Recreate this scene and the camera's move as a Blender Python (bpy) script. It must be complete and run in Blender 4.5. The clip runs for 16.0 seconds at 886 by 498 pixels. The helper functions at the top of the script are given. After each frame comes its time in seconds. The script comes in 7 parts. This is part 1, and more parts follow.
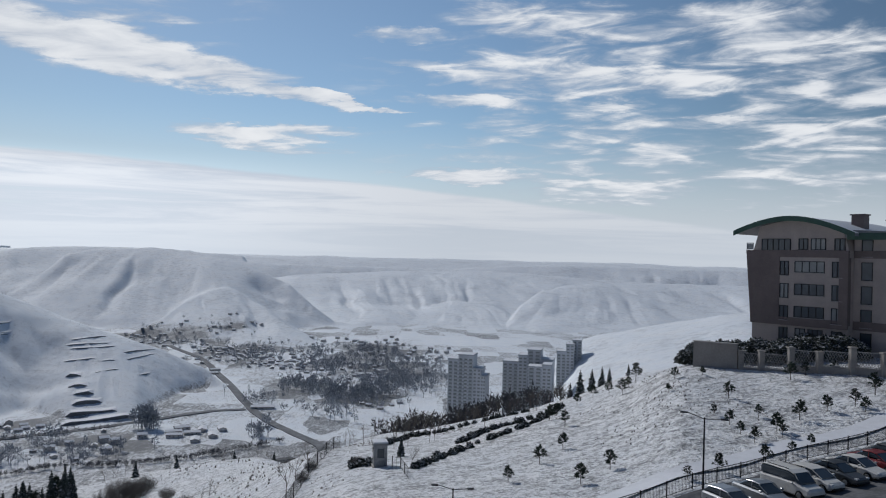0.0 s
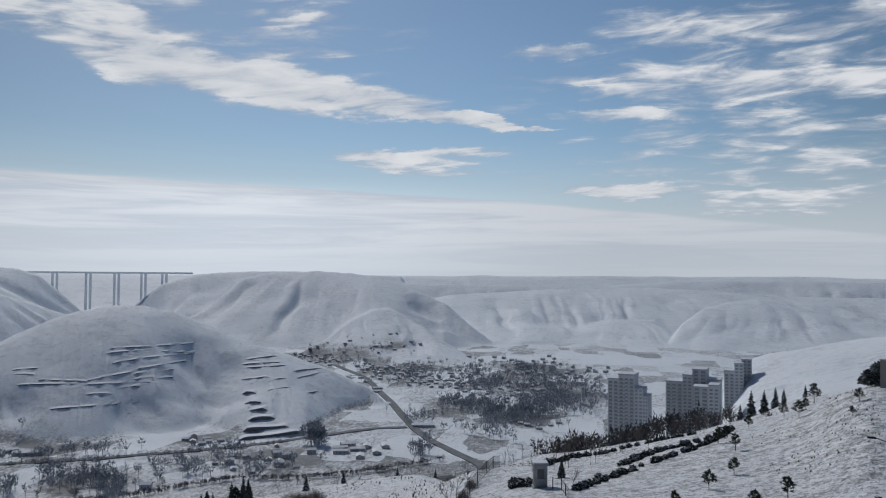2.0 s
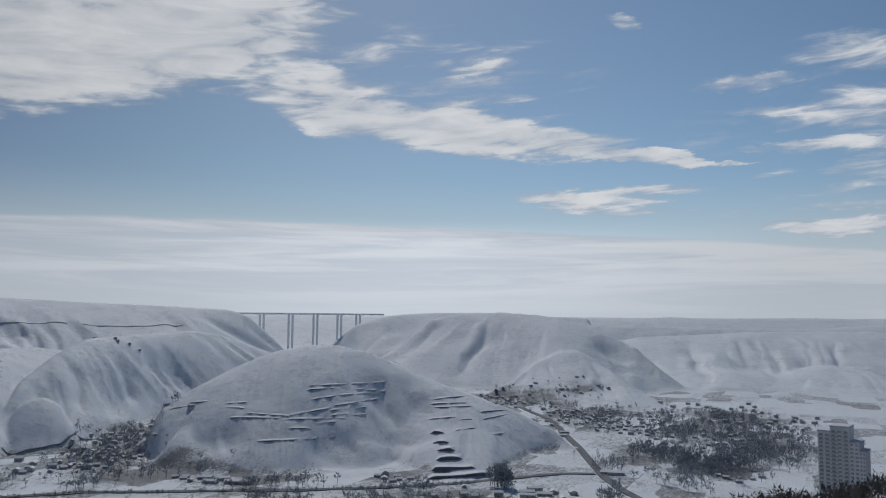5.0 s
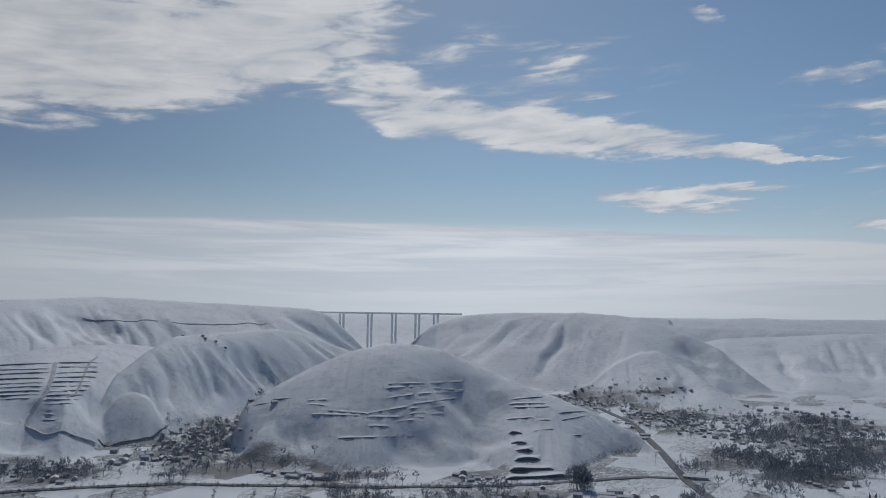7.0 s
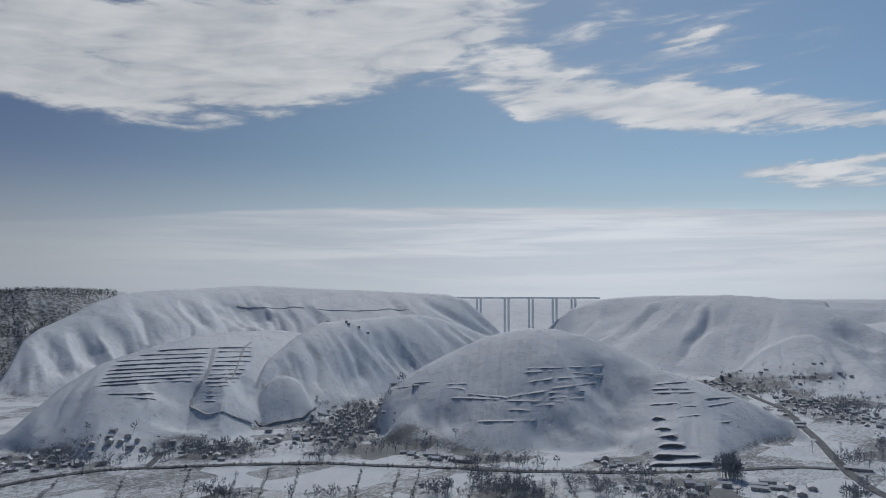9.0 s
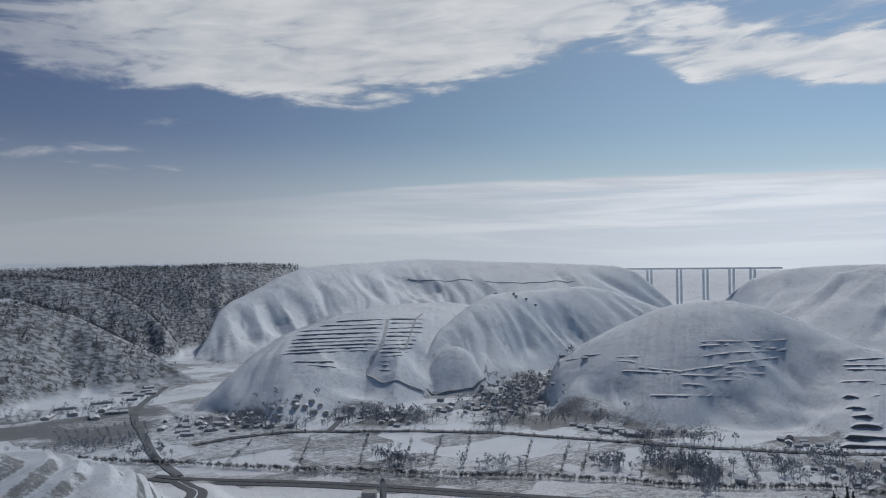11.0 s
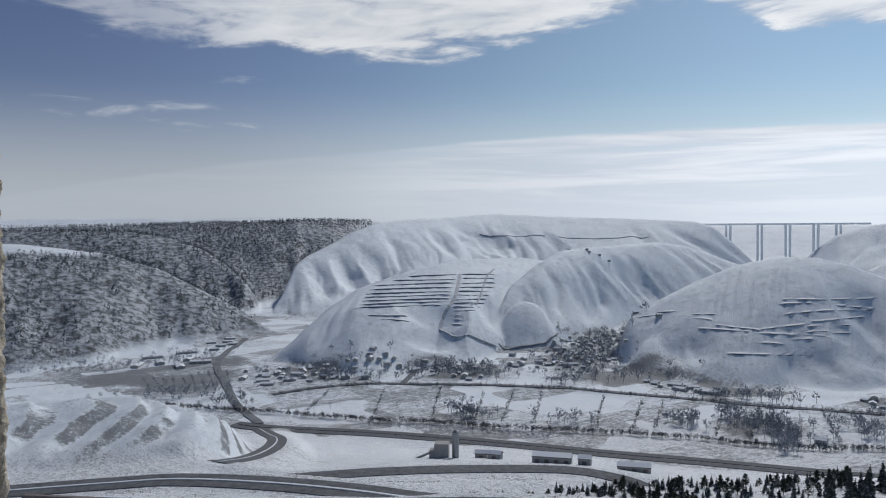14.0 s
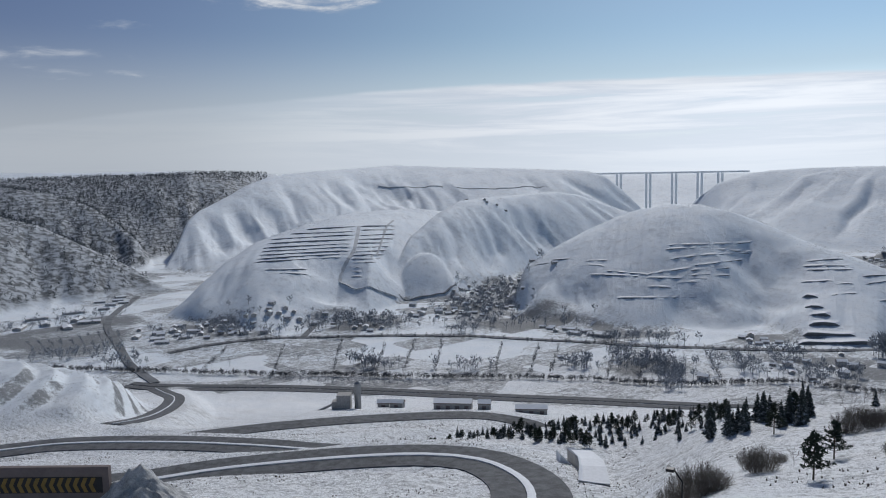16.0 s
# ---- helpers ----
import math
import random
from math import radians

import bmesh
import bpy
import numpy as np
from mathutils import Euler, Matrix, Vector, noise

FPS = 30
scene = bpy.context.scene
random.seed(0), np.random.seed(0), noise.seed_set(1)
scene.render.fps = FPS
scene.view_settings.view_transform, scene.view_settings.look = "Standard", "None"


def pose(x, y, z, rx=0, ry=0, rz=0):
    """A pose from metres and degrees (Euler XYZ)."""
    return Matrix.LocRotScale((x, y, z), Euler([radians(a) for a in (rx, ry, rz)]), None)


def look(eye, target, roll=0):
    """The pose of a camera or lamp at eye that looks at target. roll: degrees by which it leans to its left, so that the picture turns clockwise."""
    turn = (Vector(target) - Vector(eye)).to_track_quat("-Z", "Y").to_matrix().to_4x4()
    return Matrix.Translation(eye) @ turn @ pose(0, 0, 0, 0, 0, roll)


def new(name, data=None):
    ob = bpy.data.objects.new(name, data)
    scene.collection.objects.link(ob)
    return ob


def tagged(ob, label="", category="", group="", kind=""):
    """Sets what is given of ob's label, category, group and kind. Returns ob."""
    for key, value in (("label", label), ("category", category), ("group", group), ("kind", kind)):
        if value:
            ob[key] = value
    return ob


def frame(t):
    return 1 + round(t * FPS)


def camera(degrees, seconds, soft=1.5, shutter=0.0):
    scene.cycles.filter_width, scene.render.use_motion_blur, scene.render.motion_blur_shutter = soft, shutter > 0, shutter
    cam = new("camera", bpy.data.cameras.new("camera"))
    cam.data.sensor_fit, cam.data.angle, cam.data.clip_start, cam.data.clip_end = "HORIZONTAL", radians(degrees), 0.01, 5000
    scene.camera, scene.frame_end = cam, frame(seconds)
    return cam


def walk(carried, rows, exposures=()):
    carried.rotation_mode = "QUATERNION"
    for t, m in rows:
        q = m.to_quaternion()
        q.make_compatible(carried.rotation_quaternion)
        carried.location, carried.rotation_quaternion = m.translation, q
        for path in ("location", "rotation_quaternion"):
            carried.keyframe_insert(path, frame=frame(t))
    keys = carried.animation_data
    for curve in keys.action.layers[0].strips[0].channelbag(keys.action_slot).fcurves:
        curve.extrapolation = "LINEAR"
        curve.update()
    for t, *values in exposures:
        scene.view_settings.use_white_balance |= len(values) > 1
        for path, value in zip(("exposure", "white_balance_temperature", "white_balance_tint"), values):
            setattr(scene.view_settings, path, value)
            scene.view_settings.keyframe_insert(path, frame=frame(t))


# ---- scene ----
cam = camera(58.07, 16.0, soft=1.1)
EYE_Z = 150.0
# seconds, yaw, pitch, lean of the hand-held camera, which turns on the spot
TURNS = [
    (0.0, 0.00, 0.75, 1.60),
    (0.5, 2.08, 0.85, 1.43),
    (1.0, 4.75, 1.05, 1.12),
    (1.5, 7.87, 1.38, 0.77),
    (2.0, 11.08, 1.91, 0.41),
    (2.5, 14.06, 2.58, 0.24),
    (3.0, 16.68, 3.25, 0.15),
    (3.5, 18.91, 3.85, 0.13),
    (4.0, 20.90, 4.31, 0.24),
    (6.5, 28.50, 4.78, 0.81),
    (7.0, 29.86, 4.69, 0.78),
    (7.5, 31.43, 4.59, 0.56),
    (8.0, 33.46, 4.42, 0.31),
    (8.5, 36.20, 4.07, 0.13),
    (9.0, 39.57, 3.53, 0.09),
    (9.5, 43.17, 2.88, 0.00),
    (10.0, 46.54, 2.27, -0.18),
    (12.5, 56.05, 0.70, -0.35),
    (13.0, 57.16, 0.14, -0.23),
    (13.5, 57.38, -0.64, -0.26),
    (14.0, 56.67, -1.60, -0.36),
    (14.5, 55.19, -2.63, -0.49),
    (15.0, 53.26, -3.59, -0.65),
    (15.5, 51.28, -4.46, -0.79),
    (16.0, 49.47, -5.17, -0.94),
]
def sway(t):
    """The hand's small drift while the camera turns."""
    return (0.0, float(np.interp(t, (0, 12.5, 13.0, 13.5, 14.0, 14.5, 15.0, 16.0), (0.0, 0.0, 0.004, 0.011, 0.026, 0.045, 0.06, 0.08))), 0.0)


walk(cam, [(t, pose(sway(t)[0], sway(t)[1], EYE_Z, 90, 0, yaw) @ pose(0, 0, 0, pitch, 0, 0) @ pose(0, 0, 0, 0, 0, lean)) for t, yaw, pitch, lean in TURNS],
     [(0, -0.06), (2, -0.25), (4, -0.35), (8, -0.42), (10, -0.30), (12.5, -0.09), (13.5, 0.04), (16, 0.07)])

# ---- world, sun ----
SUN_AZ, SUN_EL = 36.0, 38.0   # degrees left of the first view, and up
world = bpy.data.worlds.new("winter_sky")
scene.world = world
world.use_nodes = True


class Nodes:
    """Small helper to write node graphs."""
    def __init__(self, tree):
        self.tree = tree
        tree.nodes.clear()

    def put(self, kind, values=None, **settings):
        n = self.tree.nodes.new(kind)
        for k, v in settings.items():
            setattr(n, k, v)
        for k, v in (values or {}).items():
            self.set(n.inputs[k], v)
        return n

    def set(self, socket, v):
        if isinstance(v, bpy.types.NodeSocket):
            self.tree.links.new(v, socket)
        elif isinstance(v, (tuple, list)) and socket.type == "RGBA" and len(v) == 3:
            socket.default_value = (*v, 1)
        else:
            socket.default_value = v

    def math(self, op, a, b=0.0, c=0.0, clamp=False):
        return self.put("ShaderNodeMath", {0: a, 1: b, 2: c}, operation=op, use_clamp=clamp).outputs[0]

    def vec(self, op, a, b=(0, 0, 0)):
        return self.put("ShaderNodeVectorMath", {0: a, 1: b}, operation=op).outputs[0]

    def xyz(self, x=0.0, y=0.0, z=0.0):
        return self.put("ShaderNodeCombineXYZ", {0: x, 1: y, 2: z}).outputs[0]

    def noise(self, vector, scale, detail=4.0, rough=0.55, distortion=0.0):
        return self.put("ShaderNodeTexNoise", {"Vector": vector, "Scale": scale, "Detail": detail, "Roughness": rough, "Distortion": distortion}).outputs["Fac"]

    def span(self, v, lo, hi, a=0.0, b=1.0):
        return self.put("ShaderNodeMapRange", {0: v, 1: lo, 2: hi, 3: a, 4: b}, interpolation_type="SMOOTHSTEP").outputs[0]

    def mix(self, f, a, b):
        n = self.put("ShaderNodeMix", data_type="RGBA")
        self.set(n.inputs[0], f), self.set(n.inputs[6], a), self.set(n.inputs[7], b)
        return n.outputs[2]


def sky_nodes():
    g = Nodes(world.node_tree)
    way = g.vec("NORMALIZE", g.put("ShaderNodeTexCoord").outputs["Generated"])
    s = g.put("ShaderNodeSeparateXYZ", {0: way})
    x, y, z = s.outputs
    sky = g.put("ShaderNodeTexSky", sky_type="NISHITA", sun_disc=False, sun_elevation=radians(SUN_EL), sun_rotation=radians(-SUN_AZ),
                altitude=1000, air_density=1.0, dust_density=0.6, ozone_density=1.5).outputs[0]
    az = g.math("MULTIPLY", g.math("ARCTAN2", g.math("MULTIPLY", x, -1.0), y), 57.2958)
    el = g.math("MULTIPLY", g.math("ARCSINE", z), 57.2958)
    # a layer of cloud seen in perspective
    up = g.math("ADD", g.math("MAXIMUM", z, 0.0), 0.10)
    flat = g.xyz(g.math("DIVIDE", x, up), g.math("DIVIDE", y, up), 0.0)
    lumps = g.noise(flat, 1.6, 8.0, 0.62, 0.25)
    fine = g.noise(g.vec("MULTIPLY", flat, (0.75, 1.0, 1.0)), 4.2, 5.0, 0.52, 0.5)
    wisps = g.noise(g.xyz(g.math("MULTIPLY", az, 0.10), g.math("ADD", g.math("MULTIPLY", el, 0.55), g.math("MULTIPLY", az, 0.03)), 3.0), 1.7, 7.0, 0.58, 0.8)
    warp_a = g.math("MULTIPLY", g.math("SUBTRACT", g.noise(flat, 1.6, 5.0, 0.62), 0.5), 4.5)
    warp_e = g.math("MULTIPLY", g.math("SUBTRACT", g.noise(g.vec("ADD", flat, (7.0, 3.0, 0.0)), 3.0, 7.0, 0.66), 0.5), 2.6)
    aw, ew = g.math("ADD", az, warp_a), g.math("ADD", el, warp_e)

    def bank(a, e, la, le, turn, weight, soft=1.0):
        c, n = math.cos(radians(turn)), math.sin(radians(turn))
        da, de = g.math("SUBTRACT", aw, a), g.math("SUBTRACT", ew, e)
        u = g.math("DIVIDE", g.math("ADD", g.math("MULTIPLY", da, c), g.math("MULTIPLY", de, n)), la)
        v = g.math("DIVIDE", g.math("SUBTRACT", g.math("MULTIPLY", de, c), g.math("MULTIPLY", da, n)), le)
        d = g.math("ADD", g.math("MULTIPLY", u, u), g.math("MULTIPLY", v, v))
        return g.math("MULTIPLY", g.span(d, 1.9 + soft, 0.0), weight)
    total = None
    for row in CLOUDS:
        b = bank(*row)
        total = b if total is None else g.math("MAXIMUM", total, b)
    ragged = g.math("ADD", g.math("MULTIPLY", lumps, 0.4), g.math("ADD", g.math("MULTIPLY", fine, 0.45), g.math("MULTIPLY", wisps, 0.55)))
    cover = g.span(g.math("ADD", total, g.math("MULTIPLY", g.math("SUBTRACT", ragged, 0.70), 3.3)), 0.22, 1.05)
    cover = g.math("MULTIPLY", cover, g.span(total, 0.05, 0.4))
    # a long stratum of cloud over the horizon, with a sharp, slightly wavy top
    off = g.math("SUBTRACT", az, 38.0)
    crest = g.math("SUBTRACT", 6.6, g.math("MULTIPLY", g.math("MULTIPLY", off, off), g.span(off, -4.0, 8.0, 0.0012, 0.0019)))
    depth = g.math("SUBTRACT", g.math("ADD", crest, g.math("MULTIPLY", g.math("SUBTRACT", g.noise(g.xyz(g.math("MULTIPLY", az, 0.09), 0.0, 1.0), 1.0, 5.0, 0.55), 0.5), 0.7)), el)
    streak = g.noise(g.xyz(g.math("MULTIPLY", az, 0.035), g.math("MULTIPLY", el, 0.55), 9.0), 1.6, 6.0, 0.6, 0.4)
    ahead = g.math("ADD", g.math("MULTIPLY", x, -math.sin(radians(20))), g.math("MULTIPLY", y, math.cos(radians(20))))
    front = g.span(ahead, -0.3, 0.35)
    far_left = g.span(az, 42.0, 82.0)
    stratum = g.math("MULTIPLY", g.math("MULTIPLY", g.span(depth, -0.04, 0.30), g.span(g.math("ADD", streak, g.span(depth, 1.4, 0.1, 0.0, 0.16)), 0.22, 0.50)), g.math("MULTIPLY", front, g.span(az, 46.0, 68.0, 1.0, 0.12)))
    stratum = g.math("MULTIPLY", stratum, g.span(az, -34.0, -4.0, 0.55, 1.0))
    veil = g.span(el, 10.5, 0.5)
    cloud = g.mix(g.span(g.math("ADD", g.math("MULTIPLY", cover, 0.25), g.math("ADD", g.math("MULTIPLY", wisps, 0.5), g.math("MULTIPLY", fine, 0.5))), 0.45, 0.95), CLOUD_DARK, CLOUD_LIGHT)
    dim = g.math("MULTIPLY", g.span(az, 6.0, 84.0, 1.14, 0.50), g.span(az, 2.0, -38.0, 1.0, 0.68))
    blue = g.vec("MULTIPLY", sky, g.vec("MULTIPLY", g.mix(far_left, (SKY * 0.90, SKY, SKY * 1.03), (SKY * 0.98, SKY * 0.96, SKY * 1.16)), g.xyz(dim, dim, dim)))
    shade = g.math("MULTIPLY", g.span(ahead, -0.7, 0.3, 0.35, 1.0), g.span(far_left, 0.0, 1.0, 1.0, 0.70))
    c = g.mix(veil, blue, g.vec("MULTIPLY", HAZE, g.xyz(shade, shade, shade)))
    c = g.mix(stratum, c, g.mix(g.span(streak, 0.35, 0.62), STRATUM_DARK, STRATUM_LIGHT))
    c = g.mix(g.math("MULTIPLY", g.span(el, 3.6, 0.3), g.math("MULTIPLY", front, 0.75)), c, g.vec("MULTIPLY", HAZE, g.xyz(shade, shade, shade)))
    glow = g.math("ADD", 1.0, g.math("MULTIPLY", g.span(g.math("ABSOLUTE", g.math("SUBTRACT", az, 26.0)), 30.0, 0.0, 0.0, 0.26), g.span(el, 7.2, 5.0)))
    c = g.vec("MULTIPLY", c, g.xyz(glow, glow, glow))
    paler = g.span(az, 25.0, 62.0, 1.0, 0.84)
    cloud = g.vec("MULTIPLY", cloud, g.xyz(paler, paler, paler))
    faint = g.span(g.math("SUBTRACT", az, g.math("MULTIPLY", el, 1.2)), 50.0, 62.0, 1.0, 0.45)
    c = g.mix(g.math("MULTIPLY", cover, faint), c, cloud)
    out = g.put("ShaderNodeBackground", {"Color": c, "Strength": 1.0})
    g.put("ShaderNodeOutputWorld", {"Surface": out.outputs[0]})


SKY = 0.068
CLOUD_LIGHT, CLOUD_DARK = (0.84, 0.865, 0.90), (0.44, 0.50, 0.60)
STRATUM_LIGHT, STRATUM_DARK, HAZE = (0.66, 0.70, 0.76), (0.50, 0.56, 0.65), (0.56, 0.615, 0.69)
# banks of cloud: degrees left, degrees up, half length, half height, slope, weight
CLOUDS = [
    (31.7, 14.7, 5.0, 1.6, 10, 1.15), (24.8, 13.3, 5.7, 1.3, 6, 1.25), (18.3, 12.7, 5.4, 1.1, 6, 1.25), (12.1, 11.4, 4.9, 0.45, 8, 1), (6.6, 10.7, 4.2, 0.2, 4, 1), (32.9, 16.7, 3.5, 0.8, 5, 0.85), (13.0, 8.5, 5.0, 0.5, -2, 0.85), (12.2, 7.6, 3.8, 0.5, 1, 0.75),
    (21.6, 17.4, 2.9, 0.44, -7, 0.75), (25.7, 17.8, 1.8, 0.34, -6, 0.75), (21.6, 15.3, 4.5, 0.45, -3, 0.7), (10.9, 20.1, 1.1, 0.5, 19, 0.75),
    (3.0, 15.7, 3.2, 0.52, 0, 0.8), (1.5, 13.5, 4.5, 0.3, 4, 0.6), (-2.0, 11.2, 4.6, 0.49, 4, 0.8),
    (-13.4, 16.5, 10.7, 1.2, 3, 0.85), (-24.3, 14.6, 6.5, 1.05, 8, 0.8), (-10.0, 12.8, 8.6, 1.15, 3, 0.85), (-12.0, 10.9, 2.6, 0.35, 1, 0.75), (-25.7, 12.9, 4.5, 0.77, 14, 0.8),
    (-13.6, 8.6, 4.8, 1.7, 0, 0.72), (-12.1, 5.6, 5.6, 1.3, 0, 0.7), (-2.5, 6.0, 5.5, 0.5, 0, 0.8), (-25.8, 8.7, 4.2, 1.15, 2, 0.78), (-27.5, 11.3, 4.0, 0.8, 4, 0.8), (-25, 6.5, 4.2, 1.1, 7, 0.62), (-19.5, 10.0, 4.3, 0.34, 2, 0.7),
    (54.7, 16.7, 11.4, 3.3, -8, 1.4), (42.5, 18.8, 8.0, 2.9, -10, 1.4), (37.0, 16.3, 3.0, 0.75, -3, 0.85), (66, 15.9, 13, 2.7, -2, 1.35), (77, 15.1, 5.0, 1.3, 4, 0.9),
    (78, 8.0, 8.5, 0.7, -1, 0.34), (71.8, 7.4, 6.5, 0.5, 1, 0.34), (69.5, 10.1, 3.2, 0.3, -2, 0.32), (-40, 14, 8, 4, 0, 0.6), (-15, 11, 17, 6.5, 0, 0.46), (24, 17, 9, 3.0, 6, 0.36),
]
sky_nodes()
sun = new("sun", bpy.data.lights.new("sun", "SUN"))
sun.data.energy, sun.data.angle, sun.data.color = 2.2, radians(3.0), (1.0, 0.985, 0.96)
SUN_WAY = Vector((-math.sin(radians(SUN_AZ)) * math.cos(radians(SUN_EL)), math.cos(radians(SUN_AZ)) * math.cos(radians(SUN_EL)), math.sin(radians(SUN_EL))))
sun.matrix_basis = look((-300, 200, 600), Vector((-300, 200, 600)) - SUN_WAY)

# ---- materials ----
def material(name):
    m = bpy.data.materials.new(name)
    m.use_nodes = True
    return m, Nodes(m.node_tree)


def finish(g, color, rough=0.6, metal=0.0, bump=None, strength=0.3, distance=0.05, specular=0.4):
    values = {"Base Color": color, "Roughness": rough, "Metallic": metal, "Specular IOR Level": specular}
    if bump is not None:
        values["Normal"] = g.put("ShaderNodeBump", {"Height": bump, "Strength": strength, "Distance": distance}).outputs[0]
    b = g.put("ShaderNodeBsdfPrincipled", values)
    g.put("ShaderNodeOutputMaterial", {"Surface": b.outputs[0]})


def plain(name, color, rough=0.6, metal=0.0, scale=3.0, vary=0.25, bump=0.2, specular=0.4):
    """A surface with blotches and grain."""
    m, g = material(name)
    p = g.put("ShaderNodeTexCoord").outputs["Object"]
    n = g.math("ADD", g.math("MULTIPLY", g.noise(p, scale, 5.0), 0.6), g.math("MULTIPLY", g.noise(p, scale * 9, 3.0), 0.4))
    dark, light = [tuple(min(1.0, c * k) for c in color) for k in (1 - vary, 1 + vary)]
    finish(g, g.mix(g.span(n, 0.3, 0.7), dark, light), rough, metal, n, bump, 0.02, specular)
    return m


def snow_ground():
    """Wind-packed snow with grass and soil showing through, field by field on the valley floor."""
    m, g = material("snow_ground")
    p = g.put("ShaderNodeNewGeometry").outputs["Position"]
    flat = g.vec("MULTIPLY", p, (1.0, 1.0, 0.35))
    mid, small, tiny = g.noise(flat, 0.045, 6.0, 0.62), g.noise(flat, 0.5, 5.0, 0.68), g.noise(flat, 2.6, 4.0, 0.65)
    # Painted haze: far snow, and the heap, take paler, bluer, unpitted tones.
    haze_lift = g.put("ShaderNodeAttribute", attribute_name="haze_lift").outputs["Fac"]
    snow = g.mix(haze_lift, g.mix(g.span(mid, 0.3, 0.7), (0.80, 0.825, 0.86), (0.90, 0.91, 0.925)), g.mix(g.span(mid, 0.3, 0.7), (0.775, 0.83, 0.89), (0.86, 0.895, 0.93)))
    bare = g.put("ShaderNodeAttribute", attribute_name="bare").outputs["Fac"]
    field = g.put("ShaderNodeAttribute", attribute_name="field").outputs["Fac"]
    cell = g.put("ShaderNodeTexVoronoi", {"Vector": g.vec("MULTIPLY", g.vec("ADD", p, g.xyz(g.math("MULTIPLY", mid, 7.0), 0.0, 0.0)), (1.0, 0.62, 0.0)), "Scale": 0.022}, distance="CHEBYCHEV")
    tint = g.put("ShaderNodeSeparateColor", {0: cell.outputs["Color"]}).outputs[0]
    patch = g.math("ADD", g.math("MULTIPLY", small, 0.5), g.math("ADD", g.math("MULTIPLY", mid, 0.22), g.math("MULTIPLY", tiny, 0.38)))
    rows = g.math("ADD", g.math("MULTIPLY", g.noise(g.vec("MULTIPLY", p, (1.0, 0.3, 0.3)), 0.30, 4.0, 0.7), 0.6), g.math("MULTIPLY", g.noise(p, 0.16, 5.0, 0.75), 0.4))
    patch = g.math("ADD", patch, g.math("MULTIPLY", field, g.math("MULTIPLY", g.math("SUBTRACT", rows, 0.5), 0.6)))
    cover = g.math("ADD", g.math("MULTIPLY", g.math("MINIMUM", bare, 0.75), 0.30), g.math("MULTIPLY", field, g.math("MULTIPLY", g.math("SUBTRACT", tint, 0.5), 0.26)))
    soil = g.mix(g.span(small, 0.3, 0.7), (0.085, 0.09, 0.098), (0.185, 0.19, 0.20))
    show = g.math("MULTIPLY", g.span(g.math("ADD", patch, cover), 0.62, 0.80), 0.9)
    forest = g.put("ShaderNodeAttribute", attribute_name="wood").outputs["Fac"]
    undergrowth = g.mix(g.span(g.noise(p, 0.09, 6.0, 0.7), 0.40, 0.60), (0.10, 0.11, 0.12), (0.48, 0.51, 0.55))
    crust = g.math("ADD", g.math("MULTIPLY", g.noise(flat, 1.3, 5.0, 0.7, 0.6), 0.6), g.math("MULTIPLY", g.noise(flat, 4.5, 4.0, 0.7), 0.4))
    xyz = g.put("ShaderNodeSeparateXYZ", {0: p}).outputs
    along = g.math("ADD", g.math("MULTIPLY", xyz[0], 0.9), g.math("MULTIPLY", xyz[1], 0.44))
    across = g.math("SUBTRACT", g.math("MULTIPLY", xyz[0], 0.44), g.math("MULTIPLY", xyz[1], 0.9))
    drifts = g.noise(g.xyz(g.math("MULTIPLY", along, 0.07), g.math("MULTIPLY", across, 0.75), 2.0), 1.0, 5.0, 0.65)
    crust = g.math("ADD", crust, g.math("MULTIPLY", g.math("SUBTRACT", drifts, 0.5), 0.22))
    pitted = g.math("MULTIPLY", g.span(g.math("ADD", crust, g.math("MULTIPLY", bare, 0.12)), 0.535, 0.60), g.span(haze_lift, 0.0, 1.0, 0.66, 0.08))
    snow = g.mix(pitted, snow, (0.22, 0.225, 0.24))
    thin = g.math("ADD", g.math("MULTIPLY", g.noise(p, 0.11, 6.0, 0.72), 0.65), g.math("MULTIPLY", g.noise(p, 0.013, 4.0, 0.6), 0.35))
    snow = g.mix(g.math("MULTIPLY", g.span(thin, 0.47, 0.66), g.math("MULTIPLY", g.math("SUBTRACT", haze_lift, field, clamp=True), 0.42)), snow, (0.34, 0.37, 0.41))
    color = g.mix(forest, g.mix(show, snow, soil), undergrowth)
    hump = g.math("ADD", g.math("MULTIPLY", small, 0.42), g.math("ADD", g.math("MULTIPLY", tiny, 0.50), g.math("ADD", g.math("MULTIPLY", mid, 0.6), g.math("ADD", g.math("MULTIPLY", drifts, 0.2), g.math("MULTIPLY", thin, 2.2)))))
    finish(g, color, 0.75, 0.0, hump, 0.9, 0.9, 0.25)
    return m


SNOW_GROUND = snow_ground()

# ---- the ground ----
def at(az, r, drop=0.0):
    """A place from degrees left of the first view, metres out, and metres above the eye."""
    return Vector((-math.sin(radians(az)) * r, math.cos(radians(az)) * r, EYE_Z + drop))


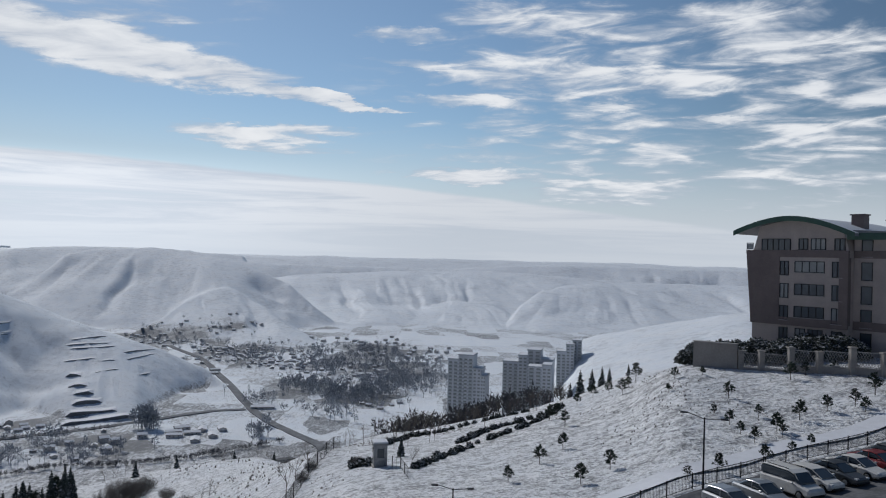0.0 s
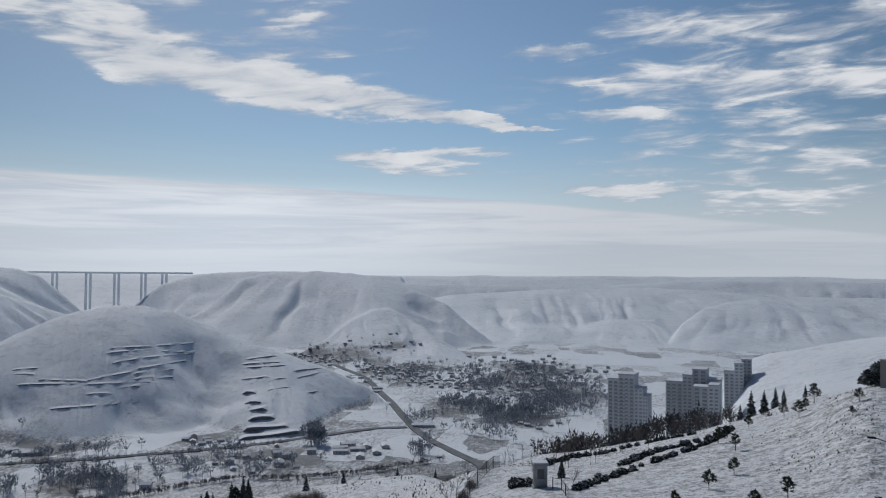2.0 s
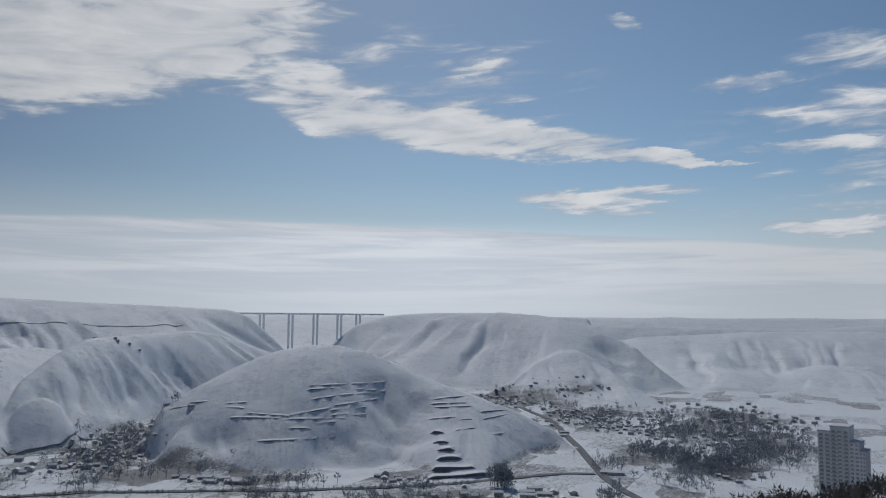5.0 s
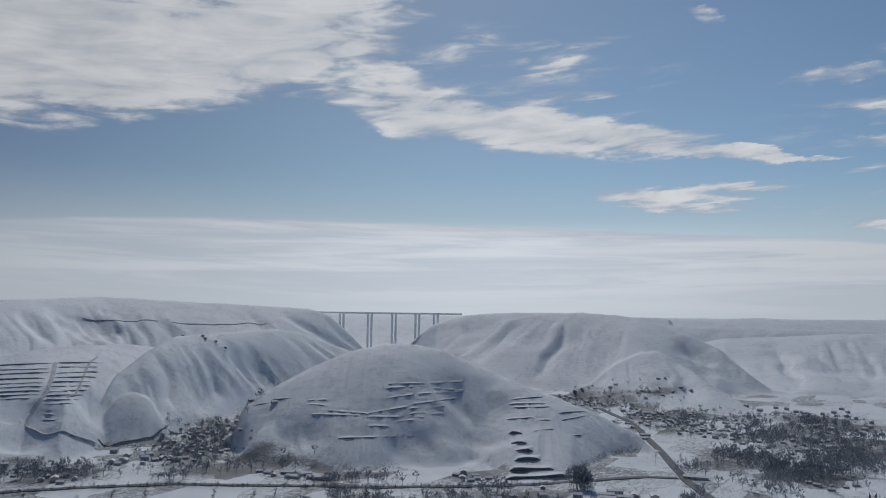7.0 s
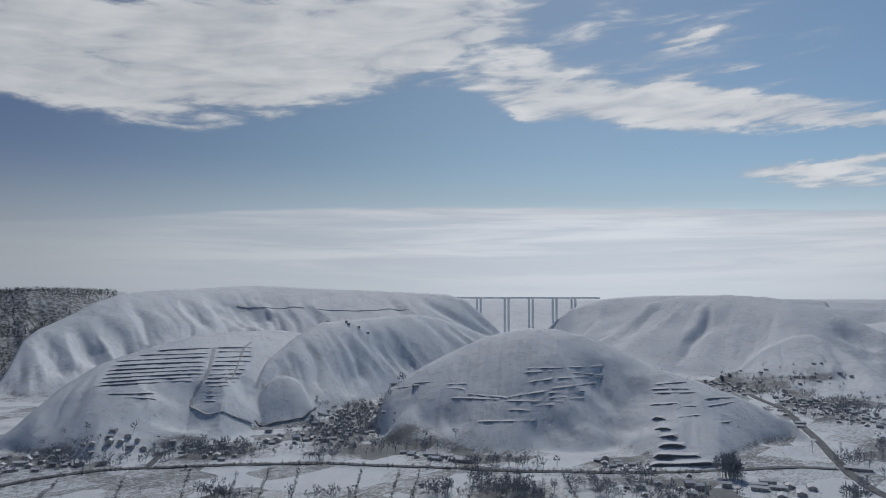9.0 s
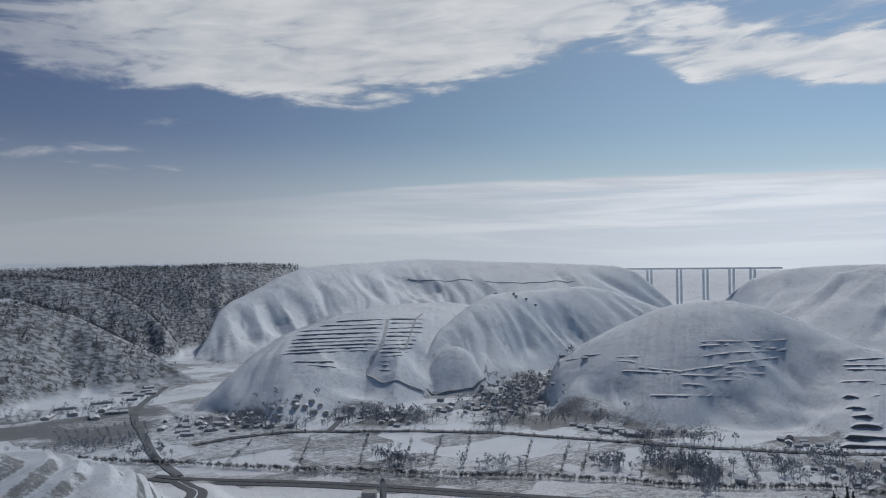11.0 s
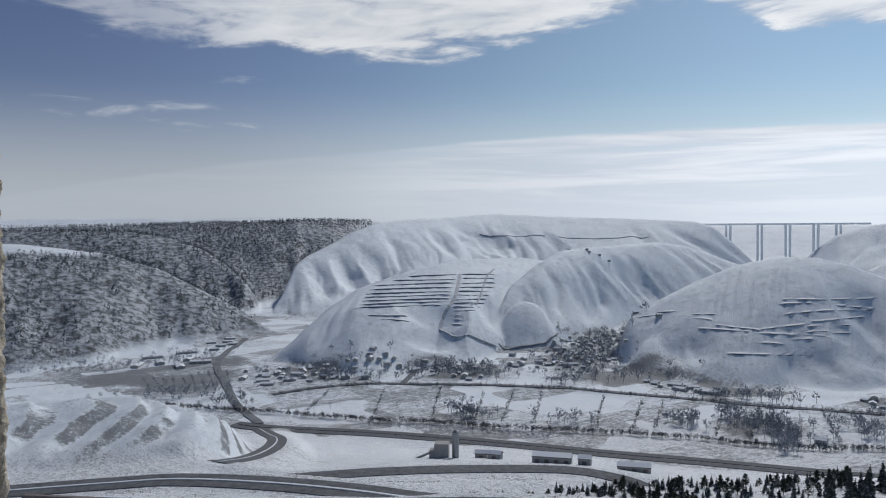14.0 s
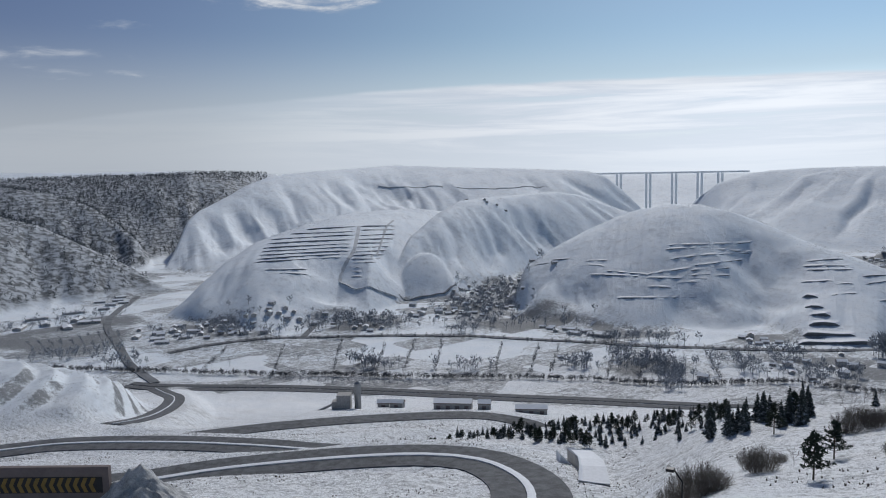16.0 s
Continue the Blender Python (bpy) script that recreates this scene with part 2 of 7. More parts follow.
# sections of the slope below the house: degrees left, then metres out and metres below the eye
SLOPE_RIGHT = [
    (-180, (30, 17), (300, 14), (1500, 2), (4900, 0)),
    (-100, (30, 17), (300, 10), (1500, 4), (4900, 0)),
    (-60, (30, 16.5), (60, 14), (110, 9), (200, 5), (500, 10), (1200, 20), (4900, 10)),
    (-29, (30, 16.5), (80, 15.2), (105, 11.4), (125, 10.4), (200, 14), (300, 24), (600, 60), (900, 40), (1100, 60), (1600, 150)),
    (-21, (30, 17.3), (68, 16.6), (108, 12.5), (125, 12.4), (200, 18), (300, 32), (600, 70), (900, 45), (1100, 62), (1500, 150)),
    (-17, (30, 17.8), (60, 17.4), (108, 12.8), (150, 18), (200, 25), (300, 45), (550, 85), (900, 57), (1050, 72), (1400, 150)),
    (-13, (30, 18), (60, 18.0), (110, 17.5), (170, 22.3), (220, 34), (300, 54), (520, 100), (900, 70), (1020, 84), (1300, 150)),
    (-10, (30, 18.2), (60, 18.5), (100, 19.5), (140, 23), (185, 30), (240, 48), (340, 76), (560, 122), (900, 82), (1000, 96), (1200, 150)),
]
SLOPE_MID = [
    (-8, (30, 18.3), (60, 18.7), (100, 20.2), (140, 24.5), (182, 32), (240, 52), (340, 84), (560, 140), (700, 147), (900, 112), (980, 122), (1150, 150)),
    (-6.4, (30, 18.4), (60, 18.9), (100, 20.9), (140, 26), (181, 33.5), (245, 55), (380, 104), (600, 149), (800, 149), (900, 138), (980, 146), (1100, 150)),
    (-5, (30, 18.4), (60, 19), (100, 21.5), (140, 27), (180, 34.5), (250, 58), (400, 115), (600, 149)),
    (0, (30, 18.5), (60, 19.2), (90, 22.4), (120, 27), (165, 35), (230, 58), (380, 115), (560, 149)),
    (5, (30, 18.6), (60, 20), (88, 22.8), (120, 28), (150, 33.6), (220, 58), (380, 118), (560, 149)),
    (9, (30, 18.8), (60, 21), (85, 24.5), (115, 27.8), (160, 42), (230, 66), (380, 120), (560, 149)),
    (13, (30, 19), (60, 22), (100, 29.5), (140, 36.5), (190, 46.5), (250, 70), (400, 124), (560, 149)),
    (21, (30, 19), (60, 26), (100, 35.5), (150, 44), (210, 54.2), (260, 76), (400, 126), (560, 149)),
    (29, (30, 19), (60, 27), (100, 38.5), (150, 50), (200, 58.5), (260, 74), (330, 98), (450, 132), (540, 149)),
]
SLOPE_LEFT = [
    (37, (30, 19), (60, 29), (120, 52), (185, 72), (225, 77), (265, 82), (340, 106), (430, 136), (520, 149)),
    (45, (30, 19), (60, 29), (150, 62), (200, 72), (250, 81), (330, 103), (430, 132), (520, 149)),
    (55, (30, 19), (60, 29), (150, 62), (215, 76), (240, 81), (340, 105), (470, 138), (540, 149)),
    (65, (30, 19), (60, 28), (150, 60), (220, 77), (270, 87), (360, 111), (480, 138), (570, 149)),
    (68.5, (30, 19), (60, 27), (150, 60), (225, 78), (285, 89), (345, 104), (420, 119), (500, 136), (600, 149)),
    (71, (30, 19), (60, 26), (150, 60), (230, 79), (300, 91.5), (350, 98), (395, 98), (430, 104), (500, 133), (600, 149)),
    (74, (30, 19), (60, 26), (150, 59), (230, 79), (300, 91), (350, 96), (400, 90), (440, 95), (530, 130), (620, 149)),
    (79, (30, 19), (60, 26), (150, 58), (230, 78), (320, 93.5), (355, 96), (420, 84), (460, 88), (560, 125), (680, 149)),
    (95, (30, 19), (60, 25), (150, 55), (320, 90), (450, 85), (560, 110), (750, 149)),
    (120, (30, 18), (60, 22), (300, 60), (600, 80), (1200, 40), (4900, 5)),
    (180, (30, 17), (300, 14), (1500, 2), (4900, 0)),
]
# hills across the valley, each a crest line with the foot before it: degrees left, degrees above the eye, metres out, metres out of the foot
HILLS = dict(
    dome=[(44.3, -8.3, 925, 905), (43.5, -6.36, 960, 870), (41.95, -5.44, 990, 840), (40.4, -4.54, 1010, 812), (38.8, -3.71, 1030, 797), (37.15, -2.96, 1045, 792), (35.5, -2.43, 1055, 790), (33.5, -2.1, 1060, 788), (31.5, -2.18, 1060, 792), (29.5, -2.6, 1050, 806),
          (27.6, -3.33, 1040, 825), (25.6, -4.25, 1030, 800), (23.7, -5.07, 1015, 772), (21.8, -5.71, 1000, 772), (19.9, -6.34, 990, 830), (18.1, -7.09, 970, 890), (16.3, -7.9, 960, 930), (15.2, -8.9, 930, 915)],
    dome_foot=[(43.6, -9.6, 850, 835), (42.6, -8.3, 872, 815), (41.8, -7.7, 895, 800), (41.0, -8.0, 885, 798), (40.1, -9.4, 850, 805)],
    dome_bulge=[(38.9, -9.4, 840, 806), (37.6, -7.6, 900, 788), (35.4, -6.9, 935, 778), (32.6, -6.8, 940, 778), (30.6, -7.3, 915, 786), (29.0, -8.8, 860, 803)],
    tier_spur=[(26.3, -8.9, 850, 800), (25.5, -6.6, 940, 775), (24.4, -5.75, 985, 752), (22.6, -6.1, 975, 752), (20.6, -7.2, 930, 760), (19.3, -9.0, 880, 845)],
    middle=[(53.4, -7.9, 1010, 985), (52.6, -5.9, 1040, 990), (52.0, -4.4, 1100, 985), (51.3, -3.85, 1140, 975), (50.2, -2.9, 1200, 970), (49.2, -2.24, 1250, 985), (48.3, -1.74, 1300, 1010), (46, -1.55, 1370, 1110), (43.6, -1.32, 1470, 1220), (41.6, -1.24, 1540, 1280),
            (39.6, -1.56, 1590, 1320), (38, -2.16, 1620, 1350), (36, -2.9, 1650, 1400), (34, -4.3, 1650, 1480), (32, -5.1, 1600, 1560)],
    knob=[(53.3, -8.6, 975, 955), (52.7, -7.2, 1005, 950), (52, -6.0, 1030, 945), (51.3, -5.5, 1045, 940), (50.5, -5.35, 1050, 940), (49.7, -5.7, 1045, 942), (49.0, -6.8, 1020, 950), (48.2, -8.3, 985, 965)],
    terraces=[(68.9, -9.1, 915, 905), (67.6, -8.17, 930, 885), (66.4, -7.0, 960, 855), (64.8, -5.7, 1010, 830), (62.8, -4.48, 1070, 800), (61.2, -3.9, 1110, 815), (59.2, -3.22, 1160, 845), (56.7, -2.67, 1220, 855), (54.7, -2.43, 1270, 880), (52.7, -2.32, 1320, 960), (51, -2.3, 1360, 1050),
              (49.5, -2.5, 1400, 1150), (48, -3.5, 1400, 1250)],
    ridge=[(68.8, -5.9, 1420, 1395), (67.9, -4.4, 1520, 1380), (67.3, -2.9, 1620, 1360), (66.4, -2.15, 1700, 1345), (64.8, -1.4, 1780, 1320), (63.2, -0.57, 1880, 1310), (61.6, 0.03, 1970, 1320), (60, 0.22, 2050, 1350), (57.5, 0.37, 2150, 1400), (54.7, 0.52, 2300, 1450), (52.7, 0.59, 2400, 1500),
           (48.7, 0.45, 2400, 1600), (44.8, 0.3, 2400, 1700), (41, 0.12, 2450, 1800), (39.3, 0.0, 2500, 2000), (38, -0.35, 2500, 2100), (36.8, -1.35, 2500, 2250), (35.5, -2.6, 2450, 2350)],
    wood_near=[(112, 0.2, 1500, 850), (95, -0.4, 1450, 880), (84.5, -0.96, 1400, 900), (79.5, -1.77, 1380, 960), (76.3, -2.78, 1340, 1030), (72.6, -4.73, 1250, 1080), (70.7, -5.84, 1200, 1110), (69.2, -7.0, 1150, 1130)],
    wood_mid=[(88, -0.3, 1900, 1500), (78, -0.4, 1900, 1450), (75.6, -0.8, 1880, 1440), (73.5, -1.6, 1800, 1420), (72, -2.6, 1700, 1400), (70.6, -3.9, 1560, 1400)],
    wood_far=[(112, -0.1, 2500, 1700), (84.5, -0.15, 2500, 1650), (72.6, 0.08, 2450, 1600), (68, 0.17, 2350, 1560), (67.1, 0.26, 2300, 1560), (64.5, 0.25, 2350, 1700), (61, 0.1, 2500, 1900)],
    long_hill=[(31, -4.6, 1700, 1640), (29.5, -3.6, 1850, 1650), (28.1, -2.9, 1950, 1650), (27.1, -2.2, 2000, 1650), (26, -1.2, 2050, 1640), (25.2, -0.45, 2100, 1630), (23.2, -0.15, 2150, 1600), (19.9, 0.0, 2150, 1550), (17.7, -0.1, 2120, 1500), (16.1, -0.3, 2080, 1480), (14.5, -0.8, 2020, 1500),
               (12.4, -1.5, 1950, 1560), (10.8, -2.2, 1880, 1600), (9.2, -3.6, 1780, 1630), (7.6, -4.8, 1720, 1660)],
    long_spur=[(20.3, -5.2, 1500, 1485), (19.2, -4.5, 1560, 1450), (17.65, -3.33, 1680, 1400), (16.05, -2.65, 1750, 1360), (14.85, -2.52, 1780, 1330), (13.6, -3.12, 1720, 1300), (12, -4.12, 1600, 1280), (10.4, -5.31, 1480, 1300), (8.8, -6.1, 1400, 1370)],
    far_hill=[(14.5, -2.6, 2450, 2050), (12.4, -2.0, 2500, 1950), (10.4, -1.6, 2550, 1850), (7.6, -1.45, 2600, 1790), (4.4, -1.2, 2650, 1750), (0.4, -1.1, 2700, 1800), (-3.5, -1.0, 2700, 1900), (-8, -1.2, 2650, 2000), (-13, -1.5, 2650, 2050), (-20, -1.5, 2700, 2100), (-40, -1.5, 2700, 2100)],
    far_foot=[(3.5, -4.9, 1800, 1740), (1.65, -3.91, 2000, 1700), (-0.76, -3.24, 2100, 1680), (-3.6, -3.36, 2050, 1680), (-4.8, -3.92, 1950, 1680), (-5.5, -4.9, 1800, 1720)],
    far_spur=[(-4.6, -4.9, 1750, 1690), (-5.5, -3.5, 1950, 1680), (-6.8, -2.45, 2150, 1660), (-8.7, -1.9, 2300, 1650), (-10.7, -1.71, 2350, 1650), (-13.9, -2.39, 2250, 1700), (-16.5, -2.98, 2200, 1800), (-22, -3.5, 2200, 1900)],
    skyline=[(16, -0.7, 3000, 2600), (11.3, -0.85, 3000, 2600), (3.3, -0.9, 3000, 2600), (-0.7, -0.85, 3000, 2600), (-4.7, -0.55, 3000, 2600), (-8.7, -0.38, 3000, 2600), (-20, -0.45, 3000, 2600), (-40, -0.5, 3000, 2600)],
    bridge_right=[(31.6, -1.9, 2900, 2700), (30.4, -0.9, 2900, 2600), (28.5, -0.3, 2950, 2500), (26, -0.05, 3050, 2500), (22, 0.05, 3100, 2500), (14, -0.3, 3100, 2600)],
)
# gullies down the flanks: depth, gullies to a degree, where the fan starts (degrees left), how far it spreads, slant in degrees, steepness of the foot, share of fine rills
FLANKS = dict(dome=(0.04, 0.38, 31, 0.25, 0.0, 1.65, 0.25), dome_foot=(0.06, 0.6, 42, 0.4, 0, 1.4, 0.5), dome_bulge=(0.03, 0.5, 34, 0.5, 0, 1.5, 0.4), tier_spur=(0.03, 0.5, 23, 0.3, 0, 1.4, 0.4), middle=(0.13, 0.85, 49.5, 0.45, -3.6, 1.45, 1.3), knob=(0.08, 0.6, 51, 0.6, 0, 1.45, 0.5),
              terraces=(0.045, 0.3, 57, 0.3, 1.2, 1.95, 0.2), ridge=(0.15, 0.42, 60, 0.3, -3.6, 1.08, 0.6), wood_near=(0.12, 0.28, 80, 0.2, 2.0, 1.4, 0.5), wood_mid=(0.16, 0.4, 76, 0.3, 1.0, 1.3, 0.5), wood_far=(0.2, 0.3, 72, 0.1, 0, 1.3, 0.5),
              long_hill=(0.16, 0.6, 15.5, 0.9, 0.8, 1.08, 0.8), long_spur=(0.15, 0.65, 15, 0.8, 0.3, 1.15, 0.8), far_hill=(0.22, 0.5, 4, 0.3, -1.4, 1.08, 0.6), far_foot=(0.1, 0.5, -1, 0.5, 0, 1.3, 0.5), far_spur=(0.22, 0.5, -8, 0.8, 1.6, 1.15, 0.6), skyline=(0.1, 0.4, 0, 0.1, 0, 1.2, 0.4), bridge_right=(0.2, 0.5, 26, 0.4, 1.6, 1.15, 0.6))


def smooth(x, lo, hi):
    t = np.clip((x - lo) / (hi - lo), 0, 1)
    return t * t * (3 - 2 * t)


TABLE = np.random.RandomState(7).uniform(-1, 1, (256, 256)).astype(np.float32).ravel()


def value_noise(x, y, seed):
    """Smooth noise from -1 to 1."""
    i, j = np.floor(x), np.floor(y)
    u, v = (x - i).astype(np.float32), (y - j).astype(np.float32)
    u, v = u * u * (3 - 2 * u), v * v * (3 - 2 * v)
    i, j = i.astype(np.int32) + seed * 37, j.astype(np.int32) + seed * 91
    i0, i1, j0, j1 = (i & 255) << 8, ((i + 1) & 255) << 8, j & 255, (j + 1) & 255
    return (TABLE[i0 + j0] * (1 - u) + TABLE[i1 + j0] * u) * (1 - v) + (TABLE[i0 + j1] * (1 - u) + TABLE[i1 + j1] * u) * v


def layers(x, y, size, seed, n=4):
    total, k = 0, 1.0
    for i in range(n):
        total = total + k * value_noise(x / size, y / size, seed + i * 13)
        size, k = size * 0.47, k * 0.5
    return total


SECTIONS = SLOPE_RIGHT + SLOPE_MID + SLOPE_LEFT
LOG_R = np.linspace(math.log(20), math.log(4900), 260)
SECTION_Z = []
for sec in SECTIONS:
    rr, zz = zip(*sec[1:])
    if rr[-1] < 2000:
        rr, zz = rr + (4900,), zz + (150,)
    z_line = np.interp(np.exp(LOG_R), rr, zz)
    pad = np.pad(z_line, 4, mode="edge")
    SECTION_Z.append(-np.convolve(pad, np.array([1, 2, 3, 4, 5, 4, 3, 2, 1]) / 25, "valid"))
SECTION_Z, SECTION_AZ = np.array(SECTION_Z), np.array([s[0] for s in SECTIONS], float)


def slope_height(az, r):
    """The near slope, blended between its sections."""
    k = np.clip(np.searchsorted(SECTION_AZ, az, "right") - 1, 0, len(SECTION_AZ) - 2)
    f = (az - SECTION_AZ[k]) / (SECTION_AZ[k + 1] - SECTION_AZ[k])
    p = np.clip((np.log(np.maximum(r, 20.0)) - LOG_R[0]) / (LOG_R[1] - LOG_R[0]), 0, len(LOG_R) - 1.001)
    i = p.astype(int)
    q = p - i

    def line(n):
        n = np.clip(n, 0, len(SECTION_AZ) - 1)
        return SECTION_Z[n, i] * (1 - q) + SECTION_Z[n, i + 1] * q
    a, b = line(k), line(k + 1)
    ka, kb = SECTION_AZ[np.clip(k - 1, 0, None)], SECTION_AZ[np.clip(k + 2, None, len(SECTION_AZ) - 1)]
    h = SECTION_AZ[k + 1] - SECTION_AZ[k]
    ma = (b - line(k - 1)) / np.maximum(SECTION_AZ[k + 1] - ka, 1e-6) * h
    mb = (line(k + 2) - a) / np.maximum(kb - SECTION_AZ[k], 1e-6) * h
    lim = 1.5 * np.abs(b - a) + 0.5
    ma, mb = np.clip(ma, -lim, lim), np.clip(mb, -lim, lim)
    return (2 * f**3 - 3 * f**2 + 1) * a + (f**3 - 2 * f**2 + f) * ma + (-2 * f**3 + 3 * f**2) * b + (f**3 - f**2) * mb


def crest_table(rows):
    """Crest and foot of a hill at fine steps, rounded off."""
    az, el, out, foot = np.array(sorted(rows)).T
    fine = np.arange(az[0], az[-1] + 0.05, 0.05)
    rise = EYE_Z + np.interp(fine, az, out) * np.tan(np.radians(np.interp(fine, az, el)))
    k = np.exp(-np.linspace(-2, 2, 21) ** 2)
    k /= k.sum()
    lines = [np.convolve(np.pad(v, 10, mode="reflect", reflect_type="odd"), k, "valid") for v in (rise, np.interp(fine, az, out), np.interp(fine, az, foot))]
    return (fine, *lines)


CRESTS = {name: crest_table(rows) for name, rows in HILLS.items()}


def hill_height(name, x, y):
    """Height above the valley floor of one hill."""
    fine, rise, crest, foot = CRESTS[name]
    az, r = np.degrees(np.arctan2(-x, y)), np.hypot(x, y)
    out = np.zeros(x.shape, np.float32)
    near = (az > fine[0] - 1.5) & (az < fine[-1] + 1.5) & (r > foot.min() - 30) & (r < crest.max() * 2 - foot.min() + 60)
    if near.any():
        out[near] = hill_flanks(name, az[near], r[near])
    return out


def hill_flanks(name, az, r):
    """Height from the crest line, with gullies that fan out down the flanks."""
    fine, rise, crest, foot = CRESTS[name]
    deep, often, start, spread, slant, steep, rills = FLANKS[name]
    seed = sum(map(ord, name)) % 50
    top, out, low = np.interp(az, fine, rise), np.interp(az, fine, crest), np.interp(az, fine, foot)
    ends = smooth(az, fine[0] - 1.2, fine[0] + 0.1) * (1 - smooth(az, fine[-1] - 0.1, fine[-1] + 1.2))
    x, y = az * out / 57.3, r
    low = low + np.minimum(0.10 * (out - low), 22) * layers(x, y * 0.3, 75, seed, 2)
    s = (out - r) / np.maximum(out - low, 12.0)
    front = np.clip(s, 0, 1.4)
    back = np.clip(-s / 1.1, 0, 1)
    # gullies: cuts that run down from below the crest, between rounded ribs, and join lower down
    u = (az - start - slant * front) / (1 + spread * front) * often
    u = u + (0.5 * value_noise(x / 190, y / 190, seed + 3) + 0.18 * value_noise(x / 70, y / 70, seed + 5)) * often
    cut = 0
    for k, (many, weight, sharp) in enumerate(((1.0, 0.72, 0.62), (2.1, 0.34, 0.6), (4.6, 0.13 * rills, 0.7), (9.0, 0.05 * rills, 0.8))):
        v = u * many + k * 17.3
        n = value_noise(v, front * 0.8 * many ** 0.3 + k * 5.1, seed + 7 * k)
        head = 0.04 + 0.42 * smooth(value_noise(v * 0.6 + 3.0, front * 0.4, seed + 11 * k + 2), -0.6, 0.8)
        cut = cut + weight * np.clip(1 - np.abs(n) / sharp, 0, 1) ** 1.4 * smooth(front, head, head + 0.35)
    patchy = 0.25 + 0.75 * smooth(value_noise(u * 0.6 + 9.0, front * 1.6, seed + 31), -0.5, 0.5)
    swell = 0.10 * layers(x, y, 260, seed + 13, 2) * smooth(front, 0.0, 0.3)
    rel = np.where(s >= 0, np.clip(front * (1 + swell), 0, 1), back)
    rest = np.clip(1 - rel ** steep, 0, 1)
    rest = rest * (1.06 * rest / (rest + 0.06))
    h = top * rest
    h = h - top * deep * patchy * cut * smooth(rest, 0.02, 0.45)
    for many, tall in ((1.3, 1.5), (3.1, 0.9), (6.5, 0.5)):
        n = np.abs(value_noise(u / often * many + 40, front * 2.2 + y / 300, seed + 41))
        h = h - tall * np.clip(1 - n / 0.55, 0, 1) * smooth(front, 0.03, 0.25) * smooth(rest, 0.05, 0.3) * (0.1 + 0.9 * patchy ** 2)
    return np.maximum(h, 0) * ends


# roads cut level into the slope: degrees left, metres out, metres below the eye
ROADS = dict(
    hairpin=[(92, 232, 79), (80, 224, 77.6), (72, 215, 77), (65.3, 214, 76.2), (57.3, 210, 74.6), (51.1, 204, 72.6), (47, 194, 70.6), (44.3, 176, 67.6), (43.2, 158, 64.8), (44, 140, 62.3), (49, 126, 60.5), (58, 120, 58)],
    middle_road=[(92, 330, 92), (79.3, 300, 88.9), (75, 290, 87.3), (69, 270, 85.1), (63.3, 252, 83.3), (58.5, 246, 84.5), (53, 256, 89), (47, 280, 96), (43, 305, 104)],
    lower_road=[(71, 308, 95.5), (66, 315, 97.5), (61.3, 322, 99), (55.2, 332, 101.5), (48, 342, 104), (44.3, 342, 106.5), (41.5, 332, 108), (38, 330, 109)],
    carriageway=[(71.5, 618, 147.6), (68.9, 598, 147.6), (61.2, 568, 147.6), (53.1, 542, 147.6), (44.9, 524, 147.6), (38.8, 520, 147.6), (30, 522, 147.6), (20, 545, 147.6), (10, 590, 147.6)],
    junction_road=[(84, 345, 96.5), (78, 343, 97), (75, 345, 98), (72.6, 352, 100), (70.3, 380, 106.5), (68.9, 430, 116), (68.6, 500, 130), (69.2, 560, 142), (69.8, 600, 148)],
)
ROAD_WIDE = dict(carriageway=17.0, hairpin=17.0, middle_road=14.0, lower_road=11.0, junction_road=12.0)


def smooth_line(pts, step=4.0):
    """Points at even steps along a smooth curve through pts."""
    p = np.array([[*v] for v in pts], float)
    p = np.vstack([2 * p[0] - p[1], p, 2 * p[-1] - p[-2]])
    out = []
    for k in range(1, len(p) - 2):
        n = max(2, int(np.linalg.norm(p[k + 1] - p[k]) / step))
        for t in np.arange(n) / n:
            a, b, c, d = p[k - 1:k + 3]
            out.append(0.5 * (2 * b + (c - a) * t + (2 * a - 5 * b + 4 * c - d) * t * t + (3 * b - a - 3 * c + d) * t**3))
    out.append(p[-2])
    return np.array(out)


ROAD_LINES = {k: smooth_line([at(a, r, -d) for a, r, d in v], 6.0) for k, v in ROADS.items()}


def cut_roads(x, y, z):
    """The land with level benches for the roads."""
    for name, line in ROAD_LINES.items():
        half = ROAD_WIDE[name] / 2
        lo, hi = line.min(0) - 45, line.max(0) + 45
        m = (x > lo[0]) & (x < hi[0]) & (y > lo[1]) & (y < hi[1])
        if not m.any():
            continue
        px, py = x[m], y[m]
        best, level = np.full(px.shape, 1e9), np.zeros(px.shape)
        for a, b in zip(line[:-1], line[1:]):
            d = b - a
            u = np.clip(((px - a[0]) * d[0] + (py - a[1]) * d[1]) / (d[0]**2 + d[1]**2), 0, 1)
            off = np.hypot(px - a[0] - u * d[0], py - a[1] - u * d[1])
            near = off < best
            best, level = np.where(near, off, best), np.where(near, a[2] + u * d[2], level)
        w = 1 - smooth(best, half + 2.0, half + 18.0)
        z = z.copy()
        z[m] = z[m] * (1 - w) + (level - 0.25) * w
    return z


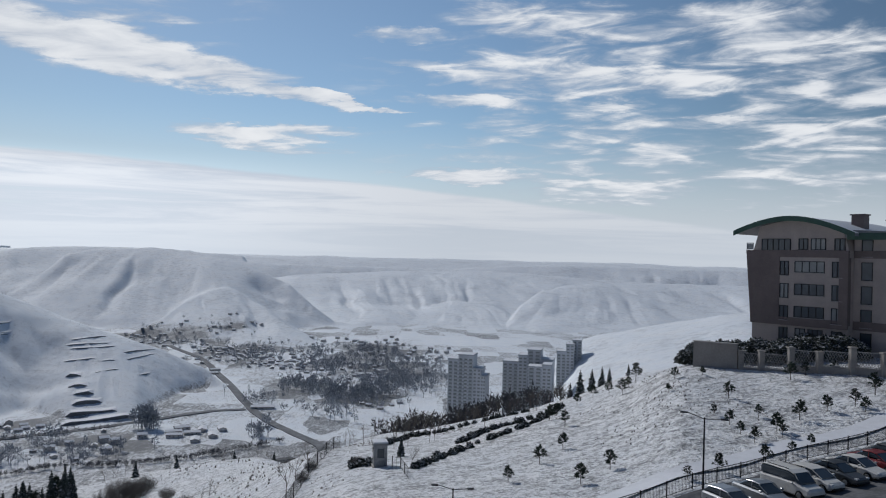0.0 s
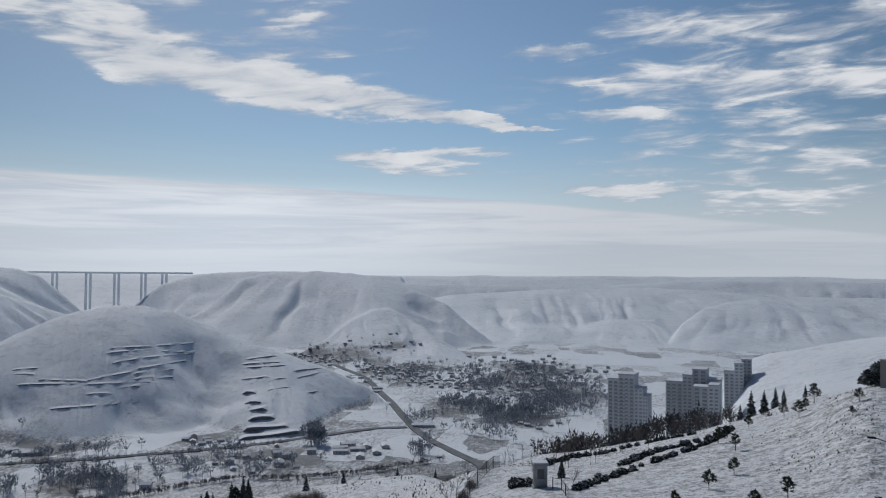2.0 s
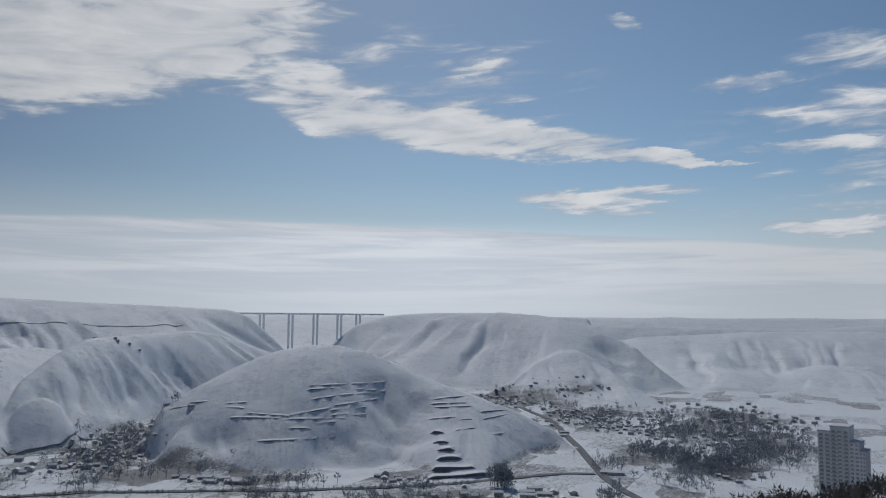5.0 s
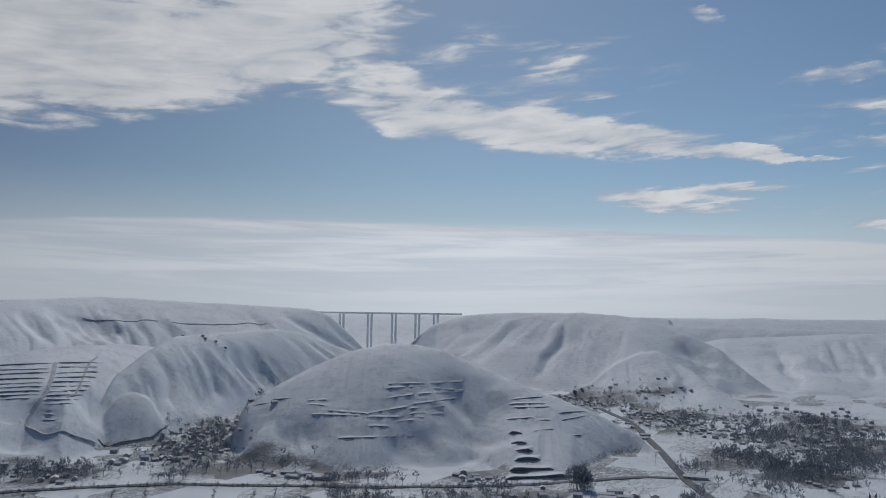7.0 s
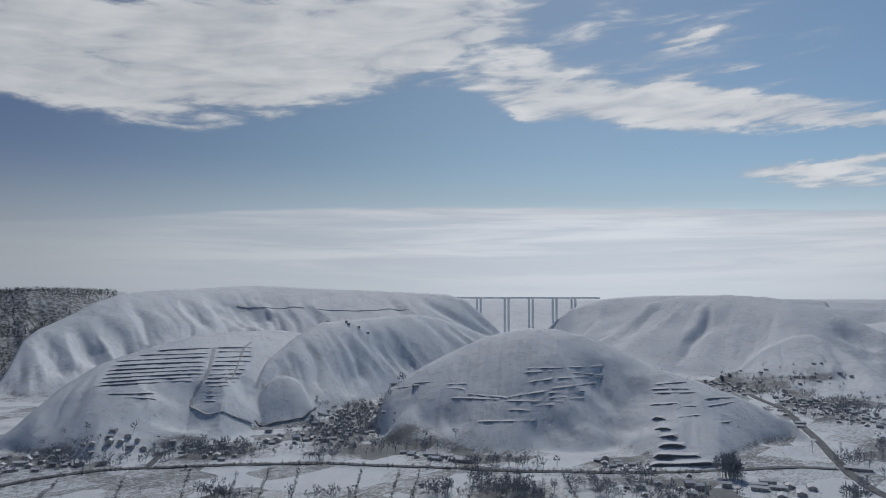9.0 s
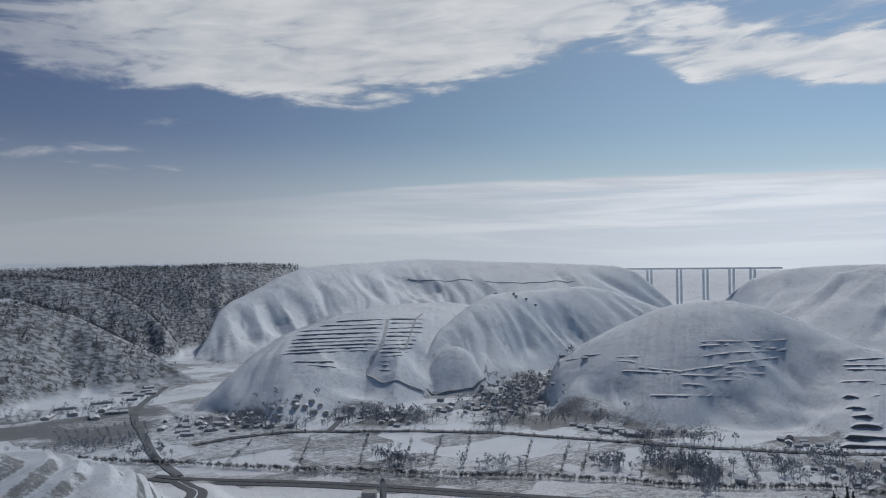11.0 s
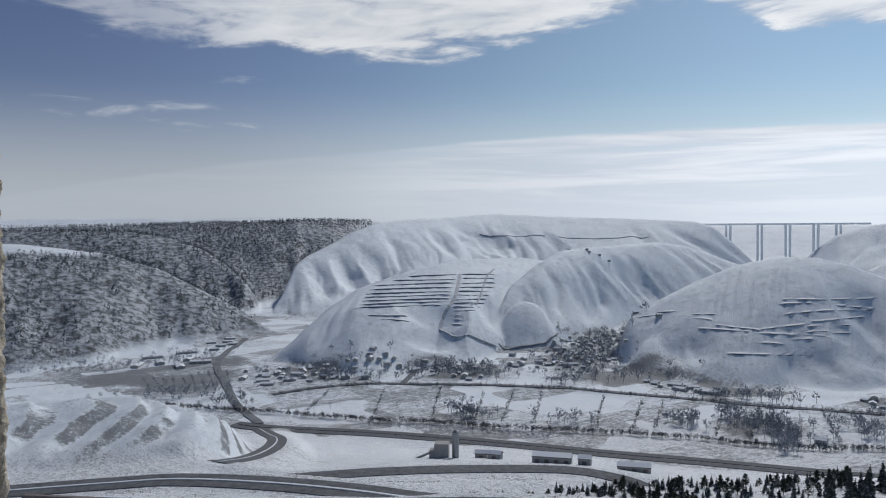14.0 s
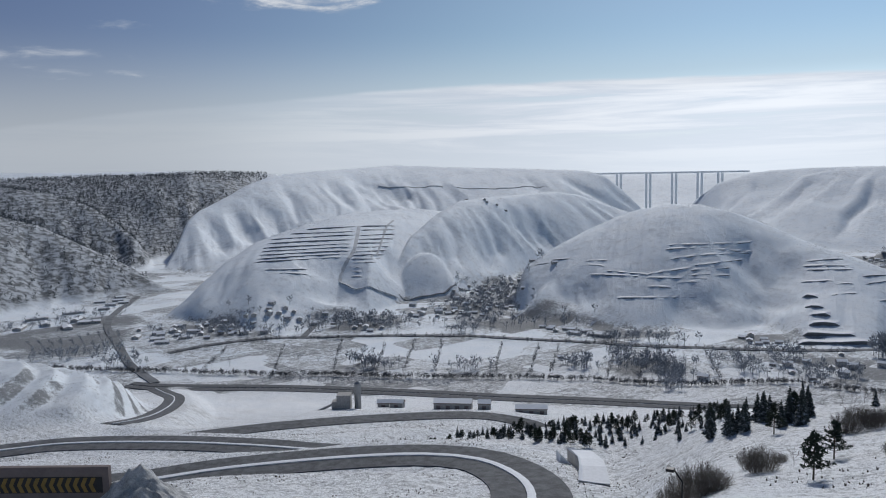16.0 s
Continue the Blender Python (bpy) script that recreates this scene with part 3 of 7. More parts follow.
# deep gullies washed into the hills: from, to (degrees left, degrees above the eye), half width, depth
WASHES = [("dome", 39.9, -7.3, 39.4, -10.2, 26, 8), ("dome", 28.1, -3.6, 26.5, -9.7, 55, 17), ("dome", 31.6, -7.9, 29.8, -10.2, 14, 6), ("dome", 30.6, -2.9, 27.6, -7.0, 16, 6), ("dome", 33.0, -8.4, 32.8, -10.3, 14, 5), ("dome", 29.6, -4.4, 27.9, -8.4, 12, 6),
          ("terraces", 56.6, -5.6, 57.7, -9.2, 42, 24), ("terraces", 59.0, -5.9, 58.5, -8.8, 16, 8), ("terraces", 53.6, -5.2, 53.2, -8.0, 20, 9), ("terraces", 64.6, -6.4, 65.6, -8.6, 24, 6), ("middle", 46.6, -4.2, 46.2, -7.0, 22, 9),
          ("ridge", 61.7, -1.6, 60.2, -3.9, 48, 26), ("ridge", 57.1, -0.7, 55.5, -2.0, 34, 16), ("ridge", 54.5, -0.3, 52.8, -1.9, 75, 26), ("ridge", 64.0, -1.9, 62.2, -4.2, 34, 18), ("ridge", 65.8, -2.6, 64.6, -4.8, 28, 14), ("long_hill", 24.6, -0.6, 26.6, -2.6, 60, 8),
          ("long_hill", 12.6, -1.8, 10.2, -4.2, 40, 18), ("long_spur", 13.8, -3.2, 11.6, -6.0, 30, 12)]


def wash_line(name, a0, e0, a1, e1, w, deep):
    """Ends of a gully on the bare flank of its hill."""
    ends = []
    for a, e in ((a0, e0), (a1, e1)):
        fine, rise, crest, foot = CRESTS[name]
        top, out, low = (float(np.interp(a, fine, v)) for v in (rise, crest, foot))
        s = np.linspace(0, 1, 60)
        r = out - s * (out - low)
        seen = np.degrees(np.arctan2(top * (1 - s ** FLANKS[name][5]) - EYE_Z, r))
        ends.append(at(a, float(r[np.argmin(np.abs(seen - e))])))
    return (*ends, w, deep)


WASH_LINES = [wash_line(*row) for row in WASHES]


def washed(x, y):
    cut = np.zeros_like(x)
    for a, b, w, deep in WASH_LINES:
        dx, dy = b.x - a.x, b.y - a.y
        u = np.clip(((x - a.x) * dx + (y - a.y) * dy) / (dx * dx + dy * dy), 0, 1)
        off = np.hypot(x - a.x - u * dx, y - a.y - u * dy) + 0.25 * w * layers(x, y, 60, 95, 2)
        cut = np.maximum(cut, deep * np.sin(np.pi * np.clip(0.1 + 0.85 * u, 0, 1)) * np.clip(1 - np.abs(off) / w, 0, 1) ** 0.9)
    return cut


def benches(x, y, az, r, near):
    """The spoil heap: where it lies, its rough surface, and how far up a bench each place is."""
    heap = smooth(az, 69, 72) * (1 - smooth(az, 92, 105)) * smooth(r, 350, 385) * (1 - smooth(r, 440, 520))
    near = near + heap * (1.3 * np.abs(layers(x, y, 34, 71, 3)) - 0.5)
    return heap, near, np.mod(near / 6.0 + 0.30 * az + 0.10 * layers(x, y, 60, 72, 3), 1.0)


def height(x, y):
    """The lie of the land, in world metres."""
    x, y = np.asarray(x, float), np.asarray(y, float)
    r, az = np.hypot(x, y), np.degrees(np.arctan2(-x, y))
    near = slope_height(az, r) + 150.0
    heap, near, step = benches(x, y, az, r, near)
    near = near + heap * 5.0 * (smooth(step, 0.4, 0.94) - step)
    near = near + (0.35 * layers(x, y, 14, 61) + 0.8 * layers(x, y, 55, 62)) * smooth(r, 70, 170)
    floor = 1.2 * layers(x, y, 120, 5) + 12 * smooth(r, 1100, 2600)
    soft = 4.0
    land = np.zeros_like(x)
    far = r.max() > 640
    for name in HILLS if far else ():
        h = hill_height(name, x, y)
        land = np.maximum(land, h) + soft * 0.25 * np.maximum(0, 1 - np.abs(land - h) / soft) ** 2 * (np.minimum(h, land) > 0.5)
    plateau = (135 + 45 * smooth(az, 58, 68) + 10 * layers(x, y, 700, 77)) * smooth(r, 3250, 4300)
    if far:
        land = np.maximum(land - washed(x, y) * smooth(land, 2, 25), 0)
    land = land + smooth(land, 4, 25) * (0.45 * layers(x, y, 22, 81, 3) - 0.8 * np.abs(layers(x, y, 60, 85, 3)))
    land = cut_roads(x, y, np.maximum(np.maximum(land, plateau) + floor, near))
    return land


def ground_z(x, y):
    return float(height(np.array([x]), np.array([y]))[0])


def on_ground(az, r, lift=0.0):
    p = at(az, r)
    p.z = ground_z(p.x, p.y) + lift
    return p


def build_ground():
    az = np.concatenate([np.linspace(-180, -36, 60)[:-1], np.linspace(-36, 92, 1050), np.linspace(92, 180, 40)[1:-1]])
    r = np.exp(np.concatenate([np.linspace(math.log(18), math.log(140), 150)[:-1], np.linspace(math.log(140), math.log(1700), 340)[:-1], np.linspace(math.log(1700), math.log(3200), 90)[:-1], np.linspace(math.log(3200), math.log(4850), 26)]))
    A, Rr = np.meshgrid(np.radians(az), r, indexing="ij")
    X, Y = -np.sin(A) * Rr, np.cos(A) * Rr
    Z = height(X, Y)
    nA, nR = A.shape
    verts = np.stack([X, Y, Z], -1).reshape(-1, 3)
    i = np.arange(nA)[:, None] * nR + np.arange(nR - 1)[None]
    j = np.roll(np.arange(nA), -1)[:, None] * nR + np.arange(nR - 1)[None]
    quads = np.stack([i, i + 1, j + 1, j], -1).reshape(-1, 4)
    verts = np.vstack([verts, [[0, 0, Z[:, 0].mean()]]])
    hub = len(verts) - 1
    tris = np.stack([np.arange(nA) * nR, np.roll(np.arange(nA), -1) * nR, np.full(nA, hub)], -1)
    me = bpy.data.meshes.new("ground")
    me.vertices.add(len(verts))
    me.vertices.foreach_set("co", verts.ravel())
    me.loops.add(quads.size + tris.size)
    me.loops.foreach_set("vertex_index", np.concatenate([quads.ravel(), tris.ravel()[::1]]))
    me.polygons.add(len(quads) + len(tris))
    me.polygons.foreach_set("loop_start", np.concatenate([np.arange(len(quads)) * 4, quads.size + np.arange(len(tris)) * 3]))
    me.update(calc_edges=True)
    me.polygons.foreach_set("use_smooth", np.ones(len(me.polygons), bool))
    bare, wood, flat, haze_lift = cover_of(verts[:, 0], verts[:, 1], verts[:, 2])
    for key, v in (("bare", bare), ("wood", wood), ("field", flat), ("haze_lift", haze_lift)):
        me.attributes.new(key, "FLOAT", "POINT").data.foreach_set("value", v.astype(np.float32))
    me.materials.append(SNOW_GROUND)
    ob = new("ground", me)
    return tagged(ob, "snow-covered valley, hills and slopes with grass showing through", "ground", kind="structure")


# dark winter gardens of villages, plus painted shade on valley ground: degrees left, metres out, half extents
GARDENS_AND_SHADE = [(42.5, 800, 3.6, 34), (36.5, 757, 3.2, 16), (78.5, 850, 3.6, 55), (55.3, 800, 2.8, 26), (45.4, 825, 3.0, 28), (63.5, 800, 3.2, 20), (36.5, 735, 2.4, 16), (73.0, 900, 2.0, 60), (11.0, 900, 1.6, 60), (25.0, 650, 2.4, 26), (47.0, 900, 1.9, 60), (45.6, 1010, 1.8, 90), (44.6, 1090, 1.3, 50), (66.3, 830, 2.2, 30), (57.0, 835, 2.4, 26), (21.0, 1470, 2.0, 60), (14.0, 1210, 2.6, 100), (18.5, 1420, 2.2, 70), (5.8, 900, 3.0, 90), (4.5, 1060, 3.4, 80), (74.8, 830, 2.6, 60), (22.4, 665, 2.6, 30), (16.8, 680, 1.6, 30), (40.2, 762, 1.2, 14), (27.8, 760, 1.4, 20), (34.5, 625, 2.2, 26), (14.8, 1490, 1.2, 40), (4, 1300, 3.0, 90)]


def cover_of(x, y, z):
    """How much soil shows, and where woods stand."""
    r, az = np.hypot(x, y), np.degrees(np.arctan2(-x, y))
    wn, wf = hill_height("wood_near", x, y), np.maximum(hill_height("wood_mid", x, y), hill_height("wood_far", x, y))
    rest = np.maximum(hill_height("ridge", x, y), hill_height("terraces", x, y))
    wood = smooth(np.maximum(wn, wf) - rest, 0, 12) * smooth(az, 60, 64) * smooth(np.maximum(wn, wf), 1, 8)
    wood = wood * (1 - smooth(wn, 95, 106) * smooth(layers(x, y, 300, 8), -0.3, 0.0) * (wn > wf))
    flat = smooth(9 - z, 0, 6) * smooth(r, 430, 520)
    side = smooth(az, 20, 34) * smooth(r, 90, 160) * (1 - smooth(r, 420, 520))
    heap, _, step = benches(x, y, az, r, slope_height(az, r) + 150.0)
    bank_face = smooth(step, 0.40, 0.52) * (1 - smooth(step, 0.84, 0.95)) * smooth(layers(x, y, 26, 15, 4), -0.5, 0.3)
    bare = 0.12 + 0.16 * flat + 0.20 * side + 0.20 * (1 - smooth(r, 300, 380)) * (1 - smooth(az, 4, 14)) - 0.2 * heap + 0.75 * heap * bank_face + 0.16 * smooth(az, 4, 14) * (1 - smooth(az, 20, 34)) * (1 - smooth(r, 300, 380))
    # darker ground for gardens, and in place of shade at the hill foot
    for a, d, da, dr in GARDENS_AND_SHADE:
        bare = bare + 0.85 * np.exp(-((az - a) / da) ** 2 - ((r - d) / dr) ** 2) * (1 + 0.8 * layers(x, y, 40, 33, 2))
    # haze tone grows with range; the spoil heap is brightened by the same mask
    haze_lift = np.maximum(smooth(r, 560, 700), heap)
    return np.clip(bare, 0, 1), wood, flat, haze_lift


build_ground()

# ---- materials of the things ----
def snowy(name, dark, light, snow=(0.60, 0.63, 0.68), start=0.35, rough=0.8, scale=2.0):
    """A surface on which snow lies where it faces up."""
    m, g = material(name)
    geo = g.put("ShaderNodeNewGeometry")
    p = geo.outputs["Position"]
    n = g.noise(p, scale, 4.0, 0.6)
    up = g.put("ShaderNodeSeparateXYZ", {0: geo.outputs["Normal"]}).outputs[2]
    lie = g.span(g.math("ADD", up, g.math("MULTIPLY", g.math("SUBTRACT", n, 0.5), 0.9)), start, start + 0.35)
    finish(g, g.mix(lie, g.mix(n, dark, light), snow), rough, 0.0, n, 0.3, 0.05, 0.2)
    return m


LEAVES = snowy("garden_leaves", (0.022, 0.03, 0.027), (0.06, 0.07, 0.055), start=0.62)
NEEDLES = snowy("pine_needles", (0.020, 0.032, 0.026), (0.055, 0.075, 0.055), start=0.88)
FIR = snowy("fir_needles", (0.028, 0.038, 0.036), (0.06, 0.075, 0.068), start=0.66)
BARK = snowy("bark", (0.05, 0.042, 0.035), (0.11, 0.09, 0.075), start=0.8)
TWIGS = snowy("bare_twigs", (0.10, 0.09, 0.08), (0.19, 0.17, 0.15), start=0.75)
DARK_TWIGS = snowy("dark_twigs", (0.05, 0.05, 0.055), (0.11, 0.11, 0.115), start=0.8)
# Haze over far trees is painted in: twigs paler and greyer than they are.
HAZE_PALE = snowy("haze_pale_twigs", (0.26, 0.28, 0.31), (0.40, 0.425, 0.46), start=0.7)
# Bluish, lightened needles put distance haze into the wood's colour.
WOODS = snowy("haze_toned_wood", (0.06, 0.072, 0.08), (0.14, 0.155, 0.17), start=0.82, scale=0.2)
SCRUB = snowy("winter_scrub", (0.085, 0.09, 0.10), (0.17, 0.175, 0.185), start=0.8)
SNOW = plain("snow", (0.68, 0.70, 0.74), 0.7, scale=1.2, vary=0.08, bump=0.5)
ASPHALT = plain("wet_asphalt", (0.12, 0.124, 0.132), 0.85, scale=0.4, vary=0.4, specular=0.12)
FAR_ROAD = plain("slushy_road", (0.18, 0.188, 0.2), 0.85, scale=0.1, vary=0.35, specular=0.12)
SNOWY_TRACK = plain("snowy_track", (0.52, 0.535, 0.56), 0.85, scale=0.2, vary=0.25)
# Near white, so that the far bridge looks veiled by haze.
PALE_CONCRETE = plain("pale_concrete", (0.86, 0.88, 0.90), 0.85, scale=0.1, vary=0.1)
CONCRETE = plain("concrete", (0.36, 0.35, 0.34), 0.85, scale=0.8, vary=0.2)
SOIL = snowy("terrace_soil", (0.10, 0.105, 0.112), (0.22, 0.225, 0.23), start=0.7, scale=0.4)
# A darker beige that holds the garden wall's shade in its colour.
SHADED_BEIGE = plain("shaded_wall_render", (0.30, 0.28, 0.26), 0.85, scale=0.5, vary=0.15)
BEIGE = plain("beige_render", (0.43, 0.375, 0.345), 0.85, scale=0.6, vary=0.10)
TAUPE = plain("taupe_render", (0.185, 0.150, 0.142), 0.85, scale=0.6, vary=0.12)
# Haze is mixed into tower walls and balconies as a pale blue-grey.
TOWER = plain("hazed_tower_paint", (0.54, 0.56, 0.59), 0.8, scale=0.2, vary=0.10)
TOWER_DARK = plain("hazed_tower_balcony", (0.40, 0.425, 0.45), 0.8, scale=0.2, vary=0.15)
IRON = plain("dark_iron", (0.03, 0.03, 0.033), 0.5, 0.5, scale=6.0)
STEEL = plain("grey_steel", (0.28, 0.29, 0.30), 0.45, 0.6, scale=4.0)
GREEN = plain("green_roof_edge", (0.045, 0.10, 0.075), 0.5, scale=1.5, vary=0.15)
SHEET = snowy("metal_roof", (0.20, 0.21, 0.22), (0.28, 0.29, 0.30), start=0.55)
# Wall colour lightened to offset backlight and the lack of haze.
HOUSE = plain("house_render", (0.46, 0.45, 0.44), 0.9, scale=0.3, vary=0.35)
RUBBER = plain("rubber", (0.02, 0.02, 0.02), 0.8)
WHITE = plain("white_panel", (0.62, 0.63, 0.64), 0.6, scale=2.0, vary=0.08)


def stucco():
    m, g = material("rough_stucco")
    p = g.put("ShaderNodeTexCoord").outputs["Object"]
    grit, fine = g.noise(p, 70.0, 4.0, 0.7), g.noise(p, 260.0, 3.0, 0.6)
    tone = g.math("ADD", g.math("MULTIPLY", grit, 0.6), g.math("MULTIPLY", fine, 0.4))
    finish(g, g.mix(g.span(tone, 0.35, 0.65), (0.33, 0.28, 0.205), (0.76, 0.67, 0.54)), 0.95, 0.0, tone, 1.0, 0.012)
    return m


def glass(name="window_glass", color=(0.03, 0.04, 0.05)):
    m, g = material(name)
    p = g.put("ShaderNodeNewGeometry").outputs["Position"]
    finish(g, g.mix(g.noise(p, 0.6, 3.0), color, tuple(c * 2.2 for c in color)), 0.08, 0.0, specular=0.8)
    return m


def paint(name, color, rough=0.25, metal=0.3):
    m, g = material(name)
    p = g.put("ShaderNodeTexCoord").outputs["Object"]
    dust = g.span(g.noise(p, 2.5, 5.0, 0.65), 0.45, 0.75)
    finish(g, g.mix(g.math("MULTIPLY", dust, 0.35), color, (0.22, 0.21, 0.20)), rough, metal, specular=0.6)
    return m


STUCCO, GLASS, CURTAIN_HAZE = stucco(), glass(), glass("curtain_haze_glass", (0.16, 0.17, 0.17))
YELLOW = plain("yellow_paint", (0.24, 0.155, 0.04), 0.6, vary=0.2)
BLACK = plain("black_paint", (0.02, 0.02, 0.022), 0.6)


# ---- building blocks ----
def mesh(name, verts, faces, mat, smooth_faces=False):
    me = bpy.data.meshes.new(name)
    me.from_pydata([tuple(v) for v in verts], [], faces)
    me.materials.append(mat)
    if smooth_faces:
        me.polygons.foreach_set("use_smooth", [True] * len(me.polygons))
    me.update()
    return me


class Shape:
    """Gathers vertices and faces of one part."""
    def __init__(self):
        self.v, self.f = [], []

    def add(self, verts, faces):
        n = len(self.v)
        self.v += [tuple(p) for p in verts]
        self.f += [tuple(i + n for i in f) for f in faces]
        return self

    def box(self, lo, hi, m=None, chamfer=0.0):
        (x0, y0, z0), (x1, y1, z1) = lo, hi
        c = chamfer
        if c:
            v = []
            for z, k in ((z0, c), (z0 + c, 0), (z1 - c, 0), (z1, c)):
                v += [(x0 + k, y0 + k, z), (x1 - k, y0 + k, z), (x1 - k, y1 - k, z), (x0 + k, y1 - k, z)]
            f = [(3, 2, 1, 0), (12, 13, 14, 15)]
            for r in range(3):
                for k in range(4):
                    f.append((r * 4 + k, r * 4 + (k + 1) % 4, r * 4 + 4 + (k + 1) % 4, r * 4 + 4 + k))
        else:
            v = [(x0, y0, z0), (x1, y0, z0), (x1, y1, z0), (x0, y1, z0), (x0, y0, z1), (x1, y0, z1), (x1, y1, z1), (x0, y1, z1)]
            f = [(3, 2, 1, 0), (4, 5, 6, 7), (0, 1, 5, 4), (1, 2, 6, 5), (2, 3, 7, 6), (3, 0, 4, 7)]
        return self.add([m @ Vector(p) for p in v] if m else v, f)

    def rod(self, a, b, ra, rb=None, sides=6, cap=True):
        a, b = Vector(a), Vector(b)
        rb = ra if rb is None else rb
        d = (b - a).normalized()
        u = d.orthogonal().normalized()
        w = d.cross(u)
        v = []
        for p, r in ((a, ra), (b, rb)):
            v += [p + (u * math.cos(t) + w * math.sin(t)) * r for t in (2 * math.pi * k / sides for k in range(sides))]
        f = [(k, (k + 1) % sides, sides + (k + 1) % sides, sides + k) for k in range(sides)]
        if cap:
            f += [tuple(range(sides))[::-1], tuple(range(sides, 2 * sides))]
        return self.add(v, f)

    def prism(self, outline, y0, y1, m=None):
        """An outline of (x, z) drawn out from y0 to y1."""
        n = len(outline)
        v = [(x, y0, z) for x, z in outline] + [(x, y1, z) for x, z in outline]
        f = [tuple(range(n)), tuple(range(n, 2 * n))[::-1]] + [((k + 1) % n, k, n + k, n + (k + 1) % n) for k in range(n)]
        return self.add([m @ Vector(p) for p in v] if m else v, f)

    def mesh(self, name, mat, smooth_faces=False):
        return mesh(name, self.v, self.f, mat, smooth_faces)


def part(name, shape, mat, parent, label="", smooth_faces=False, m=None):
    me = shape if isinstance(shape, bpy.types.Mesh) else shape.mesh(name, mat, smooth_faces)
    ob = new(name, me)
    ob.parent = parent
    if m is not None:
        ob.matrix_basis = m
    return tagged(ob, label)


def thing(name, m, label, category, group="", kind=""):
    ob = new(name)
    ob.empty_display_size = 0.3
    ob.matrix_basis = m
    return tagged(ob, label, category, group, kind)


def facing(place, heading):
    """A pose on the ground, its x axis turned by heading degrees."""
    return pose(place[0], place[1], place[2], 0, 0, heading)


def ribbon(name, line, half, mat, label, category, lift=0.12, kind="structure", inner=None):
    """A band of the given half width that follows a line of points on the ground."""
    d = np.gradient(line[:, :2], axis=0)
    d /= np.linalg.norm(d, axis=1)[:, None]
    side = np.stack([-d[:, 1], d[:, 0]], 1)
    s = Shape()
    n = len(line)
    spans = [(-half, half)] if inner is None else [(-half, -inner), (inner, half)]
    for a, b in spans:
        v = []
        for k in range(n):
            for o, z in ((a, -0.5), (a, lift), ((a + b) / 2, lift + 0.06), (b, lift), (b, -0.5)):
                v.append((line[k, 0] + side[k, 0] * o, line[k, 1] + side[k, 1] * o, line[k, 2] + z))
        s.add(v, [(k * 5 + j + 1, k * 5 + j, (k + 1) * 5 + j, (k + 1) * 5 + j + 1) for k in range(n - 1) for j in range(4)])
    return tagged(new(name, s.mesh(name, mat)), label, category, kind=kind)


def draped(pts, step=8.0, lift=0.0):
    """A smooth line over the land through (degrees left, metres out)."""
    line = smooth_line([at(a, r) for a, r in pts], step)
    line[:, 2] = height(line[:, 0], line[:, 1]) + lift
    k = np.array([1, 2, 3, 2, 1]) / 9
    if len(line) > 6:
        line[2:-2, 2] = np.convolve(line[:, 2], k, "valid")
    return line


# ---- roads ----
for key, half, inner in (("hairpin", 8.3, 0.95), ("middle_road", 6.8, 0.65), ("lower_road", 5.2, None), ("junction_road", 5.8, 0.4)):
    line = ROAD_LINES[key]
    if key == "junction_road":      # beyond the bend it lies under the snow
        line = line[np.degrees(np.arctan2(-line[:, 0], line[:, 1])) < 73.4]
    ribbon("road", line, half, ASPHALT, "wet dark asphalt road winding down the snowy slope", "road", 0.05, inner=inner)
    if inner:
        ribbon("median", line, inner - 0.05, SNOW, "ridge of snow between the two carriageways", "road median", 0.35)
ribbon("road", ROAD_LINES["carriageway"], 8.0, ASPHALT, "dark dual carriageway along the snowy valley floor", "road", 0.1, inner=0.9)
ribbon("road", draped([(8.0, 610), (8.3, 633), (10.3, 680), (11.9, 729), (13.0, 784), (13.6, 830), (14.4, 906), (15.6, 1040), (16.6, 1170), (18.2, 1290), (18.8, 1340)]), 4.2, FAR_ROAD, "slushy grey road through the valley village", "road", 0.8)
ribbon("road", draped([(68.8, 724), (66.5, 742), (63.3, 754), (60.8, 757), (56.8, 747), (52.7, 741), (48.7, 736), (44.8, 725), (39.1, 708), (33.8, 700), (28.6, 705), (22, 735), (16.8, 774), (13.6, 792)]), 3.6, FAR_ROAD, "narrow grey road along the foot of the hills", "road", 0.7)
ribbon("road", draped([(69.8, 615), (71.3, 690), (72.0, 780), (72.6, 900), (71.8, 1000), (70.6, 1100)]), 3.6, FAR_ROAD, "grey road climbing into the wooded side valley", "road", 0.8)
ribbon("track", draped([(59.6, 760), (59.0, 800), (58.6, 830)], 6.0), 3.0, FAR_ROAD, "short farm track leading up from the foot road", "track", 0.5)

# ---- terraces and field banks on the hills ----
# from, to: degrees left and degrees above the eye's level
TERRACES = [(59.2, -3.6, 55.62, -3.47), (60.29, -3.88, 55.71, -3.83), (61.71, -4.22, 55.83, -4.07), (61.92, -4.5, 55.91, -4.4), (62.2, -4.82, 56.04, -4.68), (62.32, -5.06, 56.12, -4.92), (62.53, -5.3, 56.12, -5.2), (62.73, -5.58, 56.2, -5.41),
            (62.93, -5.81, 56.86, -5.64), (62.13, -6.35, 59.22, -6.43), (61.13, -6.61, 59.1, -6.83)]
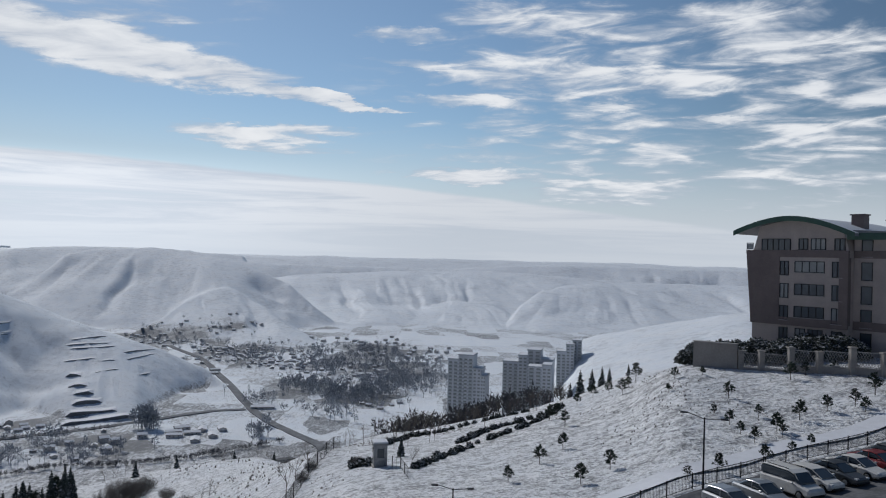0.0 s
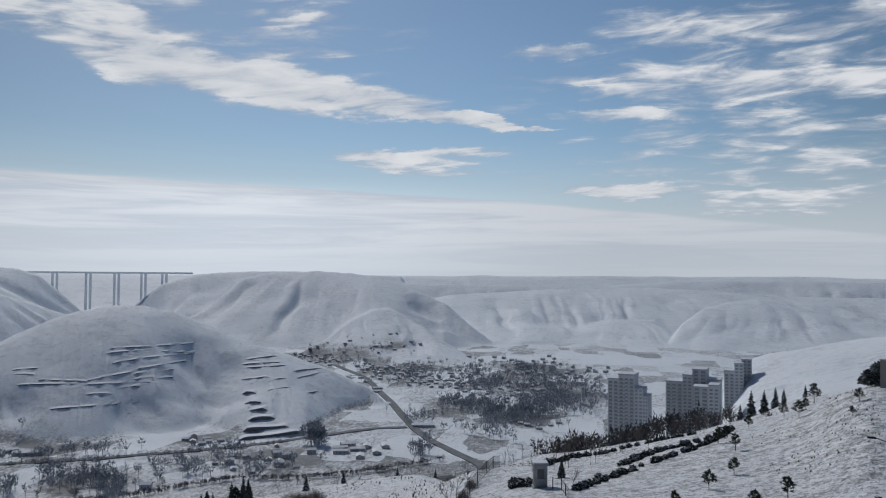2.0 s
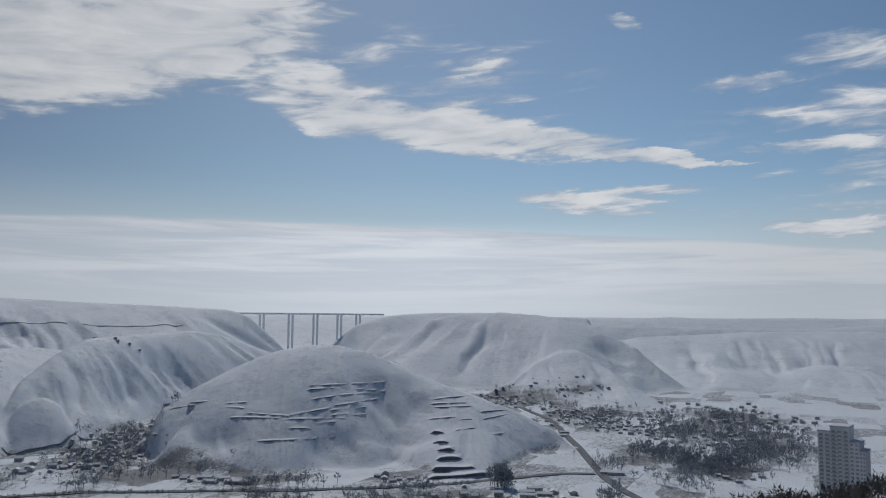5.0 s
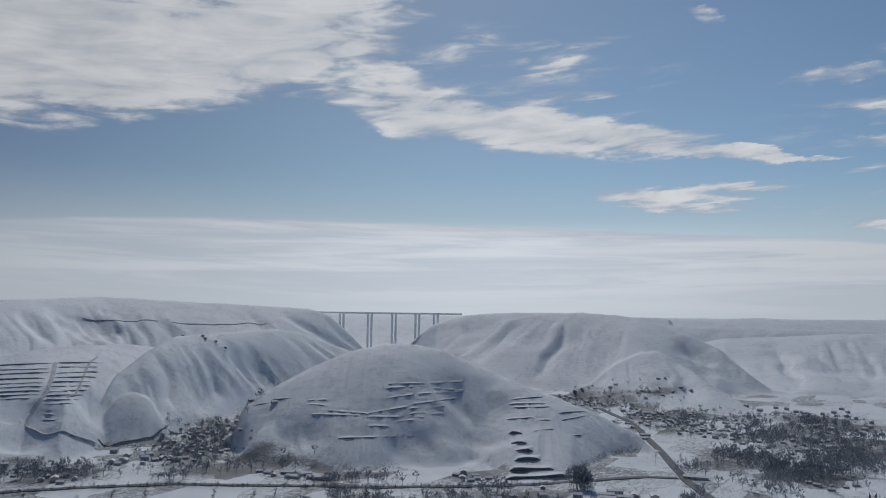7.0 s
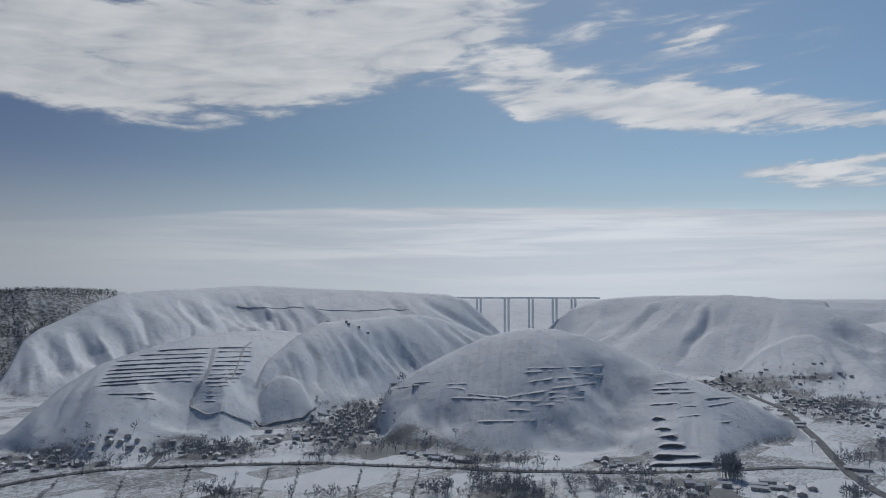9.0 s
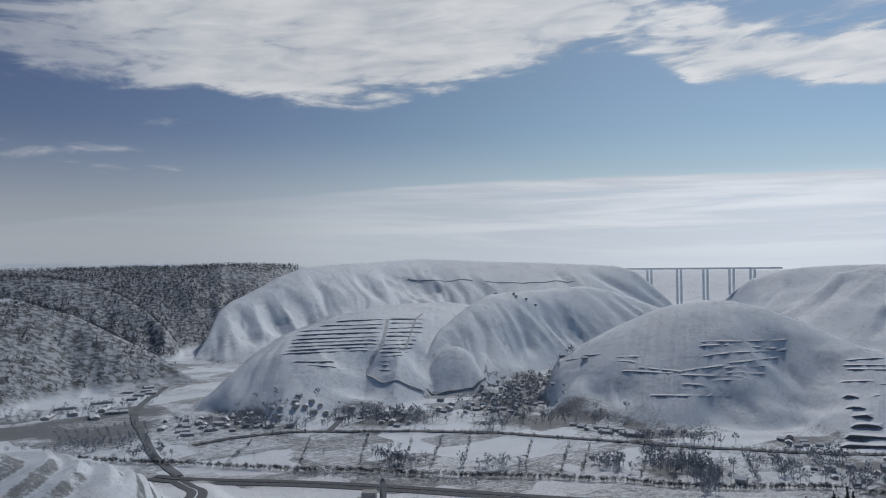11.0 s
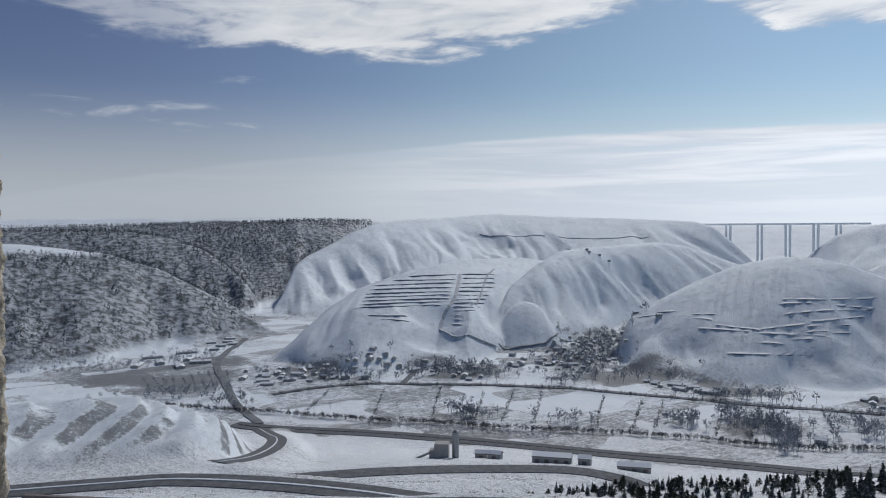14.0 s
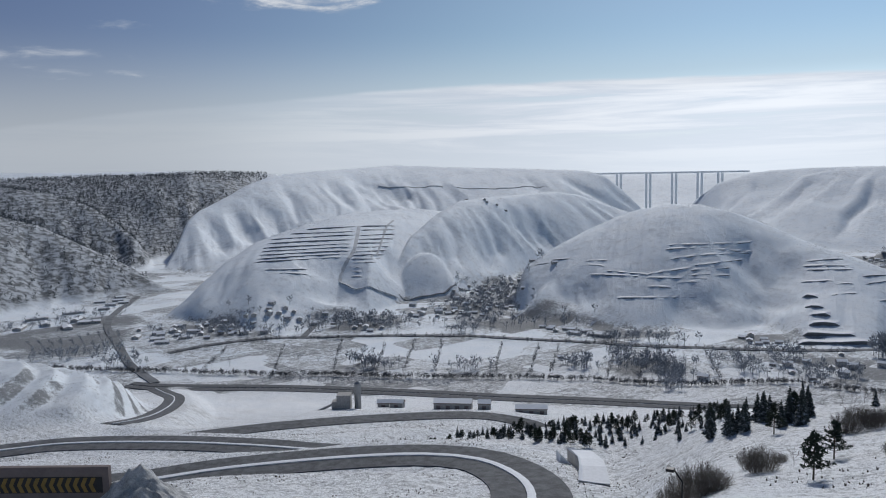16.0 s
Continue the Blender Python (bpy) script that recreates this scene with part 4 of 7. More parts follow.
TERRACES_EAST = [(55.42, -3.47, 52.87, -3.48), (55.34, -3.75, 52.87, -3.76), (55.43, -4.12, 52.91, -4.08), (55.55, -4.4, 52.99, -4.41), (55.71, -4.68, 53.12, -4.69), (55.8, -4.96, 53.28, -4.97), (55.92, -5.29, 53.52, -5.25), (56.04, -5.53, 53.69, -5.54),
                 (56.13, -5.81, 53.93, -5.82), (56.13, -6.09, 54.34, -6.06), (56.17, -6.46, 55.4, -6.46), (56.17, -6.74, 55.36, -6.74), (56.17, -7.06, 55.32, -7.06)]
FIELD_BANKS = [(33.76, -5.01, 30.89, -4.95), (33.83, -5.31, 31.06, -5.14), (30.9, -4.92, 28.16, -4.78), (30.73, -5.24, 28.22, -5.46), (33.76, -6.05, 31.72, -5.71), (31.72, -5.71, 28.15, -5.46), (32.05, -6.42, 28.78, -5.95), (35.15, -7.07, 32.05, -6.57),
               (39.12, -7.11, 35.15, -7.22), (35.15, -7.3, 31.05, -7.28), (37.84, -6.83, 34.97, -7.1), (34.97, -7.89, 33.4, -7.96), (32.22, -6.72, 30.88, -6.66), (32.22, -7.09, 30.88, -6.95), (30.72, -6.65, 29.42, -6.48), (30.72, -7.09, 29.35, -7.01),
               (42.9, -6.45, 41.3, -6.21), (39.31, -6.15, 37.73, -6.11), (39.31, -6.42, 38.02, -6.5), (41.75, -6.09, 40.24, -5.98), (37.29, -8.75, 31.7, -8.59), (33.41, -7.66, 31.71, -7.5)]
UPPER_TIERS = [(25.52, -6.02, 22.71, -5.71), (25.15, -6.28, 22.35, -6.15), (24.96, -6.54, 22.1, -6.37), (25.16, -7.3, 23.29, -7.16), (23.15, -7.38, 22.12, -7.27), (21.64, -6.8, 19.66, -6.6), (21.46, -7.31, 19.66, -6.9), (23.31, -8.06, 21.84, -7.89),
               (20.69, -8.31, 19.76, -8.23)]
TIERS = [(25.1, -8.32, 24.13, -8.24), (24.88, -8.95, 23.76, -8.9), (24.74, -9.5, 23.33, -9.44), (24.64, -10.09, 22.79, -10), (24.99, -10.81, 21.88, -10.6), (25.22, -11.37, 20.81, -11.04)]
SIGHT = np.exp(np.linspace(math.log(640), math.log(2600), 600))


def slope_points(az, el):
    """How far off lines of sight from the terrace meet the hills."""
    a = np.radians(az)[:, None]
    z = EYE_Z + SIGHT[None] * np.tan(np.radians(el))[:, None]
    return SIGHT[np.argmax(height(-np.sin(a) * SIGHT, np.cos(a) * SIGHT) > z, axis=1)]


def hill_track(pts, half, mat, label):
    """A track over the hillside through points given as degrees left and degrees above the eye's level."""
    az, el = smooth_line([(a, e, 0.0) for a, e in pts], 0.25)[:, :2].T
    r = slope_points(az, el)
    r = np.convolve(np.pad(r, 4, mode="edge"), np.ones(9) / 9, "valid")
    x, y = -np.sin(np.radians(az)) * r, np.cos(np.radians(az)) * r
    ribbon("track", np.stack([x, y, height(x, y)], 1), half, mat, label, "track", 0.5)


hill_track([(55.45, -3.2), (55.6, -4.2), (55.9, -5.4), (56.6, -6.4), (56.95, -7.1), (56.4, -7.75), (55.4, -8.05), (54.0, -8.2), (52.9, -8.4)], 2.4, SNOWY_TRACK, "snow-covered farm track curving up between the terraces")
hill_track([(52.7, -8.5), (51.5, -8.7), (50.3, -8.55), (49.2, -8.35), (48.4, -8.1), (47.2, -7.9)], 1.6, FAR_ROAD, "narrow farm track round the foot of the hill")
hill_track([(53.0, -2.8), (53.5, -3.6), (53.9, -4.6), (54.3, -5.5), (54.7, -6.1)], 1.6, SNOWY_TRACK, "faint snow-covered path beside the terraces")

def bank(a0, e0, a1, e1, tall, deep, k):
    """A terrace: a bare earth face with a level, snow-covered top behind it."""
    n = max(3, int(abs(a0 - a1) * 3.5))
    s, top = Shape(), Shape()
    v, w = [], []
    ts = [i / n for i in range(n + 1)]
    rs = slope_points(a0 + (a1 - a0) * np.array(ts), e0 + (e1 - e0) * np.array(ts))
    rs = np.clip(rs, np.median(rs) - 60, np.median(rs) + 60)
    for i, t in enumerate(ts):
        a, r = a0 + (a1 - a0) * t, rs[i]
        h = tall * (0.85 + 0.2 * math.sin(5 * t + k * 1.7)) * min(1, 8 * t + 0.25, 8 * (1 - t) + 0.25)
        p = at(a, r)
        z = EYE_Z + r * math.tan(radians(e0 + (e1 - e0) * t)) - h * 0.5
        q, b = at(a, r - 0.6), at(a, r + deep)
        back = max(z + h, ground_z(b.x, b.y) - 0.3)
        v += [(q.x, q.y, z - 1.5), (p.x, p.y, z + h), (b.x, b.y, back), (b.x, b.y, z - 2.5)]
        w += [(p.x, p.y, z + h + 0.02), (p.x, p.y, z + h + 0.3), (b.x, b.y, back + 0.3)]
    s.add(v, [(4 * i + j, 4 * i + 4 + j, 4 * i + 5 + j, 4 * i + 1 + j) for i in range(n) for j in range(3)])
    top.add(w, [(3 * i + j, 3 * i + 3 + j, 3 * i + 4 + j, 3 * i + 1 + j) for i in range(n) for j in range(2)])
    base = thing("terrace", Matrix(), "long farm terrace with a bare earth bank under snow", "terrace", "terraces on the hills")
    part("earth_bank", s, SOIL, base)
    part("snow_cover", top, SNOW, base)


for k, row in enumerate(TERRACES + TERRACES_EAST):
    bank(*row, 3.1, 4.5, k)
for k, row in enumerate(FIELD_BANKS):
    bank(*row, 2.4, 4.0, k + 40)
for k, row in enumerate(UPPER_TIERS):
    bank(*row, 2.6, 5.0, k + 80)
for k, row in enumerate(TIERS):
    bank(*row, 7.0, 11.0, k + 100)


hill_track([(48.4, -0.8), (47.2, -0.92), (45.6, -0.95), (43.8, -0.85), (42.2, -0.72)], 3.0, FAR_ROAD, "grey road across the upper snowfields")
hill_track([(54.0, -0.62), (52.4, -0.75), (50.4, -0.72), (49.4, -0.68)], 2.4, FAR_ROAD, "faint grey road along the upper ridge")


# ---- the motorway bridge far off ----
def bridge():
    a, b = at(38.4, 3000, -1.5), at(29.6, 3000, -1.5)
    d = b - a
    turn = math.degrees(math.atan2(d.y, d.x))
    m = facing(a, turn)
    base = thing("bridge", m, "long concrete motorway bridge on tall paired piers", "bridge")
    n = d.length
    part("deck", Shape().box((-60, -7, 0), (n + 60, 7, 5), chamfer=0.8), PALE_CONCRETE, base)
    part("railing", Shape().box((-60, -7.2, 5), (n + 60, -6.7, 6.5)), PALE_CONCRETE, base)
    inv = m.inverted()
    for t in (0.16, 0.385, 0.58, 0.77, 0.92):
        p = a + d * t
        low = ground_z(p.x, p.y) - a.z - 3
        pier = part("pier", Shape().box((n * t - 11, -4, low), (n * t - 3, 4, 0), chamfer=0.4).box((n * t + 3, -4, low), (n * t + 11, 4, 0), chamfer=0.4), PALE_CONCRETE, base)


bridge()


# ---- towers in the valley ----
def tower(az, r, drop, wide, deep, heading, steps, label):
    """A block of flats with balcony bands, window strips and a stepped top. steps: (from, to, height) along its width."""
    p = on_ground(az, r)
    p.z = min(p.z, 2.0) - 1
    base = thing("tower_block", facing(p, heading), label, "apartment tower", "tower blocks in the valley")
    for x0, x1, tall in steps:
        full = (150 - drop) + tall
        wall = part("wall", Shape().box((x0, 0, 0), (x1, deep, full), chamfer=0.3), TOWER, base)
        part("roof_parapet", Shape().box((x0 - 0.4, -0.4, full), (x1 + 0.4, deep + 0.4, full + 0.9)), TOWER_DARK, base)
        part("roof_snow", Shape().box((x0, 0, full + 0.9), (x1, deep, full + 1.1), chamfer=0.1), SNOW, base)
        n = max(2, int((x1 - x0) / 4.2))
        w = (x1 - x0) / n
        # light panes stand for haze and reflected sky on the far windows
        pane = Shape().box((-w * 0.30, -0.05, 0.9), (w * 0.30, 0.3, 2.4)).mesh("window", CURTAIN_HAZE)
        spots = [(pane, x0 + w * (j + 0.5), 0.0) for j in range(n)]
        if x0 == steps[0][0]:
            m = max(1, int(deep / 5))
            flank = Shape().box((-0.05, -1.2, 0.8), (0.3, 1.2, 2.4)).mesh("window", CURTAIN_HAZE)
            spots += [(flank, x0, deep / m * (j + 0.5)) for j in range(m)]
        ledges = []
        if x1 - x0 > 8:
            for a, b, out in ((x0 + 0.3, x0 + (x1 - x0) * 0.42, 1.4), (x0 + (x1 - x0) * 0.62, x1 - 0.3, 0.9)):
                ledges.append(Shape().box((a, -out, -0.1), (b, 0, 1.0), chamfer=0.05).mesh("balcony", TOWER_DARK))
        for k in range(1, int(full / 3.0)):
            for me, x, y in spots:
                part("window", me, None, wall, m=pose(x, y, k * 3.0))
            for me in ledges:
                part("balcony", me, None, wall, m=pose(0, 0, k * 3.0))


tower(-0.6, 690, 0, 28, 18, -14, [(0, 9, -86), (9, 22, -82), (22, 29, -93), (29, 33, -99)], "tall pale block of flats with stepped roof and balconies")
tower(-4.5, 720, 0, 40, 20, -12, [(0, 14, -89), (14, 22, -83), (22, 34, -78), (34, 45, -86)], "broad pale block of flats with stacked balconies")
tower(-6.3, 690, 0, 20, 16, -12, [(0, 12, -90), (12, 20, -88)], "pale block of flats with stepped roof and balconies")
tower(-8.3, 790, 0, 25, 16, -10, [(0, 9, -88), (9, 17, -81)], "slim pale tower block with plain upper walls")
tower(-9.4, 800, 0, 10, 16, -10, [(0, 9, -78)], "slim pale tower block with plain upper walls")

# ---- trees and shrubs ----
def conifer_meshes(tall, seed, whorls=13, spread=0.24):
    """A fir: a tapered trunk, and whorls of drooping boughs with ragged edges."""
    rnd = random.Random(seed)
    trunk = Shape().rod((0, 0, -0.4), (0, 0, tall * 0.96), tall * 0.022, tall * 0.004, 6)
    crown = Shape()
    for k in range(whorls):
        t = k / (whorls - 1)
        z = tall * (0.10 + 0.86 * t)
        reach = tall * spread * (1 - t) ** 0.85 + tall * 0.02
        n = max(4, int(8 - 3 * t))
        for j in range(n):
            a = 2 * math.pi * (j + rnd.random() * 0.8) / n + k
            l = reach * rnd.uniform(0.65, 1.15)
            c, s = math.cos(a), math.sin(a)
            w = l * rnd.uniform(0.30, 0.42)
            sag = l * rnd.uniform(0.25, 0.5)
            lift = tall * 0.035
            root = Vector((0, 0, z + lift))
            tip = Vector((c * l, s * l, z - sag + l * 0.12))
            left = Vector((c * l * 0.55 - s * w, s * l * 0.55 + c * w, z - sag * 0.75))
            right = Vector((c * l * 0.55 + s * w, s * l * 0.55 - c * w, z - sag * 0.75))
            mid = Vector((c * l * 0.6, s * l * 0.6, z - sag * 0.25 + lift * 0.5))
            low = Vector((c * l * 0.45, s * l * 0.45, z - sag - tall * 0.02))
            crown.add([root, left, tip, right, mid, low], [(0, 1, 4), (1, 2, 4), (2, 3, 4), (3, 0, 4), (0, 5, 1), (1, 5, 2), (2, 5, 3), (3, 5, 0)])
    return trunk.mesh("trunk", BARK), crown.mesh("crown", FIR)


def tuft(crown, rnd, c, size, n=14):
    """A tuft of needle blades round a twig's end."""
    for _ in range(n):
        d = Vector((rnd.gauss(0, 1), rnd.gauss(0, 1), rnd.gauss(0.3, 0.8))).normalized()
        e = d.orthogonal().normalized() * size * 0.20
        b = Vector(c) + d * size * 0.1
        t = Vector(c) + d * size * rnd.uniform(0.7, 1.1)
        crown.add([b + e, b - e, t], [(0, 1, 2)])


def young_pine_meshes(tall, seed):
    """A young pine: a thin stem and open boughs that end in tufts."""
    rnd = random.Random(seed)
    trunk, crown = Shape().rod((0, 0, -0.3), (rnd.uniform(-.04, .04), 0, tall * 0.95), 0.045, 0.015, 6), Shape()
    for k in range(9):
        z = tall * (0.28 + 0.07 * k)
        for j in range(3):
            a = rnd.uniform(0, 6.28)
            l = tall * 0.30 * (1.15 - 0.08 * k) * rnd.uniform(0.6, 1.2)
            e = (math.cos(a) * l, math.sin(a) * l, z + l * 0.45)
            trunk.rod((0, 0, z), e, 0.018, 0.008, 4, False)
            tuft(crown, rnd, e, tall * 0.13, 16)
            tuft(crown, rnd, (e[0] * 0.6, e[1] * 0.6, z + l * 0.27), tall * 0.09, 9)
    tuft(crown, rnd, (0, 0, tall * 0.96), tall * 0.14, 18)
    return trunk.mesh("trunk", BARK), crown.mesh("crown", NEEDLES)


def pine_meshes(tall, seed):
    """A grown pine: bare lower stem, spreading boughs with dense tufts."""
    rnd = random.Random(seed)
    trunk, crown = Shape().rod((0, 0, -0.4), (rnd.uniform(-.1, .1), 0, tall * 0.95), 0.10, 0.03, 7), Shape()
    for k in range(12):
        z = tall * (0.22 + 0.06 * k)
        for j in range(4):
            a = rnd.uniform(0, 6.28)
            l = tall * 0.33 * (1.1 - 0.075 * k) * rnd.uniform(0.6, 1.15)
            e = Vector((math.cos(a) * l, math.sin(a) * l, z + l * 0.22))
            trunk.rod((0, 0, z), e, 0.03, 0.012, 4, False)
            for u in (1.0, 0.72, 0.45):
                tuft(crown, rnd, (e.x * u + rnd.gauss(0, .1), e.y * u + rnd.gauss(0, .1), z + (e.z - z) * u + 0.08), tall * 0.075, 12)
    tuft(crown, rnd, (0, 0, tall * 0.97), tall * 0.1, 16)
    return trunk.mesh("trunk", BARK), crown.mesh("crown", NEEDLES)


def bare_tree_mesh(tall, seed, spread=0.5, mat=None, depth=4, thick=0.018):
    """A leafless tree with forked limbs and fine twigs."""
    rnd = random.Random(seed)
    s = Shape()

    def grow(p, d, l, r, k):
        q = p + d * l
        s.rod(p, q, r, r * 0.65, 5 if k > 2 else 3, False)
        if k == 0:
            return
        for _ in range(rnd.choice((2, 3, 3)) if k < depth else 4):
            e = (d + Vector((rnd.gauss(0, spread), rnd.gauss(0, spread), rnd.gauss(0.15, spread * 0.4)))).normalized()
            grow(q if rnd.random() < 0.6 else p + d * l * rnd.uniform(0.5, 0.95), e, l * rnd.uniform(0.55, 0.8), r * 0.6, k - 1)
    grow(Vector((0, 0, -0.3)), Vector((rnd.gauss(0, .03), rnd.gauss(0, .03), 1)).normalized(), tall * 0.34, tall * thick, depth)
    return s.mesh("bare_crown", mat or TWIGS)


def shrub_mesh(wide, tall, seed, mat=None, n=80):
    """A leafless shrub of many upright twigs."""
    rnd = random.Random(seed)
    s = Shape()
    for _ in range(n):
        a, o = rnd.uniform(0, 6.28), rnd.random() ** 0.6
        b = Vector((math.cos(a) * o * wide * 0.25, math.sin(a) * o * wide * 0.25, -0.2))
        t = Vector((math.cos(a) * o * wide * 0.5, math.sin(a) * o * wide * 0.5, tall * rnd.uniform(0.6, 1.0) * (1.1 - 0.5 * o)))
        s.rod(b, t, 0.010, 0.004, 3, False)
        for _ in range(5):
            u = rnd.uniform(0.35, 0.9)
            p = b.lerp(t, u)
            s.rod(p, p + Vector((rnd.gauss(0, .2), rnd.gauss(0, .2), rnd.uniform(0.1, 0.4))) * tall * 0.5, 0.008, 0.003, 3, False)
    return s.mesh("twig_crown", mat or TWIGS)


def planted(kind, meshes, az, r, turn, label, category, group, size=1.0, lift=0.0):
    """One tree from its part meshes, standing on the ground."""
    p = on_ground(az, r, lift)
    ob = thing(kind, facing(p, turn) @ Matrix.Diagonal((size, size, size, 1)), label, category, group)
    for name, me in meshes:
        part(name, me, None, ob)
    return ob


rnd = random.Random(11)
FIRS = [conifer_meshes(1.0 * h, 3 + i, 14) for i, h in enumerate((8.5, 9.5, 7.5))]
SMALL_FIRS = [conifer_meshes(4.2, 20 + i, 10, 0.26) for i in range(4)]
PINES = [young_pine_meshes(2.0, 40 + i) for i in range(5)]
BIG_PINES = [pine_meshes(4.5, 140 + i) for i in range(3)]
BARE = [bare_tree_mesh(4.0, 60 + i, 0.45, None, 4, 0.012) for i in range(3)]
SAPLING = [bare_tree_mesh(4.2, 70 + i, 0.22, None, 3, 0.010) for i in range(3)]
TALL_BARE = [bare_tree_mesh(14.0, 80 + i, 0.38, HAZE_PALE, 5, 0.011) for i in range(3)]
POPLAR = [bare_tree_mesh(18.0, 90 + i, 0.16, HAZE_PALE, 5, 0.010) for i in range(2)]
SHRUBS = [shrub_mesh(3.4, 2.2, 100 + i, None, 230) for i in range(3)]

# young pines on the slope by the car park: degrees left, metres out, height
YOUNG = [(-12.2, 72.4, 2.0), (-7.3, 78.3, 2.1), (-8.9, 84.4, 1.9), (-9.0, 98.3, 2.3), (-5.1, 71.7, 1.7), (-10.2, 68.8, 2.0), (-19.9, 91.8, 2.1), (-20.0, 82.1, 1.6), (-19.0, 84.9, 1.3),
         (-21.8, 85.4, 1.5), (-22.95, 81.2, 2.0), (-23.3, 79.5, 1.7), (-24.3, 85.4, 2.2), (-25.9, 88.7, 1.9), (-27.5, 90.9, 2.1), (-28.1, 89.3, 1.7), (-28.6, 95.0, 2.7), (-23.7, 100.6, 2.3), (-26.2, 103.7, 2.0)]
YOUNG_MORE = [(-13.8, 130, 3.3), (-16.4, 101, 1.7), (-16.0, 95.7, 1.2), (-12.9, 111, 2.6), (-20.7, 79.3, 1.4), (-21.6, 77.1, 1.7), (-12.0, 120, 2.2), (-22.3, 72, 1.6), (-23.9, 74.5, 1.3), (-25.0, 77.5, 1.2), (-19.4, 68.5, 1.7), (-17.4, 66, 1.3),
              (-10.9, 128, 2.2), (-9.8, 121, 2.0), (-7.9, 106, 2.4), (-8.4, 112, 2.0), (-24.6, 102.5, 1.8), (-27.4, 104.5, 1.5), (-18.2, 101.5, 1.2), (-29.5, 92, 2.0), (-30.2, 84, 1.6), (-13.3, 118, 1.8)]
for k, (a, r, h) in enumerate(YOUNG + YOUNG_MORE):
    t, c = PINES[k % 5]
    planted("young_pine", (("trunk", t), ("crown", c)), a, r, 67 * k, "young pine with open tufted boughs on the snowy slope", "pine tree", "young pines on the slope", h / 2.25)

# dark firs where the slope drops away
FIR_SPOTS = [(-10.0, 200, 1.0), (-10.8, 204, 0.85), (-11.5, 202, 0.95), (-12.0, 206, 0.75), (-9.3, 203, 0.7), (-8.7, 200, 0.6), (-13.3, 190, 0.5)]
for k, (a, r, s) in enumerate(FIR_SPOTS):
    t, c = FIRS[k % 3]
    planted("fir_tree", (("trunk", t), ("crown", c)), a, r, 50 * k, "dark fir dusted with snow at the slope's edge", "fir tree", "firs at the slope's edge", s)
for k in range(30):
    a, r = rnd.uniform(24.3, 30.8), rnd.uniform(168, 190)
    t, c = FIRS[k % 3]
    planted("fir_tree", (("trunk", t), ("crown", c)), a, r, 50 * k, "tall dark fir in a dense stand on the slope", "fir tree", "stand of firs", rnd.uniform(0.55, 0.82))
for k, (a, r, s) in enumerate([(20.6, 190, 0.45), (18.0, 196, 0.35), (14.2, 185, 0.3), (11.5, 176, 0.28), (8.9, 160, 0.32), (2.6, 96, 0.33)]):
    t, c = FIRS[k % 3]
    planted("fir_tree", (("trunk", t), ("crown", c)), a, r, 40 * k, "lone dark fir standing on the snow", "fir tree", "lone firs", s)
for k, (a, r, s) in enumerate([(24.1, 104, 1.35), (22.9, 122, 1.25), (26.6, 160, 1.4), (25.4, 178, 1.3)]):
    t, c = BIG_PINES[k % 3]
    planted("pine_tree", (("trunk", t), ("crown", c)), a, r, 40 * k, "grown pine with snow on its spreading boughs", "pine tree", "grown pines", s)
# planted rows of small firs below the road
for k in range(300):
    a = 29.5 + 23.5 * rnd.random() ** 1.15
    lo, hi = (222, 270) if a < 42 else (222 + (a - 42) * 2.2, 268 - (a - 42) * 0.6)
    if a < 33:
        lo, hi = 205, 262
    r = rnd.uniform(lo, hi)
    t, c = SMALL_FIRS[k % 4] if k % 3 else BIG_PINES[k % 2]
    planted("small_fir", (("trunk", t), ("crown", c)), a, r, 31 * k, "small dark fir in a hillside planting above the valley", "fir tree", "hillside planting", rnd.uniform(0.5, 1.0))
# leafless shrubs and saplings
for k, (a, r, s) in enumerate([(27.3, 113, 1.8), (27.9, 118, 1.5), (31.2, 104, 2.3), (32.2, 108, 2.0), (33.4, 112, 1.3), (30.4, 106, 1.6), (22.2, 150, 1.9), (21.4, 156, 1.9), (20.6, 152, 1.7), (20.0, 156, 1.5), (26.2, 122, 0.8), (18.6, 140, 1.0), (19.6, 120, 0.9), (17.4, 118, 1.0), (9.5, 92, 0.6), (8.9, 98, 0.6), (5.6, 90, 0.6)]):
    planted("shrub", (("twig_crown", SHRUBS[k % 3]),), a, r, 70 * k, "leafless brown shrub standing out of the snow", "shrub", "bare shrubs", s)
for k, (a, r, s) in enumerate([(15.8, 112, 1.0), (16.3, 118, 0.8), (10.6, 88, 1.2), (10.0, 95, 1.1), (9.2, 103, 1.0), (1.8, 84, 0.8), (25.3, 118, 0.8), (33.6, 165, 0.9)]):
    planted("bare_tree", (("bare_crown", BARE[k % 3]),), a, r, 70 * k, "small leafless tree on the snowy slope", "tree", "bare trees", s)
for k in range(46):
    t = rnd.random()
    a = 7.5 - 17.0 * t + rnd.gauss(0, 0.6)
    r = 104 + rnd.choice((0, 14, 26, 40)) + 22 * t + rnd.gauss(0, 3)
    planted("sapling", (("bare_crown", SAPLING[k % 3]),), a, r, 70 * k, "staked leafless sapling in a planted row", "sapling", "rows of saplings", rnd.uniform(0.7, 1.15))


# dark leafless trees along the lip of the slope
for k in range(46):
    a = rnd.uniform(-9.5, 4.0)
    planted("bare_tree", (("bare_crown", BARE[k % 3]),), a, 172 - abs(a + 4) * 0.8 + rnd.gauss(0, 5), 70 * k, "leafless tree on the lip of the slope", "tree", "trees on the slope's lip", rnd.uniform(0.9, 1.6))
